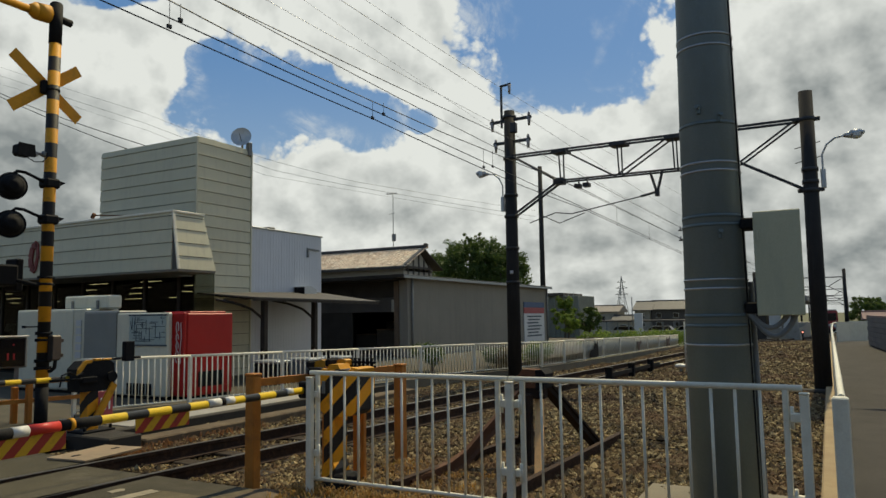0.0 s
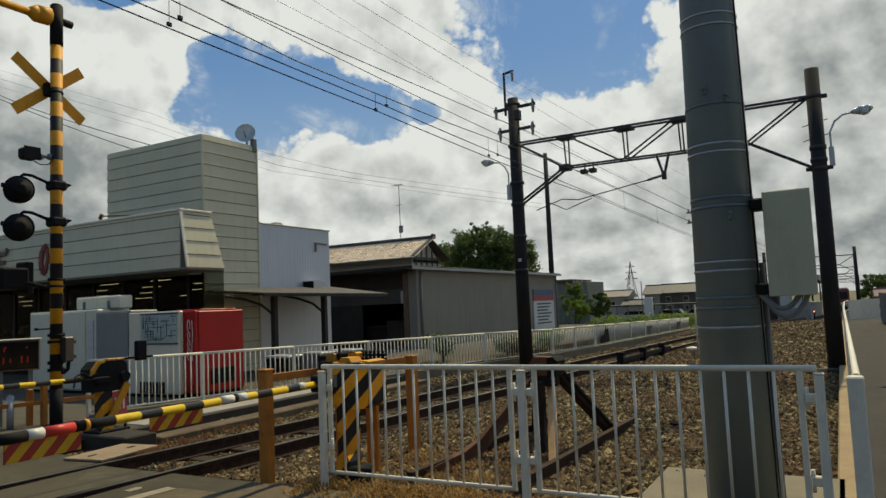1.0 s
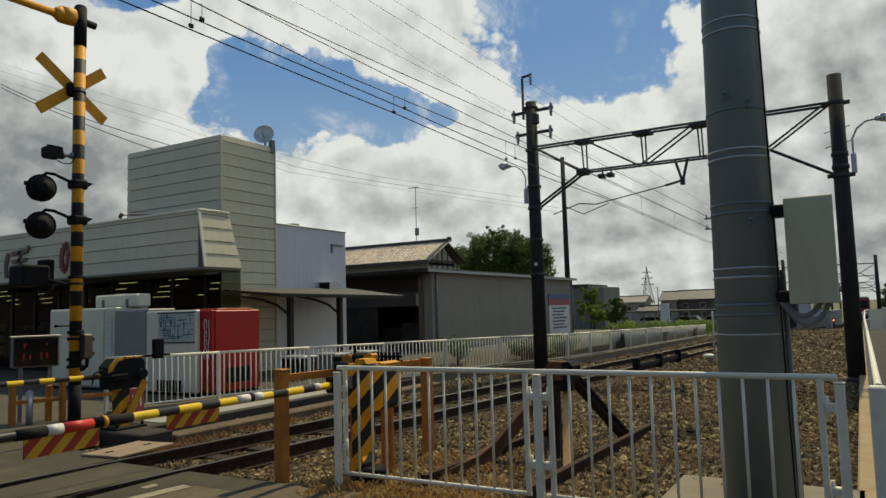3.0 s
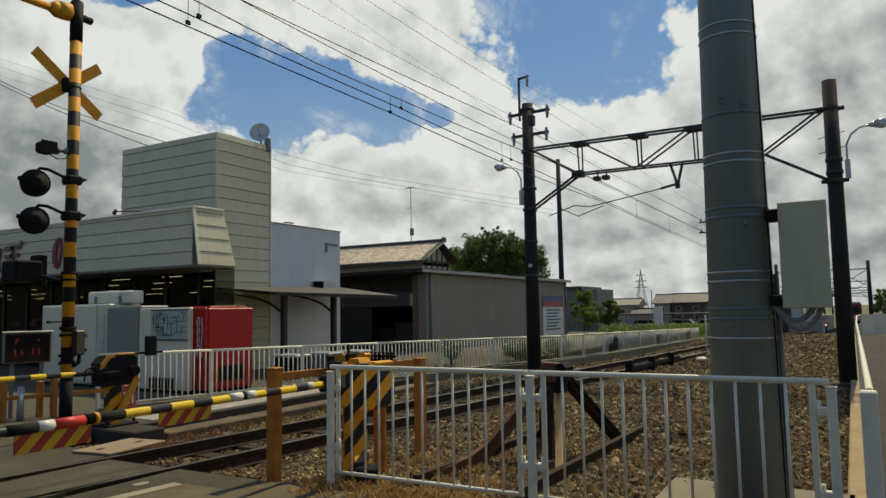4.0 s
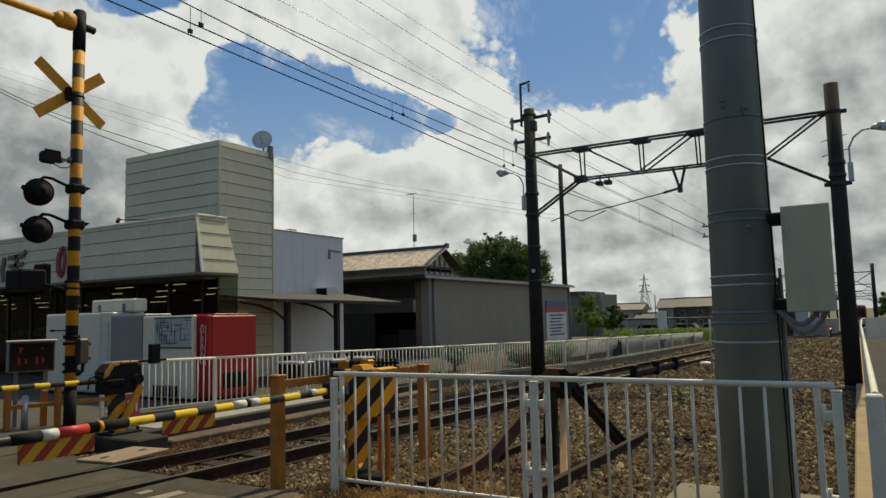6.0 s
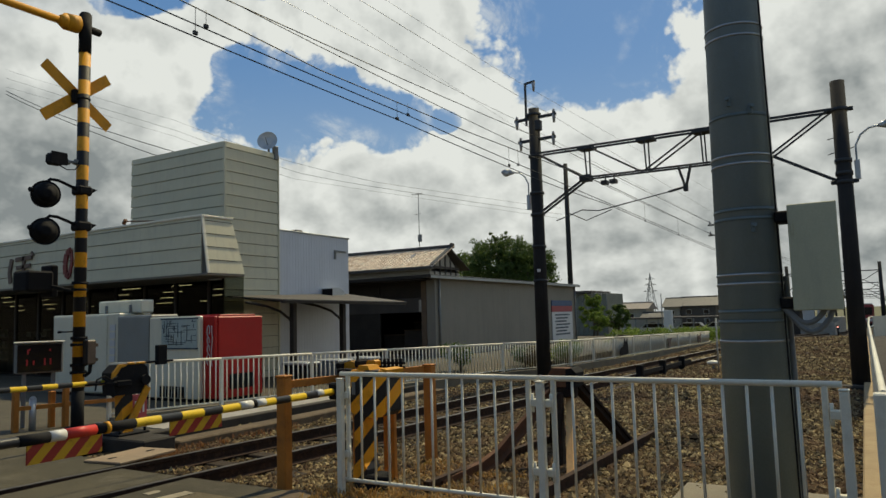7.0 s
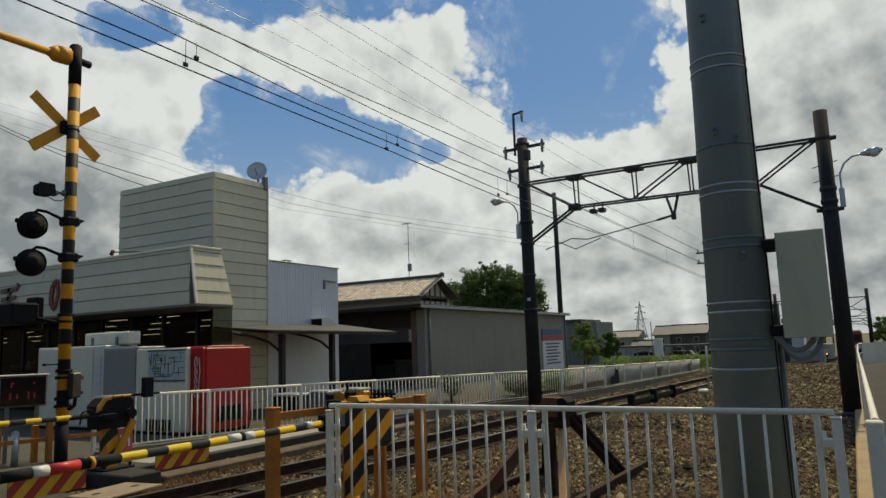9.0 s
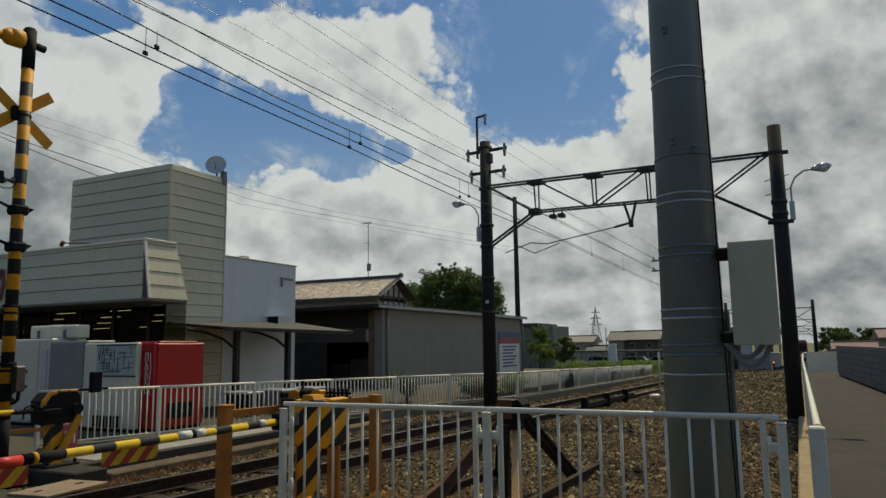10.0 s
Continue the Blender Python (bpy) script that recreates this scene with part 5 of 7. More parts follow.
t = thing("portal_beam", on_portal(3.5, 5.6), "dark steel lattice beam spanning the tracks", "portal beam")
for off in (-0.14, 0.14):
    top0, top1 = on_portal(0.15, 5.76, off), on_portal(7.05, 5.53, off)
    zt = lambda s: 5.76 - 0.23 * (s - 0.15) / 6.9
    zb = lambda s: 4.92 - 0.14 * (s - 1.44) / 4.4
    part("top_chord", Mesh().beam(top0, top1, 0.04, 0.048), GANTRY, t)
    part("bottom_chord", Mesh().beam(on_portal(1.44, zb(1.44), off), on_portal(5.84, zb(5.84), off), 0.035, 0.042), GANTRY, t)
    for s in (1.50, 3.06, 4.40):
        part("upright", Mesh().beam(on_portal(s, zt(s), off), on_portal(s + 0.04 * (off > 0), zb(s), off * 0.4), 0.032, 0.032, up=(1, 0, 0)), GANTRY, t)
    for (s0, z0), (s1, z1) in (((1.55, zt(1.55)), (2.92, zb(2.92))), ((4.35, zt(4.35)), (3.05, zb(3.05))), ((5.84, zb(5.84)), (7.0, zt(7.0)))):
        part("diagonal", Mesh().beam(on_portal(s0, z0, off), on_portal(s1, z1, off), 0.034, 0.034), GANTRY, t)
    part("knee_brace", Mesh().beam(on_portal(0.12, 4.17, off * 0.7), on_portal(1.46, zb(1.46), off * 0.7), 0.042, 0.05), GANTRY, t)
    part("top_brace", Mesh().beam(on_portal(0.15, 5.72, off), on_portal(1.44, zb(1.44), off), 0.034, 0.036), GANTRY, t)
    part("knee_brace", Mesh().beam(on_portal(7.05, 4.06, off * 0.7), on_portal(5.84, zb(5.84), off * 0.7), 0.042, 0.05), GANTRY, t)
for s in (1.5, 3.06, 4.4):
    part("gusset", Mesh().box(-0.2, 0.2, -0.17, 0.17, -0.06, 0.02, 0.005, Matrix.Translation(on_portal(s, zt(s) - 0.02)) @ pose(0, 0, 0, 0, 0, -7.5)), GANTRY, t)
part("joint_plate", Mesh().box(-0.14, 0.14, -0.12, 0.12, -0.08, 0.08, 0.005, Matrix.Translation(on_portal(1.44, 4.92))), GANTRY, t)
v = part("drop_bracket", Mesh().beam(on_portal(3.80, 4.86), on_portal(3.93, 4.40), 0.05, 0.05).beam(on_portal(4.09, 4.85), on_portal(3.97, 4.40), 0.05, 0.05).box(-0.05, 0.05, -0.05, 0.05, -0.12, 0.06, 0.01, Matrix.Translation(on_portal(3.95, 4.38))), GANTRY, t)
for s in (1.97, 2.2):
    part("suspension_clamp", Mesh().tube(on_portal(s, 4.95), on_portal(s, 4.72), 0.02).box(-0.1, 0.06, -0.1, 0.1, -0.05, 0.05, 0.01, Matrix.Translation(on_portal(s, 4.74))), GANTRY, t)
part("steady_arm", Mesh().tube(on_portal(3.9, 4.36), on_portal(3.55, 4.30), 0.03).pipe([on_portal(3.55, 4.30), on_portal(1.75, 4.06), on_portal(1.3, 4.13), on_portal(0.55, 3.93)], 0.014).pipe([on_portal(2.1, 4.05), on_portal(1.4, 3.85), on_portal(0.9, 4.1)], 0.012), WIRE, t, "thin curved steady arm")


def lamp(at, reach, label):
    t = thing("street_lamp", at, label, "street lamp", "lamps on the portal poles")
    a, r = Vector(at), Vector(reach)
    curve = [a + Vector((0, 0, -0.1)), a + Vector((0, 0, 0.28)), a + r * 0.15 + Vector((0, 0, 0.48)), a + r * 0.4 + Vector((0, 0, 0.60)), a + r * 0.65 + Vector((0, 0, 0.62))]
    part("bracket_pipe", Mesh().pipe(curve, 0.02), LAMP_GREY, t)
    head = Mesh()
    d = r.normalized()
    p, q = curve[-1], curve[-1] + r * 0.62 + Vector((0, 0, 0.04))
    head.tube(p, p.lerp(q, 0.35), 0.03, 0.085, 14).tube(p.lerp(q, 0.35), p.lerp(q, 0.8), 0.085, 0.08, 14).tube(p.lerp(q, 0.8), q, 0.08, 0.02, 14)
    h = part("head", head, LAMP_GREY, t)
    part("bowl", Mesh().ball(p.lerp(q, 0.6) + Vector((0, 0, -0.035)), 0.09, 12, 8, (1.2, 1, 0.9)), LAMP_GLASS, h, "clear glass bowl")
    part("ballast_box", Mesh().box(a.x - 0.05, a.x + 0.05, a.y - 0.05, a.y + 0.05, a.z - 0.42, a.z - 0.02, 0.012), LAMP_GREY, t)


lamp((LP.x - 0.23, LP.y - 0.02, 4.72), (-0.55, -0.15, 0), "grey street lamp clamped to the far catenary pole")
lamp((RP.x + 0.24, RP.y, 4.47), (0.62, 0.0, 0), "grey street lamp clamped to the footpath pole")

# slim pole behind the shed
t = thing("utility_pole", (-16.74, 45, 0), "slim dark utility pole behind the shed", "utility pole")
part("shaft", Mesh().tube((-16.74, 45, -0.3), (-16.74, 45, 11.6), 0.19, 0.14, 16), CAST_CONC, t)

# ---------------------------------------------------------------- overhead wires


def wire(name, pts, r, sag, label, material=WIRE, group="overhead wires"):
    """One span after another, each hanging a little."""
    out = []
    for a, b in zip(pts, pts[1:]):
        a, b = Vector(a), Vector(b)
        for i in range(12):
            k = i / 12
            out.append(a.lerp(b, k) - Vector((0, 0, sag * 4 * k * (1 - k))))
    out.append(Vector(pts[-1]))
    return solid(name, Mesh().pipe(out, r, 5), material, label, "overhead wire", group)


wire("contact_wire", [(-7.6, -8.0, 5.6), (-6.58, 4.86, 4.92), (-6.21, 9.21, 4.69), (-5.8, 14.1, 4.39), (-5.5, 17.66, 4.29), (-5.9, 34.7, 4.3), (-2.9, 62, 3.6), (0.4, 110, 2.6)], 0.0085, 0.01, "black contact wire over the running line")
wire("contact_wire", [(-7.6, -8.0, 5.75), (-6.58, 4.93, 5.07), (-6.19, 9.5, 4.82), (-5.8, 14.11, 4.54), (-5.41, 18.62, 4.28), (-5.86, 34.9, 4.36), (-2.8, 62, 3.75), (0.45, 110, 2.8)], 0.0085, 0.01, "black auxiliary wire over the running line")
wire("messenger_wire", [(-7.6, -8.0, 6.4), (-6.54, 5.43, 5.25), (-6.36, 7.52, 5.04), (-6.04, 11.26, 4.9), (-5.46, 18.09, 4.79), (-5.9, 35.5, 5.0), (-2.9, 62, 4.5), (0.4, 110, 3.4)], 0.0085, 0.0, "black messenger wire above the running line")
drops = thing("dropper_wires", (-6.5, 8, 5), "thin dropper wires between messenger and contact wire", "dropper wires")
for x, y, z0, z1 in ((-6.53, 5.49, 4.92, 5.24), (-6.52, 5.64, 5.05, 5.26), (-6.21, 9.21, 4.69, 4.98), (-6.19, 9.5, 4.82, 5.02), (-5.92, 12.75, 4.5, 4.9), (-5.88, 13.1, 4.57, 4.9), (-5.66, 22.0, 4.3, 4.85), (-5.75, 27.0, 4.3, 4.9)):
    part("dropper", Mesh().tube((x, y, z0), (x, y, z1), 0.004, n=5), WIRE, drops)
    part("clamp", Mesh().box(x - 0.016, x + 0.016, y - 0.03, y + 0.03, z0 - 0.012, z0 + 0.035, 0.004), WIRE, drops)
# feeders: a place above the crossing, the insulator, the next pole
for a, b, c, r, mt in (((-7.64, 7.18, 6.2), (-6.78, 17.34, 6.0), (-5.35, 36.2, 5.2), 0.0085, WIRE), ((-8.44, 7.92, 6.69), (-7.64, 17.34, 6.05), (-6.2, 36.2, 5.2), 0.0085, WIRE),
                       ((-8.58, 9.31, 7.26), (-7.9, 17.44, 6.88), (-6.2, 36.2, 5.75), 0.005, WIRE_PALE), ((-8.5, 10.24, 7.62), (-7.86, 17.3, 6.66), (-6.25, 36.2, 5.6), 0.003, WIRE_PALE),
                       ((-7.3, 9.88, 7.16), (-6.69, 17.2, 6.71), (-5.4, 36.2, 5.75), 0.005, WIRE_PALE), ((-7.83, 11.36, 7.9), (-7.32, 17.34, 7.58), (-5.4, 36.2, 6.85), 0.004, WIRE_PALE)):
    a, b = Vector(a), Vector(b)
    wire("feeder_wire", [a + (a - b) * 1.5, a, b, c, (-2.6, 75, 3.9), (0.9, 122, 2.8)], r, 0.03, "thin feeder wire along the railway", mt)
for pts, r in (([(-58.0, 30, 22.26), (-37.6, 30, 14.68), (-27.9, 30, 10.69), (-21.56, 30, 8.66), (-17.15, 45, 8.6)], 0.009), ([(-57.9, 30, 21.56), (-37.6, 30, 14.04), (-27.04, 30, 9.87), (-20.85, 30, 8.22), (-17.15, 45, 8.2)], 0.011),
               ([(-57.9, 30, 20.85), (-46.7, 30, 16.97), (-37.6, 30, 13.63), (-27.5, 30, 9.6), (-17.15, 45, 7.9)], 0.008)):
    wire("power_line", pts, r, 0.04, "distant power line crossing behind the shop", WIRE_PALE, "power lines")
for pts in ([(-28.93, 15, 11.01), (-25.04, 15, 9.33), (-19.06, 15, 7.16), (-16.5, 15, 6.35)], [(-28.92, 15, 10.87), (-25.03, 15, 9.18), (-19.84, 15, 7.13), (-17.0, 15, 6.35)]):
    wire("service_cable", pts, 0.014, 0.03, "black service cable to the shop tower", WIRE, "service cables")

# ---------------------------------------------------------------- buffer stop
t = thing("buffer_stop", (-2.97, 7.58, -0.1), "rusty buffer stop of bent old rails", "buffer stop")
# head takes the lighter rust to stand in for sunlight on it
part("head_plate", Mesh().prism([(-3.10, 0.72), (-2.86, 0.72), (-2.84, 0.89), (-2.90, 0.925), (-3.05, 0.925), (-3.10, 0.86)], 7.50, 7.66, 1), RUST, t)
part("rubber_pad", Mesh().prism([(-2.88, 0.70), (-2.78, 0.72), (-2.76, 0.88), (-2.81, 0.93), (-2.88, 0.92)], 7.46, 7.72, 1), DULL_BLACK, t, "black rubber pad")
part("cross_beam", Mesh().box(-3.16, -2.80, 7.52, 7.64, 0.60, 0.73, 0.02), DARK_RUST, t)
part("leg", rail_profile(Mesh(), [(-3.08, 7.56, 0.74), (-3.32, 7.22, 0.38), (-3.50, 6.95, 0.10), (-3.57, 6.70, 0.01), (-3.63, 6.0, -0.03)]), RUST, t, "rusty rail bent down to the track")
for a, b in (((-2.86, 7.62, 0.88), (-2.54, 8.62, 0.02)), ((-3.06, 7.62, 0.84), (-3.52, 8.62, 0.02))):
    part("leg", rail_profile(Mesh(), [a, b]), DARK_RUST, t)
part("leg", Mesh().box(-3.01, -2.93, 7.40, 7.52, -0.18, 0.66, 0.015), DARK_RUST, t)
part("timber_strut", Mesh().beam((-2.93, 7.72, 0.68), (-2.64, 6.88, -0.14), 0.075, 0.065, up=(0, 1, 0)), TIMBER, t, "pale timber strut with sunlight put into its colour")
for x, y in ((-3.04, 7.49), (-2.92, 7.49)):
    part("bolt", Mesh().tube((x, y, 0.84), (x, y + 0.02, 0.84), 0.018, n=8), DARK_RUST, t)

# ---------------------------------------------------------------- the shop with its sign tower
shop = thing("shop_building", (-18, 14, 0), "cream sided shop with a square sign tower", "shop building")
TX0, TX1, TY0, TY1, TZ = -18.31, -14.43, 13.12, 15.13, 6.36
part("tower_core", Mesh().box(TX0 + 0.03, TX1 - 0.03, TY0 + 0.03, TY1 - 0.02, 3.08, TZ - 0.02), SIDING_GAP, shop)
part("side_wall", Mesh().box(TX1 - 0.09, TX1 - 0.03, TY0 + 0.03, TY1 - 0.02, 0, 3.06), SIDING_GAP, shop)
bh = 0.318


def boards(parent, face, u0, u1, z0, z1, plane, lean=0.0, tilt=0.0):
    """Lapped boards on a wall: face 'y' looks towards -y, face 'x' towards +x."""
    z, n = z0, 0
    while z < z1 - 0.02:
        zt = min(z + bh - 0.014, z1)
        a, b = 0.028, 0.010
        if face == "y":
            o = [(plane + 0.02, z), (plane - a, z), (plane - b, zt), (plane + 0.02, zt)]
            m = Mesh().add([(u, y, w) for u in (u0, u1) for y, w in o], [(0, 1, 2, 3), (7, 6, 5, 4), (0, 4, 5, 1), (1, 5, 6, 2), (2, 6, 7, 3), (3, 7, 4, 0)])
        else:
            s = lambda w: u1 - lean * (w - z0) / (z1 - z0)
            k = lambda w: tilt * (1 - (w - z0) / (z1 - z0))
            m = Mesh().add([(plane + x + k(w), y, w) for w, xs, y1 in ((z, a, s(z)), (zt, b, s(zt))) for x, y in ((-0.02, u0), (xs, u0), (xs, y1), (-0.02, y1))], [(3, 2, 1, 0), (4, 5, 6, 7), (0, 1, 5, 4), (1, 2, 6, 5), (2, 3, 7, 6), (3, 0, 4, 7)])
        part("siding_board", m, SIDING, parent)
        z += bh
        n += 1


tower = part("sign_tower", Mesh().box(TX0, TX1, TY0, TY1, TZ - 0.02, TZ + 0.03, 0.005), SIDING, shop)
boards(tower, "y", TX0, TX1, 4.0, TZ, TY0)
boards(tower, "x", TY0, TY1, 4.0 - 13 * bh, TZ, TX1)
part("corner_trim", Mesh().box(TX1 - 0.03, TX1 + 0.045, TY0 - 0.045, TY0 + 0.03, 2.7, TZ, 0.008).box(TX1 - 0.02, TX1 + 0.045, TY1 - 0.04, TY1 + 0.01, 0, TZ, 0.006), SIDING, tower)
FX0, FX1, FY, FZ0, FZ1 = -42.0, -13.36, 11.46, 2.71, 4.06
fascia = part("fascia", Mesh().box(FX0, -14.5, FY + 0.03, 13.1, FZ0, FZ1 - 0.03).prism([(FY + 0.03, FZ0), (12.56, FZ0), (12.34, FZ1 - 0.03), (FY + 0.03, FZ1 - 0.03)], -14.5, FX1 - 0.02, 0).prism([(FX1 - 0.02, FZ0), (FX1 + 0.21, FZ0), (FX1 - 0.02, FZ1 - 0.03)], FY + 0.005, 12.4, 1), SIDING_GAP, shop)
k = 0
for a, b in ((-42, -36), (-36, -30), (-30, -24), (-24, -18.5), (-18.5, FX1)):
    boards(fascia, "y", a + 0.004, b - 0.004, FZ0, FZ1, FY)
boards(fascia, "x", FY, 12.58, FZ0, FZ1, FX1, 0.22, 0.22)
part("fascia_trim", Mesh().box(FX0, FX1 + 0.05, FY - 0.05, FY + 0.02, FZ1 - 0.01, FZ1 + 0.045, 0.008).box(FX1 - 0.02, FX1 + 0.05, FY, 12.38, FZ1 - 0.01, FZ1 + 0.045, 0.008).beam((FX1 + 0.24, FY - 0.01, FZ0), (FX1 + 0.02, FY - 0.01, FZ1), 0.07, 0.04), WHITE_PAINT, fascia)
part("soffit", Mesh().box(FX0, FX1 + 0.24, FY - 0.02, 12.58, FZ0 - 0.06, FZ0, 0.01).box(FX0, -14.5, 12.58, 13.1, FZ0 - 0.06, FZ0), SOFFIT, fascia)
# worn sign strokes, drawn as plain shapes
def stroke(pts, w, mt):
    m = Mesh()
    for a, b in zip(pts, pts[1:]):
        m.beam((a[0], FY - 0.05, a[1]), (b[0], FY - 0.05, b[1]), 0.04, w, up=(0, 0, 1) if abs(b[0] - a[0]) > abs(b[1] - a[1]) else (1, 0, 0))
    part("sign_stroke", m, mt, fascia, "faded painted sign stroke")
X0 = -18.64
stroke([(X0 + 0.14, 3.62), (X0 - 0.05, 3.52), (X0 - 0.12, 3.25), (X0 - 0.08, 2.98), (X0 + 0.08, 2.90)], 0.17, FASCIA_RED)
stroke([(X0 + 0.14, 3.62), (X0 + 0.20, 3.3), (X0 + 0.08, 2.90)], 0.10, FASCIA_RED)
X0 = -20.90
for pts, w in (([(-0.50, 3.55), (-0.62, 3.2), (-0.55, 2.85)], 0.15), ([(-0.30, 3.52), (0.52, 3.56)], 0.12), ([(-0.25, 3.28), (0.45, 3.32)], 0.11), ([(0.12, 3.60), (0.10, 3.05)], 0.13), ([(0.10, 3.08), (-0.20, 2.98), (-0.12, 2.86), (0.42, 2.92)], 0.12), ([(0.50, 3.70), (0.58, 3.60)], 0.08)):
    stroke([(X0 + x, z) for x, z in pts], w, FASCIA_BROWN)
X0 = -23.75
stroke([(X0 - 0.75, 3.40), (X0 - 0.1, 3.58), (X0 + 0.38, 3.50), (X0 + 0.52, 3.24), (X0 + 0.25, 2.98), (X0 - 0.25, 2.82)], 0.17, FASCIA_BROWN)
part("shop_roof", Mesh().box(-42, TX1 - 0.9, 13.1, 18.3, 3.7, 3.95, 0.02), SHED_ROOF, shop)
part("back_wall", Mesh().box(-42, -15.3, 18.1, 18.3, 0, 3.7), INTERIOR_SHADE, shop)
part("end_wall", Mesh().box(-42.2, -42, 13.1, 18.3, 0, 3.95), INTERIOR_SHADE, shop)
part("shop_floor", Mesh().box(-42, TX1 - 0.1, 13.0, 18.1, -0.2, 0.03), INTERIOR_SHADE, shop)
part("shop_ceiling", Mesh().box(-42, TX1 - 0.1, 13.15, 18.1, 2.95, 3.05), INTERIOR_SHADE, shop)
part("lintel", Mesh().box(-42, TX1, 13.05, 13.2, 2.70, 4.0, 0.01), FRAME_BROWN, shop)
for x in np.arange(-41.38, -14.9, 1.32):
    part("mullion", Mesh().box(x - 0.05, x + 0.05, 13.06, 13.16, 0, 2.72, 0.01), FRAME_BROWN, shop)
    pane = part("shop_window", Mesh().box(x + 0.05, x + 1.27, 13.10, 13.108, 0.1, 2.70), SHOP_GLASS, shop, "dark shop window pane")
    pane.visible_shadow = False
for i, y in enumerate((13.9, 14.7, 15.7, 16.9)):
    z = 2.64 - 0.115 * i
    for x in np.arange(-40.5 + 0.9 * (i % 3), -15.6 - 0.5 * (i % 2), 2.3):
        part("tube_lamp", Mesh().box(x, x + 0.6 + 0.25 * ((i + int(x)) % 2), y, y + 0.02, z, z + 0.011), TUBE, shop, "lit fluorescent tube")
for x in np.arange(-28, -15.5, 2.6):
    r = thing("shop_rack", (x, 14.6, 0.03), "shop rack crowded with pale goods", "shop rack", "racks inside the shop")
    for z in (0.4, 0.8, 1.2):
        part("shelf", Mesh().box(x - 0.9, x + 0.9, 14.4, 14.9, z, z + 0.03), SHELF, r)
        for k in range(7):
            if rng.random() < 0.75:
                a = x - 0.85 + 0.25 * k
                part("goods", Mesh().box(a, a + 0.16, 14.45, 14.7, z + 0.03, z + 0.03 + rng.uniform(0.12, 0.3), 0.01), SHELF if rng.random() < 0.5 else SIGN_WHITE, r)
    part("upright", Mesh().box(x - 0.93, x - 0.9, 14.4, 14.9, 0.03, 1.4).box(x + 0.9, x + 0.93, 14.4, 14.9, 0.03, 1.4), SHELF, r)
part("flag_pole", Mesh().tube((-16.2, FY - 0.02, 4.20), (-14.55, 13.0, 4.24), 0.016).tube((-16.28, FY - 0.02, 4.14), (-16.2, FY - 0.02, 4.24), 0.05), RUST, shop, "rusty bracket rod")

annex = thing("annex_building", (-16, 16.7, 0), "white sheet metal annex with a hood vent", "annex")
part("wall", Mesh().box(-15.3, -14.43, 15.16, 18.36, 0, 4.14), ANNEX, annex)
part("roof_slab", Mesh().box(-20, -15.3, 15.16, 18.36, 3.96, 4.14), ANNEX, annex)
for y in np.arange(15.25, 18.3, 0.12):
    part("sheet_rib", Mesh().box(-14.436, -14.4275, y - 0.012, y + 0.012, 0, 4.1, 0.004), ANNEX, annex)
part("coping", Mesh().box(-20, -14.40, 15.16, 18.40, 4.14, 4.19, 0.01), SHED_ROOF, annex)
part("hood_vent", Mesh().prism([(17.0, 2.12), (17.62, 2.12), (17.58, 2.42), (17.3, 2.52), (17.0, 2.5)], -14.43, -14.0, 0), LAMP_GREY, annex, "bent steel vent hood")
part("vent_mouth", Mesh().box(-14.38, -13.99, 16.98, 17.0, 2.14, 2.48), DULL_BLACK, annex)
part("wall_bracket", Mesh().beam((-14.40, 17.6, 3.72), (-14.40, 18.2, 3.70), 0.03, 0.05).box(-14.43, -14.38, 17.62, 17.68, 3.45, 3.72), CONDUIT, annex)
part("roof_vent", Mesh().box(-16.2, -15.6, 17.2, 17.8, 4.19, 4.36, 0.03).box(-16.05, -15.75, 17.35, 17.65, 4.36, 4.50, 0.02), PLASTER, annex, "small roof ventilator")
dish = thing("satellite_dish", (-14.6, 14.85, 6.38), "pale round satellite dish on the tower", "satellite dish")
ring = Mesh()
for i, (r0, r1, d0, d1) in enumerate(((0.02, 0.12, 0.0, 0.015), (0.12, 0.22, 0.015, 0.05), (0.22, 0.29, 0.05, 0.085))):
    ring.tube(Vector((-14.55, 14.85, 6.72)) + Vector((0.5, -0.8, 0.25)).normalized() * d0, Vector((-14.55, 14.85, 6.72)) + Vector((0.5, -0.8, 0.25)).normalized() * d1, r0, r1, 24, i == 0)
part("reflector", ring, LAMP_GREY, dish)
part("mount", Mesh().tube((-14.55, 14.88, 6.36), (-14.55, 14.88, 6.7), 0.03).tube((-14.55, 14.85, 6.6), (-14.4, 14.6, 6.78), 0.012).box(-14.5, -14.36, 14.95, 15.1, 6.2, 6.6, 0.02), CONDUIT, dish)

# ---------------------------------------------------------------- cycle canopy
can = thing("cycle_canopy", (-12.7, 15.5, 0), "brown steel cycle shelter with a thin sheet roof", "canopy")
part("roof_sheet", Mesh().add([(-14.38, 13.15, 2.20), (-12.0, 12.75, 2.02), (-12.0, 18.1, 1.98), (-14.38, 18.1, 2.32), (-14.38, 13.15, 2.235), (-12.0, 12.75, 2.055), (-12.0, 18.1, 2.015), (-14.38, 18.1, 2.355)],
                             [(3, 2, 1, 0), (4, 5, 6, 7), (0, 1, 5, 4), (1, 2, 6, 5), (2, 3, 7, 6), (3, 0, 4, 7)]), CANOPY_TOP, can)
part("edge_beam", Mesh().beam((-12.05, 12.75, 2.0), (-12.05, 18.1, 1.96), 0.05, 0.07), FRAME_BROWN, can)
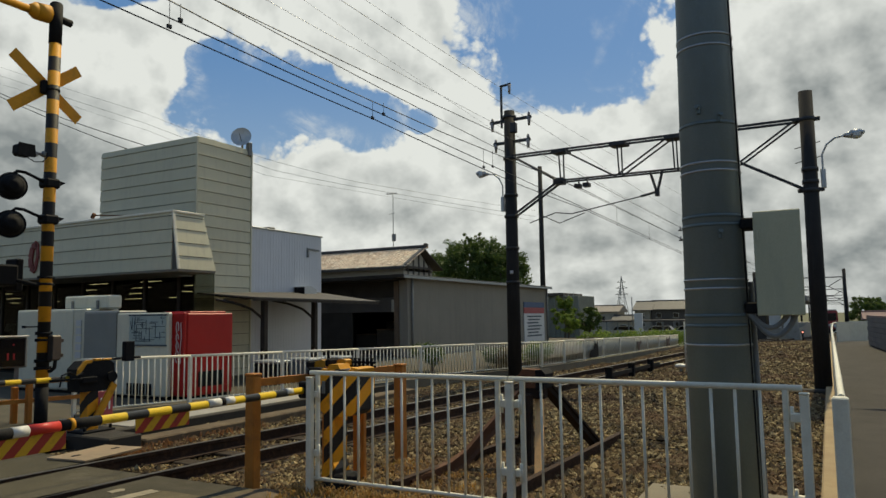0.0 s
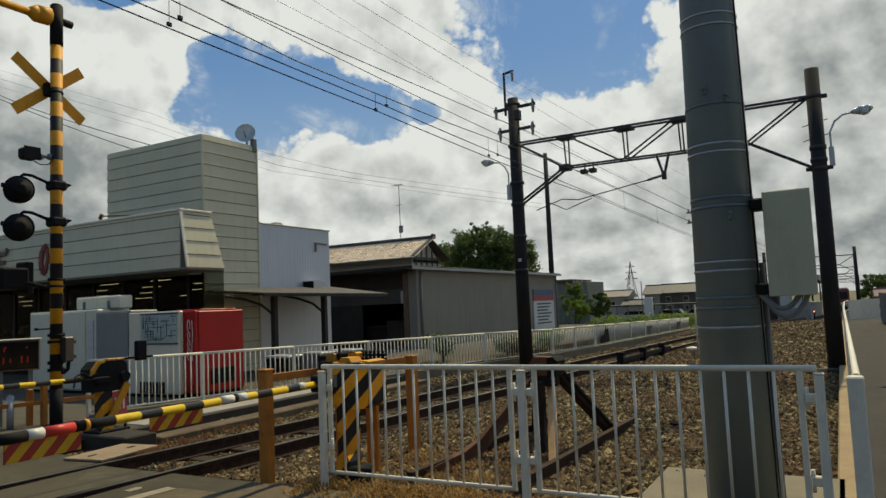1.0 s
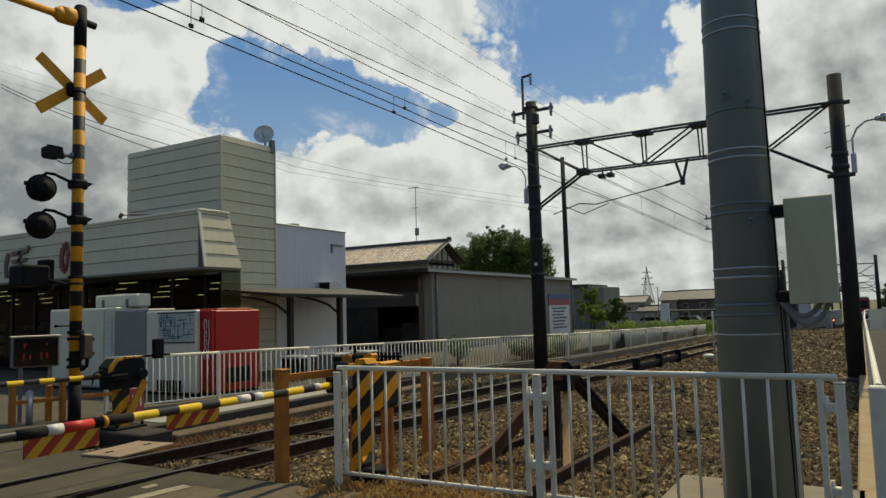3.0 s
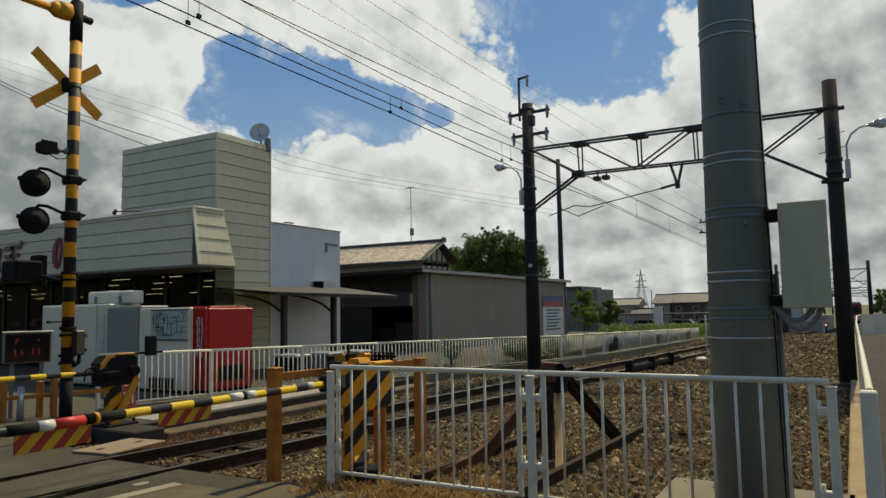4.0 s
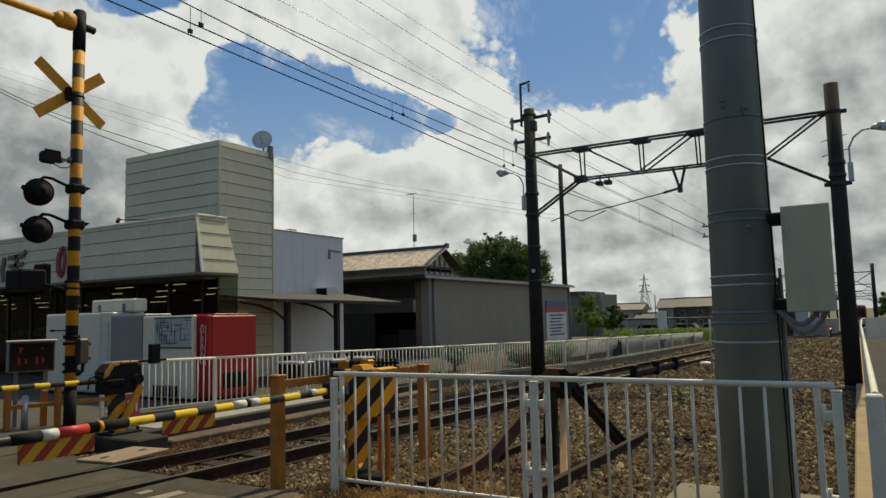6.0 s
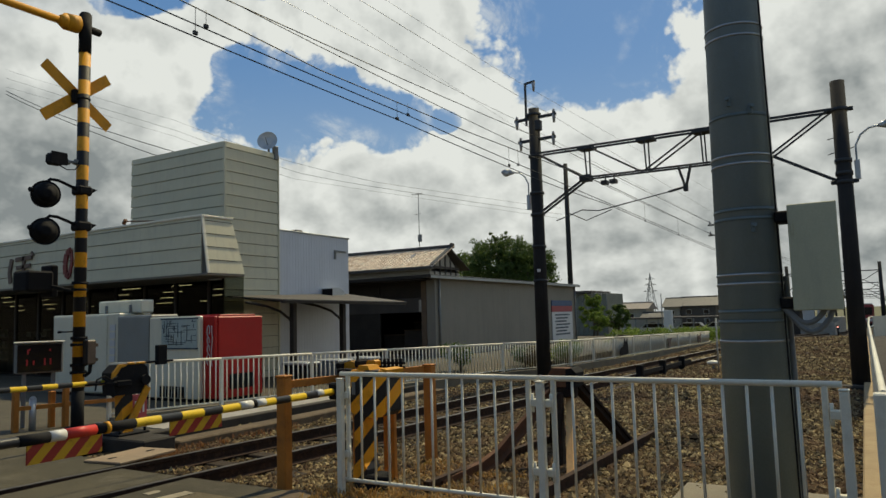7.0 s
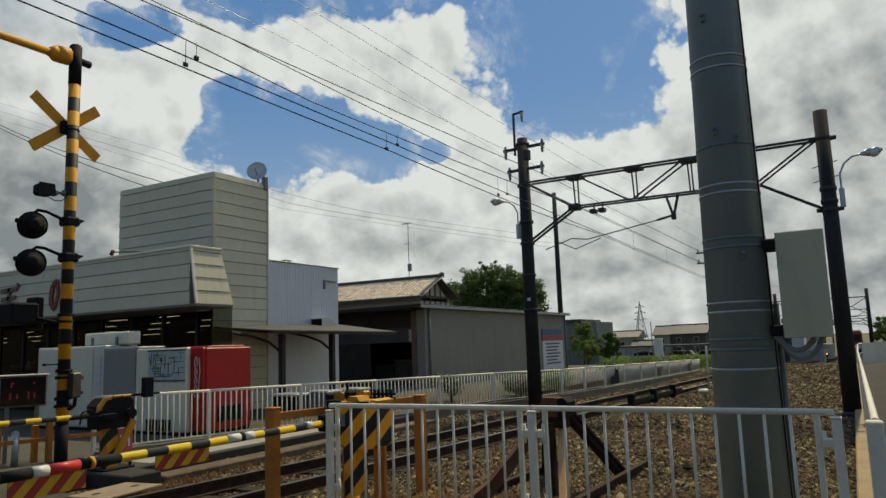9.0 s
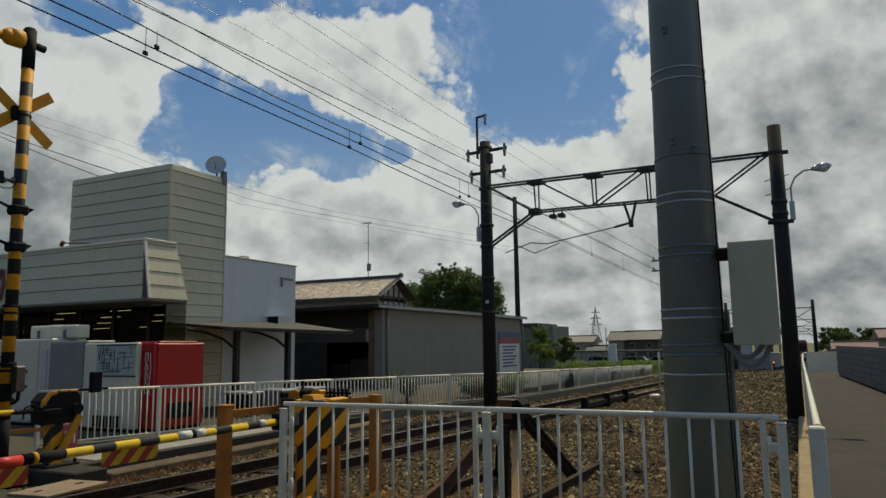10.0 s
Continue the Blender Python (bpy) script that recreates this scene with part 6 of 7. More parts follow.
for y in (13.72, 15.72):
    part("post", Mesh().box(-12.66, -12.52, y - 0.07, y + 0.07, 0, 2.04, 0.012), FRAME_BROWN, can)
    part("cantilever", Mesh().beam((-12.6, y, 2.03), (-14.3, y, 2.18), 0.07, 0.07), FRAME_BROWN, can)
    part("brace", Mesh().pipe([(-12.62, y - 0.05, 1.55), (-12.75, y - 0.3, 1.78), (-12.95, y - 0.65, 1.93), (-13.3, y - 0.95, 2.03)], 0.035), FRAME_BROWN, can)
for i, (x, y, s) in enumerate(((-11.6, 12.9, 0.5), (-11.4, 13.9, 0.55), (-11.2, 14.8, 0.5))):
    b = thing("storage_bin", (x, y, 0), "low pale plastic storage bin beside the canopy", "bin", "bins under the canopy")
    part("tub", Mesh().box(x - 0.35, x + 0.35, y - s / 2, y + s / 2, 0, 0.5, 0.03), CONDUIT if i % 2 else DULL_BLACK, b)
    part("lid", Mesh().box(x - 0.38, x + 0.38, y - s / 2 - 0.02, y + s / 2 + 0.02, 0.5, 0.56, 0.02), LAMP_GREY, b)


# ---------------------------------------------------------------- vending machines and cabinets
def cabinet(name, x0, x1, y0, y1, z1, mt, label, category, group=""):
    t = thing(name, (x0, y0, 0), label, category, group)
    part("body", Mesh().box(x0, x1, y0, y1, 0.06, z1, 0.02), mt, t)
    part("plinth", Mesh().box(x0 + 0.03, x1 - 0.03, y0 + 0.03, y1 - 0.03, 0, 0.06), DULL_BLACK, t)
    return t


t = cabinet("vending_machine", -11.72, -10.88, 9.74, 10.93, 1.66, RED, "red drinks vending machine seen from its side", "vending machine")
part("front_door", Mesh().box(-11.72, -10.89, 9.66, 9.735, 0.08, 1.67, 0.015), RED, t)
part("top_cover", Mesh().box(-11.65, -10.95, 9.85, 10.8, 1.66, 1.70, 0.01), RED, t)
for z0, h, w in ((0.72, 0.22, 0.085), (0.95, 0.16, 0.06), (1.12, 0.14, 0.06), (1.27, 0.22, 0.07)):
    curl = [(-11.04 + 0.5 * w * math.cos(a) - 0.02, 9.652, z0 + h * (0.5 + 0.5 * math.sin(a))) for a in np.linspace(-0.6, 4.6, 11)]
    part("logo_stroke", Mesh().pipe(curl, 0.010, 5), SIGN_WHITE, t, "white painted logo swash")
part("logo_stroke", Mesh().pipe([(-10.96, 9.652, 0.70), (-10.98, 9.652, 0.95), (-10.95, 9.652, 1.2), (-10.97, 9.652, 1.48)], 0.009, 5), SIGN_WHITE, t, "white painted logo swash")
part("pickup_flap", Mesh().box(-10.884, -10.872, 10.02, 10.68, 0.22, 0.52, 0.004), DULL_BLACK, t, "dark vent panel")
t = cabinet("board_cabinet", -12.70, -11.20, 9.55, 9.66, 1.68, MACHINE_WHITE, "white cabinet with a map panel", "cabinet")
mp = part("map_panel", Mesh().box(-12.30, -11.25, 9.535, 9.549, 1.06, 1.62, 0.003), MAP_GREEN, t, "pale green street map")
for k in range(44):
    a, b = rng.uniform(-12.27, -11.35), rng.uniform(1.10, 1.57)
    w, h = (rng.uniform(0.08, 0.5), 0.012) if k % 2 else (0.012, rng.uniform(0.06, 0.3))
    part("map_line", Mesh().box(a, min(a + w, -11.27), 9.529, 9.535, b, min(b + h, 1.61)), INK, mp)
for z0, z1 in ((1.03, 1.06), (1.62, 1.65)):
    part("panel_frame", Mesh().box(-12.32, -11.23, 9.53, 9.549, z0, z1), INK, t)
for k in range(4):
    part("vent_slot", Mesh().box(-12.34 + 0.19 * k, -12.20 + 0.19 * k, 9.535, 9.55, 0.08, 0.30), DULL_BLACK, t)
t = cabinet("machine_cabinet", -13.85, -12.73, 9.62, 10.3, 1.74, MACHINE_GREY, "grey steel cabinet among the vending machines", "cabinet")
part("door", Mesh().box(-13.8, -12.78, 9.60, 9.62, 0.1, 1.70, 0.006), MACHINE_GREY, t)
t = cabinet("vending_machine", -16.35, -13.90, 9.70, 10.5, 1.80, MACHINE_WHITE, "broad white vending machine beside the shop", "vending machine")
part("door", Mesh().box(-16.3, -14.3, 9.68, 9.70, 0.1, 1.76, 0.006), MACHINE_WHITE, t)
for k in range(5):
    part("label_strip", Mesh().box(-14.2, -14.02, 9.68, 9.695, 0.75 + 0.17 * k, 0.88 + 0.17 * k), SIGN_WHITE, t)
t = thing("roof_sign_box", (-13.9, 10.1, 1.8), "pale box lying on top of the cabinets", "box")
part("box", Mesh().box(-15.1, -13.6, 10.0, 10.35, 1.80, 2.09, 0.03), MACHINE_WHITE, t)
for x in (-14.8, -13.95):
    part("bracket", Mesh().box(x, x + 0.05, 9.96, 10.0, 1.80, 1.98), CONDUIT, t)

# ---------------------------------------------------------------- long shed
SX, SY0, SY1 = -14.03, 23.1, 38.3
shed = thing("long_shed", (SX - 3, 30, 0), "long grey-brown shed with an open dark front", "shed")
part("side_wall", Mesh().box(SX - 0.12, SX, SY0, SY1, 0, 3.0), SHED_WALL, shed)
part("far_wall", Mesh().box(SX - 7.5, SX - 0.12, SY1 - 0.15, SY1, 0, 3.0), SHED_WALL, shed)
part("back_wall", Mesh().box(SX - 7.6, SX - 7.5, SY0, SY1, 0, 2.95), SHED_SHADE, shed)
part("floor", Mesh().box(SX - 7.5, SX - 0.12, SY0, SY1, -0.1, 0.02), SHED_SHADE, shed)
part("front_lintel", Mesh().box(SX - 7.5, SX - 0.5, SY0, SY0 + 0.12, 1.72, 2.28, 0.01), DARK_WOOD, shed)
part("front_head", Mesh().box(SX - 7.5, SX - 0.12, SY0, SY0 + 0.12, 2.84, 3.05, 0.01), SHED_SHADE, shed)
part("transom_panel", Mesh().box(SX - 2.7, SX - 0.6, SY0 + 0.05, SY0 + 0.1, 2.28, 2.84), SHED_SHADE, shed)
part("front_wall", Mesh().box(SX - 7.5, SX - 2.6, SY0 + 0.02, SY0 + 0.12, 0, 2.84), SHED_SHADE, shed)
part("corner_post", Mesh().box(SX - 0.62, SX - 0.40, SY0 - 0.03, SY0 + 0.14, 0, 2.9, 0.02), BROWN_POST, shed)
part("corner_post", Mesh().box(SX - 0.38, SX + 0.01, SY0 - 0.02, SY0 + 0.10, 0, 3.0, 0.02), SHED_WALL, shed)
part("pale_bracket", Mesh().box(SX - 0.72, SX - 0.60, SY0 - 0.05, SY0, 1.72, 2.2, 0.02), PLASTER, shed)
part("downpipe", Mesh().tube((SX + 0.06, SY0 + 0.25, 0), (SX + 0.06, SY0 + 0.25, 3.0), 0.045), CONDUIT, shed)
part("downpipe", Mesh().tube((SX + 0.06, SY1 - 0.15, 0), (SX + 0.06, SY1 - 0.15, 3.0), 0.045), CONDUIT, shed)
roof = Mesh()
xs = np.arange(SY0 - 0.75, SY1 + 0.25, 0.1)
pts = [(x, y, z + 0.018 * (i % 2)) for i, y in enumerate(xs) for x, z in ((SX + 0.30, 3.10), (SX - 7.7, 3.02))]
roof.add(pts, [(2 * i, 2 * i + 2, 2 * i + 3, 2 * i + 1) for i in range(len(xs) - 1)])
part("roof_sheet", roof, SHED_ROOF, shed)
part("eave_fascia", Mesh().box(SX + 0.22, SX + 0.28, SY0 - 0.7, SY1 + 0.2, 2.98, 3.085, 0.008), SHED_ROOF, shed)
part("front_soffit", Mesh().box(SX - 7.5, SX - 0.1, SY0 - 0.7, SY0 + 0.1, 2.93, 2.97), SHED_SHADE, shed)
part("eave_soffit", Mesh().box(SX - 0.1, SX + 0.22, SY0 - 0.7, SY1 + 0.2, 3.0, 3.04), SHED_WALL, shed)
part("verge_board", Mesh().beam((SX + 0.28, SY0 - 0.73, 3.06), (SX - 7.7, SY0 - 0.73, 2.98), 0.04, 0.12), SHED_SHADE, shed)
t = thing("wall_sign", (SX + 0.04, 36.2, 0), "white notice board with blue and red bands on the shed", "sign")
part("board", Mesh().box(SX + 0.01, SX + 0.05, 34.7, 37.65, 0.1, 1.62, 0.01), SIGN_WHITE, t)
part("blue_band", Mesh().box(SX + 0.01, SX + 0.055, 34.7, 37.65, 1.93, 2.22, 0.01), SIGN_BLUE, t)
part("red_band", Mesh().box(SX + 0.01, SX + 0.055, 34.7, 37.65, 1.62, 1.93, 0.01), SIGN_RED, t)
for k in range(7):
    part("lettering", Mesh().box(SX + 0.05, SX + 0.056, 35.1 + 0.1 * (k % 2), 37.2 - 0.25 * (k % 3), 1.42 - 0.17 * k, 1.50 - 0.17 * k), INK, t, "dark bars of writing")
for k, (x, y, w, h) in enumerate(((-15.6, 24.6, 1.2, 1.0), (-17.0, 25.0, 1.0, 0.8), (-16.2, 26.4, 1.4, 1.3))):
    t = thing("stored_crate", (x, y, 0.02), "dark crate stored inside the open shed", "crate", "crates in the shed")
    part("box", Mesh().box(x - w / 2, x + w / 2, y - 0.4, y + 0.4, 0.02, h, 0.02), DARK_WOOD, t)
    part("lid", Mesh().box(x - w / 2 - 0.02, x + w / 2 + 0.02, y - 0.42, y + 0.42, h, h + 0.05, 0.01), BROWN_POST, t)

# ---------------------------------------------------------------- tiled house behind the shed
house = thing("tiled_house", (-28, 41, 0), "old house with a weathered brown tile roof", "house")
HX0, HX1, HR, HE, RY, EY = -36.0, -23.55, 6.12, 4.78, 41.0, 38.4
part("wall", Mesh().box(HX0 + 0.6, HX1 - 0.5, EY + 0.7, 2 * RY - EY - 0.7, 0, 4.7), PLASTER, house)
part("gable", Mesh().prism([(EY + 0.7, 4.5), (2 * RY - EY - 0.7, 4.5), (RY, HR - 0.15)], HX1 - 0.62, HX1 - 0.5, 0), PLASTER, house)
for y in (39.6, 40.3, 41.0, 41.7, 42.4):
    part("gable_post", Mesh().box(HX1 - 0.5, HX1 - 0.44, y - 0.06, y + 0.06, 3.5, HR - 0.35 - abs(y - RY) * 0.52), DARK_WOOD, house)
part("gable_beam", Mesh().box(HX1 - 0.5, HX1 - 0.43, 39.2, 42.8, 4.72, 4.86), DARK_WOOD, house)
for sgn in (1, -1):
    e = RY + sgn * (EY - RY)
    part("roof_base", Mesh().beam((HX0, (RY + e) / 2, (HR + HE) / 2 - 0.06), (HX1, (RY + e) / 2, (HR + HE) / 2 - 0.06), math.hypot(RY - EY, HR - HE), 0.06, up=(0, -sgn * (HR - HE), RY - EY)), DARK_WOOD, house)
tiles = Mesh()
rows, pitch = 11, 0.27
for r in range(rows):
    f0, f1 = r / rows, (r + 1.12) / rows
    y0, z0, y1, z1 = RY + (EY - RY) * f0, HR + (HE - HR) * f0, RY + (EY - RY) * f1, HR + (HE - HR) * f1
    for x in np.arange(HX0, HX1, pitch):
        j = rng.normal(0, 0.006)
        o = [(0, 0.0), (0.07, -0.035), (0.14, -0.03), (0.20, 0.015), (0.25, 0.03), (0.27, 0.02)]
        tiles.add([(x + u, y, z + w + 0.03 + lift + j) for y, z, lift in ((y0, z0, 0.0), (y1, z1, 0.035)) for u, w in o], [(i, i + 1, 7 + i, 6 + i) for i in range(5)])
        tiles.add([(x + u, y1, z1 + w + 0.03 + j + d) for d in (0.035, -0.03) for u, w in o], [(i, i + 1, 7 + i, 6 + i) for i in range(5)])
tagged(part("tile", tiles, TILES, house, "weathered brown and cream roof tiles"), kind="stuff")
part("ridge_cap", Mesh().box(HX0, HX1 + 0.05, RY - 0.16, RY + 0.16, HR, HR + 0.2, 0.05), GREY_TILE, house, "dark ridge tiles")
part("ridge_end", Mesh().box(HX1 - 0.02, HX1 + 0.2, RY - 0.2, RY + 0.2, HR - 0.05, HR + 0.3, 0.06), DARK_WOOD, house)
part("verge_tiles", Mesh().beam((HX1, RY, HR + 0.04), (HX1, EY, HE + 0.04), 0.3, 0.12), GREY_TILE, house)
part("eave_boards", Mesh().box(HX0, HX1, EY - 0.05, EY + 0.05, HE - 0.18, HE - 0.02), DARK_WOOD, house)
ant = thing("television_aerial", (-26.0, 40.9, 6.1), "thin television aerial mast on the roof ridge", "aerial")
part("mast", Mesh().tube((-26.0, 40.95, 6.2), (-26.0, 40.95, 10.1), 0.025), CONDUIT, ant)
part("yagi", Mesh().tube((-26.5, 40.95, 10.0), (-25.7, 40.95, 10.05), 0.018), CONDUIT, ant)
for k in range(6):
    part("element", Mesh().tube((-26.45 + 0.13 * k, 40.7, 10.02), (-26.45 + 0.13 * k, 41.2, 10.02), 0.012), CONDUIT, ant)
part("mount_box", Mesh().box(-26.1, -25.8, 40.9, 41.0, 6.7, 7.2, 0.02), CONDUIT, ant)
part("cross_bar", Mesh().tube((-26.3, 40.9, 8.6), (-25.8, 40.9, 8.65), 0.015), CONDUIT, ant)


# ---------------------------------------------------------------- trees and shrubs
def foliage(centres, count, leaf, seed):
    """Many small leaves round a set of clump centres (x, y, z, radius)."""
    g = np.random.default_rng(seed)
    c = np.array(centres, float)
    pick = g.choice(len(c), count, p=c[:, 3] ** 2 / (c[:, 3] ** 2).sum())
    d = g.normal(0, 1, (count, 3))
    d /= np.linalg.norm(d, axis=1)[:, None]
    bump = 1 + 0.25 * np.sin(d[:, 0] * 9 + pick) * np.cos(d[:, 2] * 8 + pick * 2)
    p = c[pick, :3] + d * (c[pick, 3] * bump * g.uniform(0.55, 1.08, count) ** 0.6)[:, None] * np.array([1, 1, 0.85])
    a = g.normal(0, 1, (count, 3))
    a /= np.linalg.norm(a, axis=1)[:, None]
    b = np.cross(a, d)
    b /= np.linalg.norm(b, axis=1)[:, None] + 1e-6
    s = leaf * g.uniform(0.6, 1.4, count)[:, None]
    v = np.stack([p - a * s, p - b * s * 0.5, p + a * s, p + b * s * 0.5], 1)
    m = Mesh()
    m.v, m.f, m.smooth = v.reshape(-1, 3).tolist(), np.arange(count * 4).reshape(-1, 4).tolist(), [False] * count
    return m


def tree(name, x, y, z, top, radius, label, leaves, count, leaf, seed, clumps=16):
    g = np.random.default_rng(seed)
    t = thing(name, (x, y, z), label, "tree")
    h = top - z
    part("trunk", Mesh().tube((x, y, z - 0.2), (x + 0.1, y, z + h * 0.45), radius * 0.09, radius * 0.06, 10).tube((x + 0.1, y, z + h * 0.45), (x, y, z + h * 0.75), radius * 0.06, radius * 0.02, 8), BARK, t)
    cs = []
    for k in range(clumps * 2):
        d = Vector(g.normal(0, 1, 3)).normalized() * g.uniform(0.45, 1.0) ** 0.5
        wide = radius * (1.0 - 0.25 * max(0, d.z))
        cs.append((x + d.x * wide * 0.85, y + d.y * wide * 0.85, z + h * (0.62 + 0.34 * d.z) + g.normal(0, 0.03 * h), radius * g.uniform(0.10, 0.24)))
        if k < 7:
            part("limb", Mesh().tube((x + 0.05, y, z + h * (0.3 + 0.04 * k)), cs[-1][:3], radius * 0.035, radius * 0.012, 7), BARK, t)
    for k in range(9):
        a = g.uniform(0, 6.28)
        cs.append((x + 0.5 * radius * math.cos(a), y + 0.3 * radius * math.sin(a), z + h * g.uniform(0.9, 0.99), radius * 0.08))
    cs.append((x, y, z + h * 0.62, radius * (0.62 if radius > 2.5 else 0.25)))
    part("crown", foliage(cs, count, leaf, seed), leaves, t)
    return t


tree("broadleaf_tree", -27.6, 56, -0.3, 8.3, 4.4, "large dark green broadleaf tree behind the house", LEAF_DARK, 30000, 0.10, 3, 44)
tree("broadleaf_tree", -24.2, 55, -0.3, 7.7, 3.0, "dark green tree beside the shed roof", LEAF_DARK, 22000, 0.095, 5, 40)
tree("broadleaf_tree", -31.5, 57, -0.3, 7.3, 3.0, "dark green tree behind the tiled house", LEAF_DARK, 14000, 0.10, 8, 30)
tree("broadleaf_tree", -26.6, 54.5, -0.3, 8.8, 1.5, "slender dark tree rising above the others", LEAF_DARK, 6000, 0.09, 9, 16)
tree("young_tree", -18.7, 55, -0.6, 3.0, 1.2, "young yellow-green tree beyond the shed", LEAF_MID, 3600, 0.10, 11, 22)
tree("young_tree", -17.6, 58, -0.6, 2.1, 1.3, "rounded green tree beyond the hedge", LEAF_DARK, 3000, 0.10, 12, 20)
tree("young_tree", -15.6, 46.5, -0.2, 1.6, 0.9, "low bright green shrub at the shed corner", LEAF_MID, 2400, 0.07, 13, 18)
tree("roadside_tree", 4.6, 112, -2.0, 3.4, 3.0, "dark green tree beyond the footpath", LEAF_DARK, 4000, 0.2, 15, 14)
tree("roadside_tree", 9.0, 118, -2.0, 3.2, 2.6, "dark green tree beyond the footpath", LEAF_DARK, 3200, 0.2, 16, 12)
tree("roadside_tree", 12.5, 108, -2.0, 3.6, 3.2, "dark green tree beyond the pink roofs", LEAF_DARK, 3600, 0.2, 17, 12)
hedge = thing("hedge", (-8.6, 42, 0), "clipped bright green hedge behind the white fence", "hedge")
part("leaves", foliage([(-10.6 + 0.09 * k + 0.2 * math.sin(k), 34.5 + 0.55 * k, 0.24 - 0.010 * k + 0.05 * math.sin(k * 1.7), 0.50) for k in range(46)], 15000, 0.07, 21), LEAF_MID, hedge)
part("stems", Mesh().box(-10.4, -10.1, 34, 36, -0.05, 0.4).box(-8.2, -7.9, 50, 57, -0.4, 0.2), BARK, hedge)
for k, (x, y, r, mt, lab) in enumerate(((-9.9, 17.6, 0.55, LEAF_DARK, "dark shrub with pale flowers behind the fence"), (-8.9, 19.8, 0.42, LEAF_DARK, "dark low shrub behind the fence"), (-8.2, 18.9, 0.40, LEAF_RED, "reddish shrub at the catenary pole"),
                                        (-8.0, 20.9, 0.50, LEAF_MID, "light green shrub behind the fence"), (-8.6, 22.4, 0.45, LEAF_MID, "light green shrub behind the fence"))):
    t = thing("shrub", (x, y, 0), lab, "shrub", "shrubs behind the fence")
    g = np.random.default_rng(40 + k)
    part("leaves", foliage([(x + g.normal(0, r * 0.4), y + g.normal(0, r * 0.4), r * g.uniform(0.5, 1.1), r * 0.5) for _ in range(7)], 1300, 0.045, 50 + k), mt, t)
    part("stem", Mesh().tube((x, y, -0.05), (x, y, r), 0.03), BARK, t)
t = thing("flower_heads", (-9.7, 17.2, 0.5), "pale flower heads on the dark shrub", "flowers")
for k in range(14):
    p = (-9.7 + rng.normal(0, 0.25), 17.25 + rng.normal(0, 0.2), 0.55 + rng.uniform(-0.25, 0.3))
    part("flower", Mesh().ball(p, 0.03, 6, 4), SIGN_WHITE, t)


# ---------------------------------------------------------------- far buildings
def far_house(x0, x1, y0, y1, z0, ze, zr, wall, roof, label, along="x"):
    t = thing("far_house", ((x0 + x1) / 2, y0, z0), label, "house", "houses beyond the railway")
    part("wall", Mesh().box(x0, x1, y0, y1, z0, ze, 0.02), wall, t)
    ym, o = (y0 + y1) / 2, 0.5
    r = Mesh()
    r.prism([(y0 - o, ze - 0.1), (y1 + o, ze - 0.1), (y1 + o, ze + 0.05), (ym, zr), (y0 - o, ze + 0.05)], x0 - o, x1 + o, 0)
    part("roof", r, roof, t)
    part("ridge", Mesh().box(x0 - o, x1 + o, ym - 0.15, ym + 0.15, zr - 0.05, zr + 0.12, 0.04), roof, t)
    n = max(1, int((x1 - x0) / 3.2))
    for k in range(n):
        a = x0 + (x1 - x0) * (k + 0.3) / n
        for z in ([ze - 1.7] if ze - z0 < 4 else [ze - 1.7, z0 + 0.9]):
            w = part("window", Mesh().box(a, a + 1.1, y0 - 0.06, y0 + 0.02, z, z + 1.0, 0.01), FENCE_GREY, t)
            part("pane", Mesh().box(a + 0.06, a + 1.04, y0 - 0.075, y0 - 0.06, z + 0.06, z + 0.94), LENS_BLACK, w)
    return t


far_house(-32.4, -25.6, 150, 157, -2.1, 2.3, 4.2, DARK_WOOD, GREY_TILE, "dark boarded house with a grey roof")
# left third of the same house; the paler wall stands in for sunlight
far_house(-35.6, -32.5, 149.5, 157, -2.1, 2.2, 4.1, SHED_WALL, GREY_TILE, "left third of the grey-roofed house, wall paler as sunlit")
far_house(-36.0, -31.5, 120, 125, -2.0, 1.9, 3.0, PLASTER, PALE_TILE, "pale house with a brown tile roof")
far_house(-31.5, -28.5, 118, 121, -2.0, 0.4, 1.3, PLASTER, GREY_TILE, "low outbuilding with a grey roof")
far_house(-24, -20, 160, 166, -2.1, 0.9, 2.2, DARK_WOOD, GREY_TILE, "low dark house at the station")
far_house(6.5, 12.5, 70, 76, -1.0, 1.7, 2.5, PLASTER, PINK_ROOF, "pale house with a pinkish roof behind the wall")
far_house(3.6, 8.0, 88, 92, -1.4, 0.6, 1.4, PLASTER, PINK_ROOF, "low house with a pinkish roof at the bend")
t = thing("netted_building", (-30, 92, 0), "flat building wrapped in dark scaffold netting", "building")
part("body", Mesh().box(-33.2, -28.6, 90, 97, -1.5, 4.0, 0.05), GREEN_NET, t)
for x in np.arange(-33.2, -28.5, 0.65):
    part("scaffold_tube", Mesh().tube((x, 89.9, -1.5), (x, 89.9, 4.0 + rng.uniform(0.1, 0.5)), 0.035), CONDUIT, t)
for z in (0.5, 2.2, 3.9):
    part("ledger", Mesh().tube((-33.2, 89.85, z), (-28.6, 89.85, z), 0.03), CONDUIT, t)
part("roof_edge", Mesh().box(-34, -30.6, 89.6, 98, 4.0, 4.4, 0.05), DARK_WOOD, t)
t = thing("parking_shelter", (-18, 82, -1), "long open shelter on thin posts by the station", "shelter")
part("roof", Mesh().box(-25, -11.2, 80, 86, 0.62, 0.80, 0.03), DARK_WOOD, t)
for x in np.arange(-24.8, -11, 1.25):
    part("post", Mesh().box(x - 0.06, x + 0.06, 80.1, 80.22, -1.3, 0.62), CONDUIT, t)
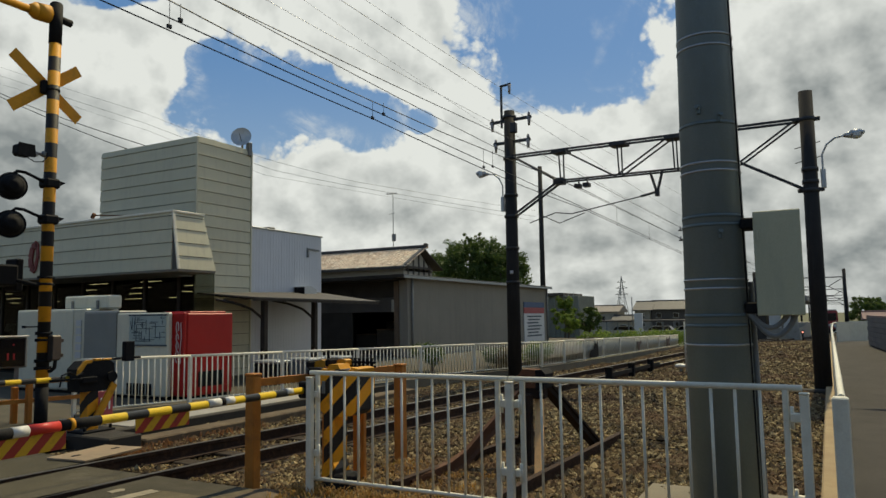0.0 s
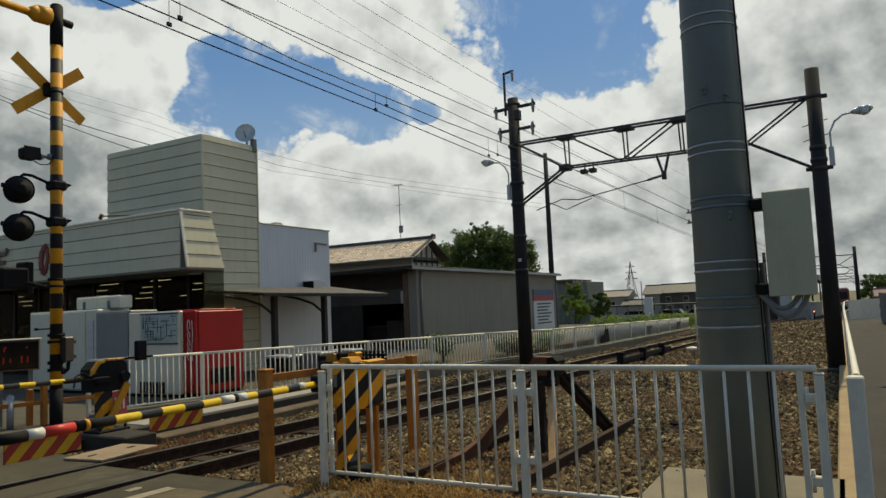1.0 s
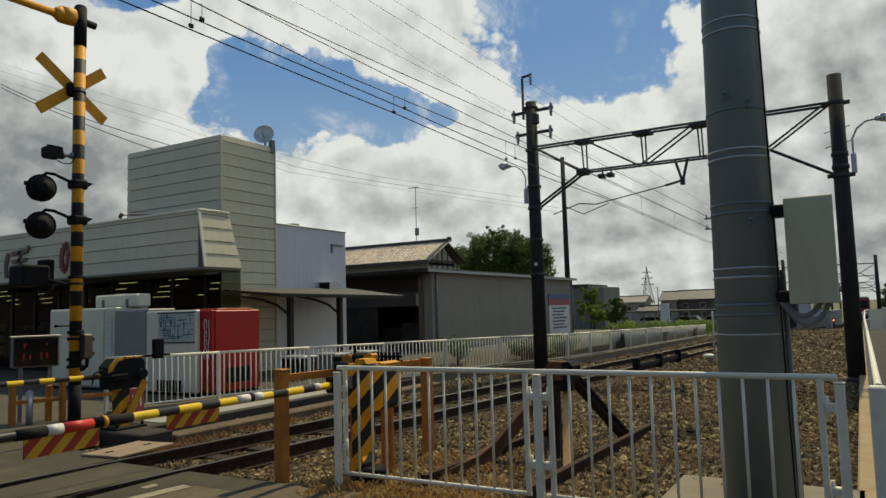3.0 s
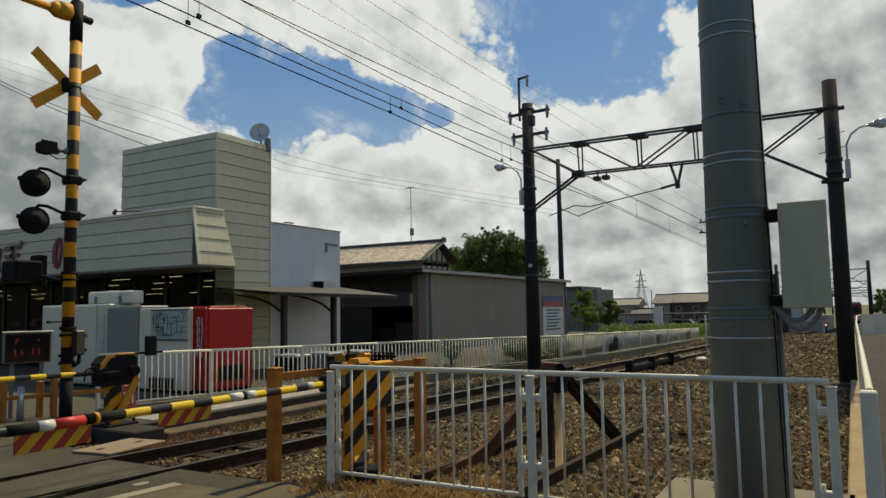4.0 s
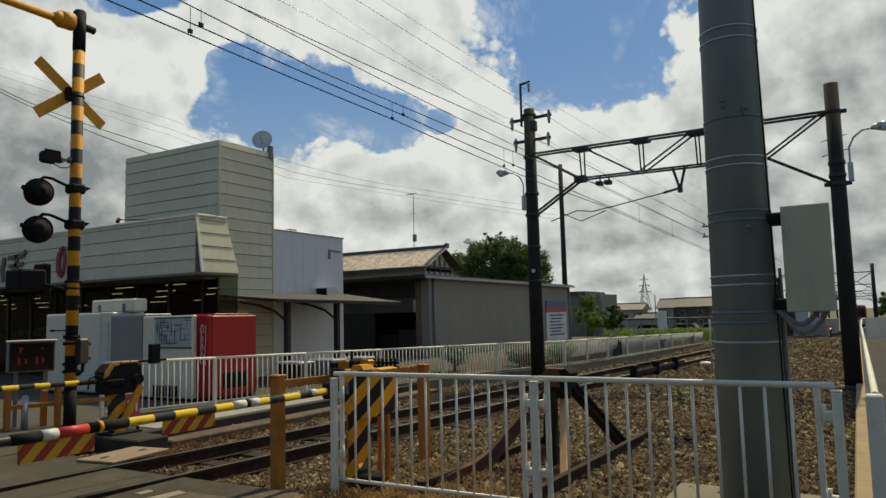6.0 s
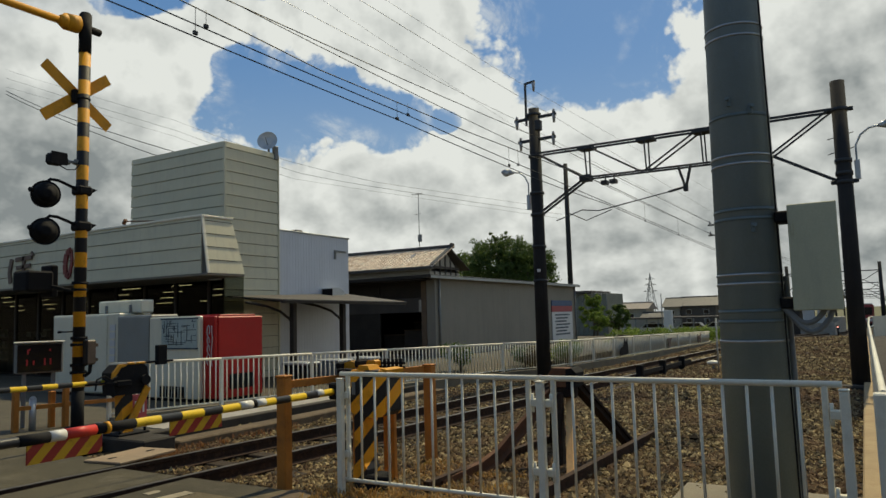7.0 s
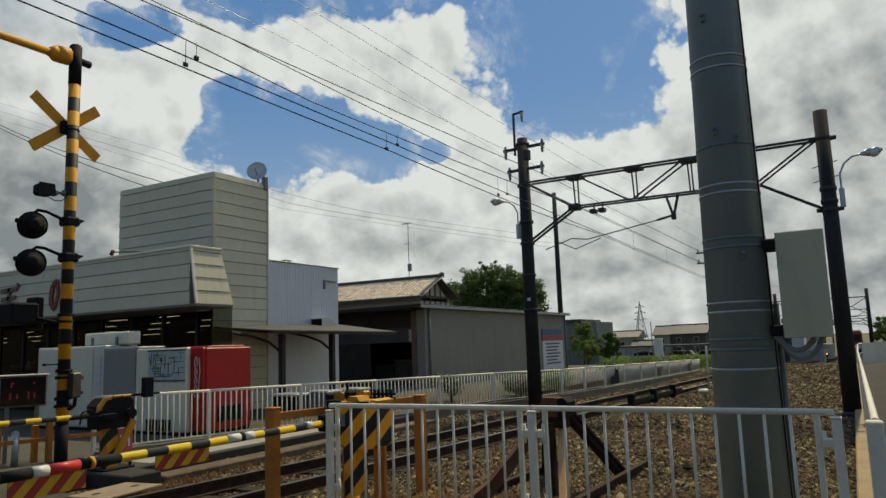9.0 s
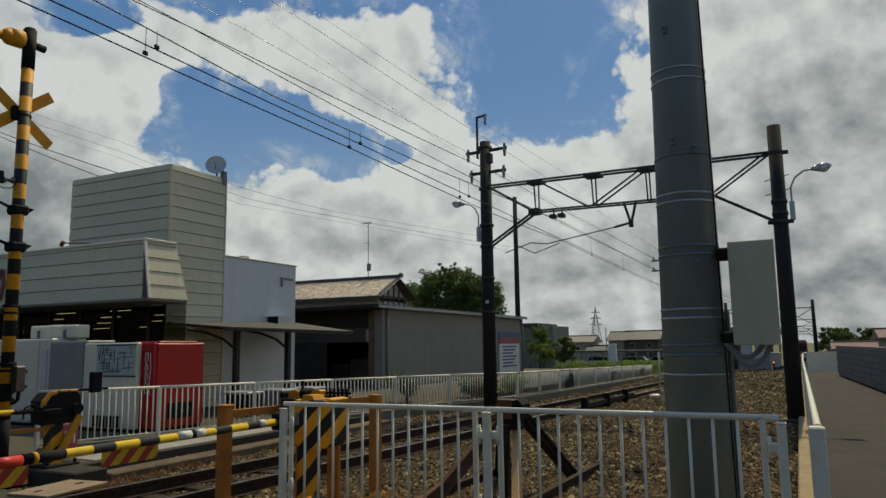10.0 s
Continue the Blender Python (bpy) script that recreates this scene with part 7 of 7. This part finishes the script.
part("low_fence", Mesh().box(-25, -11.2, 79.8, 79.85, -0.4, -0.3).box(-25, -11.2, 79.8, 79.85, -0.9, -0.8), FENCE_GREY, t)
for k, (x, y) in enumerate(((-20.6, 83), (-13.4, 83), (-16.8, 84))):
    t = thing("parked_car", (x, y, fall(y) - 0.3), "white parked car under the station shelter", "car", "cars at the station")
    z = fall(y) - 0.3
    part("body", Mesh().prism([(x - 1.9, z + 0.35), (x + 1.9, z + 0.35), (x + 1.9, z + 0.85), (x + 1.2, z + 0.95), (x + 0.7, z + 1.45), (x - 1.2, z + 1.45), (x - 1.8, z + 0.95)], y - 0.8, y + 0.8, 1), CAR_WHITE, t)
    part("window", Mesh().prism([(x - 1.55, z + 0.98), (x + 1.05, z + 0.98), (x + 0.65, z + 1.38), (x - 1.15, z + 1.38)], y - 0.815, y + 0.815, 1), LENS_BLACK, t)
    for wx in (x - 1.15, x + 1.2):
        w = part("wheel", Mesh().tube((wx, y - 0.82, z + 0.3), (wx, y - 0.6, z + 0.3), 0.3, n=14), DULL_BLACK, t)
        part("hub", Mesh().tube((wx, y - 0.83, z + 0.3), (wx, y - 0.8, z + 0.3), 0.16, n=12), LAMP_GREY, w)
t = thing("white_column", (-17.8, 76, -0.9), "tall white concrete column near the station", "column")
part("shaft", Mesh().box(-18.2, -17.35, 76, 76.5, -1.5, 1.55, 0.03), SIGN_WHITE, t)
part("rod", Mesh().tube((-18.4, 76.2, -1.3), (-18.4, 76.2, 3.3), 0.05), CONDUIT, t)

pyl = thing("power_pylon", (-74, 290, -2), "distant steel lattice power pylon", "pylon")
for sx in (-1, 1):
    for sy in (-1, 1):
        part("leg", Mesh().tube((-74 + sx * 2.6, 290 + sy * 2.6, -2.4), (-74 + sx * 0.5, 290 + sy * 0.5, 12), 0.14, n=5).tube((-74 + sx * 0.5, 290 + sy * 0.5, 12), (-74, 290, 17), 0.12, n=5), CONDUIT, pyl)
for z in np.arange(-1, 12, 1.9):
    w0, w1 = 2.6 - 2.1 * (z + 2.4) / 14.4, 2.6 - 2.1 * (z + 4.3) / 14.4
    part("lattice", Mesh().tube((-74 - w0, 287.4, z), (-74 + w1, 287.4, z + 1.9), 0.09, n=4).tube((-74 + w0, 287.4, z), (-74 - w1, 287.4, z + 1.9), 0.09, n=4), CONDUIT, pyl)
for z, w in ((9.5, 2.6), (12, 2.3), (14.4, 1.8)):
    part("cross_arm", Mesh().tube((-74 - w, 290, z), (-74 + w, 290, z), 0.13, n=5).tube((-74 - w, 290, z), (-74, 290, z + 0.9), 0.08, n=4).tube((-74 + w, 290, z), (-74, 290, z + 0.9), 0.08, n=4), CONDUIT, pyl)

# ---------------------------------------------------------------- station end: train, shelter, far portals
TXC, TYC = -0.35, 112.0
TZ0 = fall(TYC) + 0.0
train = thing("train", (TXC, TYC, TZ0), "red and grey electric train standing at the station", "train")
part("body", Mesh().box(TXC - 1.4, TXC + 1.4, TYC, TYC + 18, TZ0 + 0.75, TZ0 + 3.3, 0.12), TRAIN_RED, train)
part("roof", Mesh().box(TXC - 1.3, TXC + 1.3, TYC + 0.1, TYC + 18, TZ0 + 3.3, TZ0 + 3.5, 0.09), SIGN_WHITE, train)
part("windscreen", Mesh().box(TXC - 1.2, TXC + 1.2, TYC - 0.03, TYC + 0.05, TZ0 + 1.9, TZ0 + 2.95, 0.03), LENS_BLACK, train)
part("coupler", Mesh().box(TXC - 0.3, TXC + 0.3, TYC - 0.5, TYC, TZ0 + 0.7, TZ0 + 1.0, 0.05), DULL_BLACK, train)
part("skirt", Mesh().box(TXC - 1.35, TXC + 1.35, TYC + 0.1, TYC + 18, TZ0 + 0.15, TZ0 + 0.75, 0.05), DULL_BLACK, train)
part("band", Mesh().box(TXC - 1.41, TXC + 1.41, TYC - 0.01, TYC + 17.9, TZ0 + 1.2, TZ0 + 1.4, 0.01), SIGN_WHITE, train)
for s in (-0.95, 0.95):
    part("headlight", Mesh().tube((TXC + s, TYC - 0.05, TZ0 + 1.1), (TXC + s, TYC + 0.05, TZ0 + 1.1), 0.11, n=12), LAMP_GLASS, train)
st = thing("station_shelter", (-3.2, 62, -0.6), "pale station shelter with white pillars and a flat roof", "station shelter")
part("platform", Mesh().box(-4.3, -2.0, 60, 95, -2.0, 0.28, 0.03), CONCRETE, st)
for x0, x1 in ((-4.1, -3.3), (-3.1, -2.6)):
    part("pillar", Mesh().box(x0, x1, 60.5, 61.2, -1.6, 2.3, 0.03), SIGN_WHITE, st)
part("pillar", Mesh().box(-2.45, -2.1, 60.3, 60.7, -1.6, 2.1, 0.03), PLASTER, st)
part("roof", Mesh().box(-4.6, -1.35, 59, 92, 2.3, 2.7, 0.04), CONDUIT, st)
part("dark_room", Mesh().box(-6.6, -4.4, 62, 75, -1.6, 1.6, 0.04), DARK_WOOD, st)
# a train's red light, set on an added low stem and head
lampst = thing("red_lamp_stand", (-1.75, 58, -0.6), "small low stand with a lit red lamp for a train light", "signal")
part("stem", Mesh().tube((-1.75, 58, -0.7), (-1.75, 58, -0.1), 0.05), DULL_BLACK, lampst)
part("head", Mesh().box(-1.85, -1.65, 57.95, 58.1, -0.12, 0.14, 0.02), DULL_BLACK, lampst)
part("lens", Mesh().tube((-1.75, 57.92, 0.02), (-1.75, 57.96, 0.02), 0.06, n=12), glowing("red_lamp_lens", (1.0, 0.35, 0.25), 1.6), lampst, "lit red lens")


def far_portal(x0, x1, y, z0, top):
    t = thing("far_portal", (x1, y, z0), "distant catenary portal over the station tracks", "catenary portal", "far portals")
    for x in (x0, x1):
        part("pole", Mesh().tube((x, y, z0 - 0.3), (x, y, top), 0.19, 0.15, 12), CAST_CONC, t)
    z = top - 0.75
    part("chord", Mesh().beam((x0, y, z), (x1, y, z), 0.08, 0.09), GANTRY, t)
    n = 4
    part("lower_chord", Mesh().beam((x0 + 1.3, y, z - 0.85), (x1 - 1.3, y, z - 0.85), 0.07, 0.08), GANTRY, t)
    for xa, xb in ((x0, x0 + 1.3), (x1, x1 - 1.3)):
        part("brace", Mesh().beam((xa, y, z), (xb, y, z - 0.85), 0.06, 0.06), GANTRY, t)
        part("knee", Mesh().beam((xa, y, z - 1.6), (xb, y, z - 0.85), 0.06, 0.06), GANTRY, t)
    for k in range(1, n):
        x = x0 + 1.3 + (x1 - x0 - 2.6) * k / n
        part("upright", Mesh().beam((x, y, z), (x, y, z - 0.85), 0.05, 0.05, up=(1, 0, 0)), GANTRY, t)


for y, x1, top in ((75, 1.42, 5.4), (98, 1.85, 4.9), (122, 2.4, 4.6), (150, 3.0, 4.6), (180, 3.7, 4.6)):
    far_portal(x1 - 7.6, x1, y, fall(y) - 0.1, top)
t = thing("lineside_pole", (-5.75, 36.2, 0), "thin dark pole with small arms beside the fence", "utility pole")
part("shaft", Mesh().tube((-5.75, 36.2, -0.2), (-5.75, 36.2, 6.2), 0.11, 0.08, 12), CAST_CONC, t)
for z in (5.6, 5.1):
    part("arm", Mesh().beam((-6.3, 36.2, z), (-5.3, 36.2, z), 0.06, 0.06), GANTRY, t)
    for x in (-6.2, -5.4):
        part("insulator", Mesh().tube((x, 36.2, z), (x, 36.2, z + 0.2), 0.05, 0.03, 8), PORCELAIN, t)
part("hook", Mesh().tube((-5.6, 36.2, 6.2), (-5.6, 36.2, 6.9), 0.03).tube((-5.6, 36.2, 6.9), (-5.35, 36.2, 6.9), 0.03), GANTRY, t)
t = thing("marker_stake", (-3.38, 19.7, 0), "thin white marker stake by the track", "track stake")
part("stake", Mesh().tube((-3.38, 19.7, -0.2), (-3.38, 19.7, 1.3), 0.02), FENCE_GREY, t)
part("tip", Mesh().tube((-3.2, 21.6, 1.55), (-3.2, 21.6, 1.62), 0.03, 0.005), SIGN_WHITE, t)

# ---------------------------------------------------------------- block wall by the path
wallx = lambda y: 2.16 - 0.055 * (y - 24.5)
bw = thing("block_wall", (2.2, 30, 0), "dark grey concrete block wall with pinkish coping", "block wall", kind="structure")
ang = -math.degrees(math.atan(-0.055))
part("core", Mesh().beam((wallx(10) + 0.08, 10, 0.6), (wallx(36.4) + 0.08, 36.4, 0.6), 0.09, 1.26), DARK_CONC, bw)
part("coping", Mesh().beam((wallx(10) + 0.08, 10, 1.28), (wallx(36.5) + 0.08, 36.5, 1.28), 0.24, 0.07), PINK_ROOF, bw)
BLOCK = Mesh().box(-0.075, 0.075, -0.245, 0.245, 0, 0.19, 0.006).data("block", BLOCKWALL)
for r in range(6):
    for y in np.arange(18 + 0.25 * (r % 2), 36.3, 0.5):
        piece("block", BLOCK, bw, (wallx(y) + 0.03, y, 0.05 + 0.2 * r), pose(0, 0, 0, 0, 0, ang))
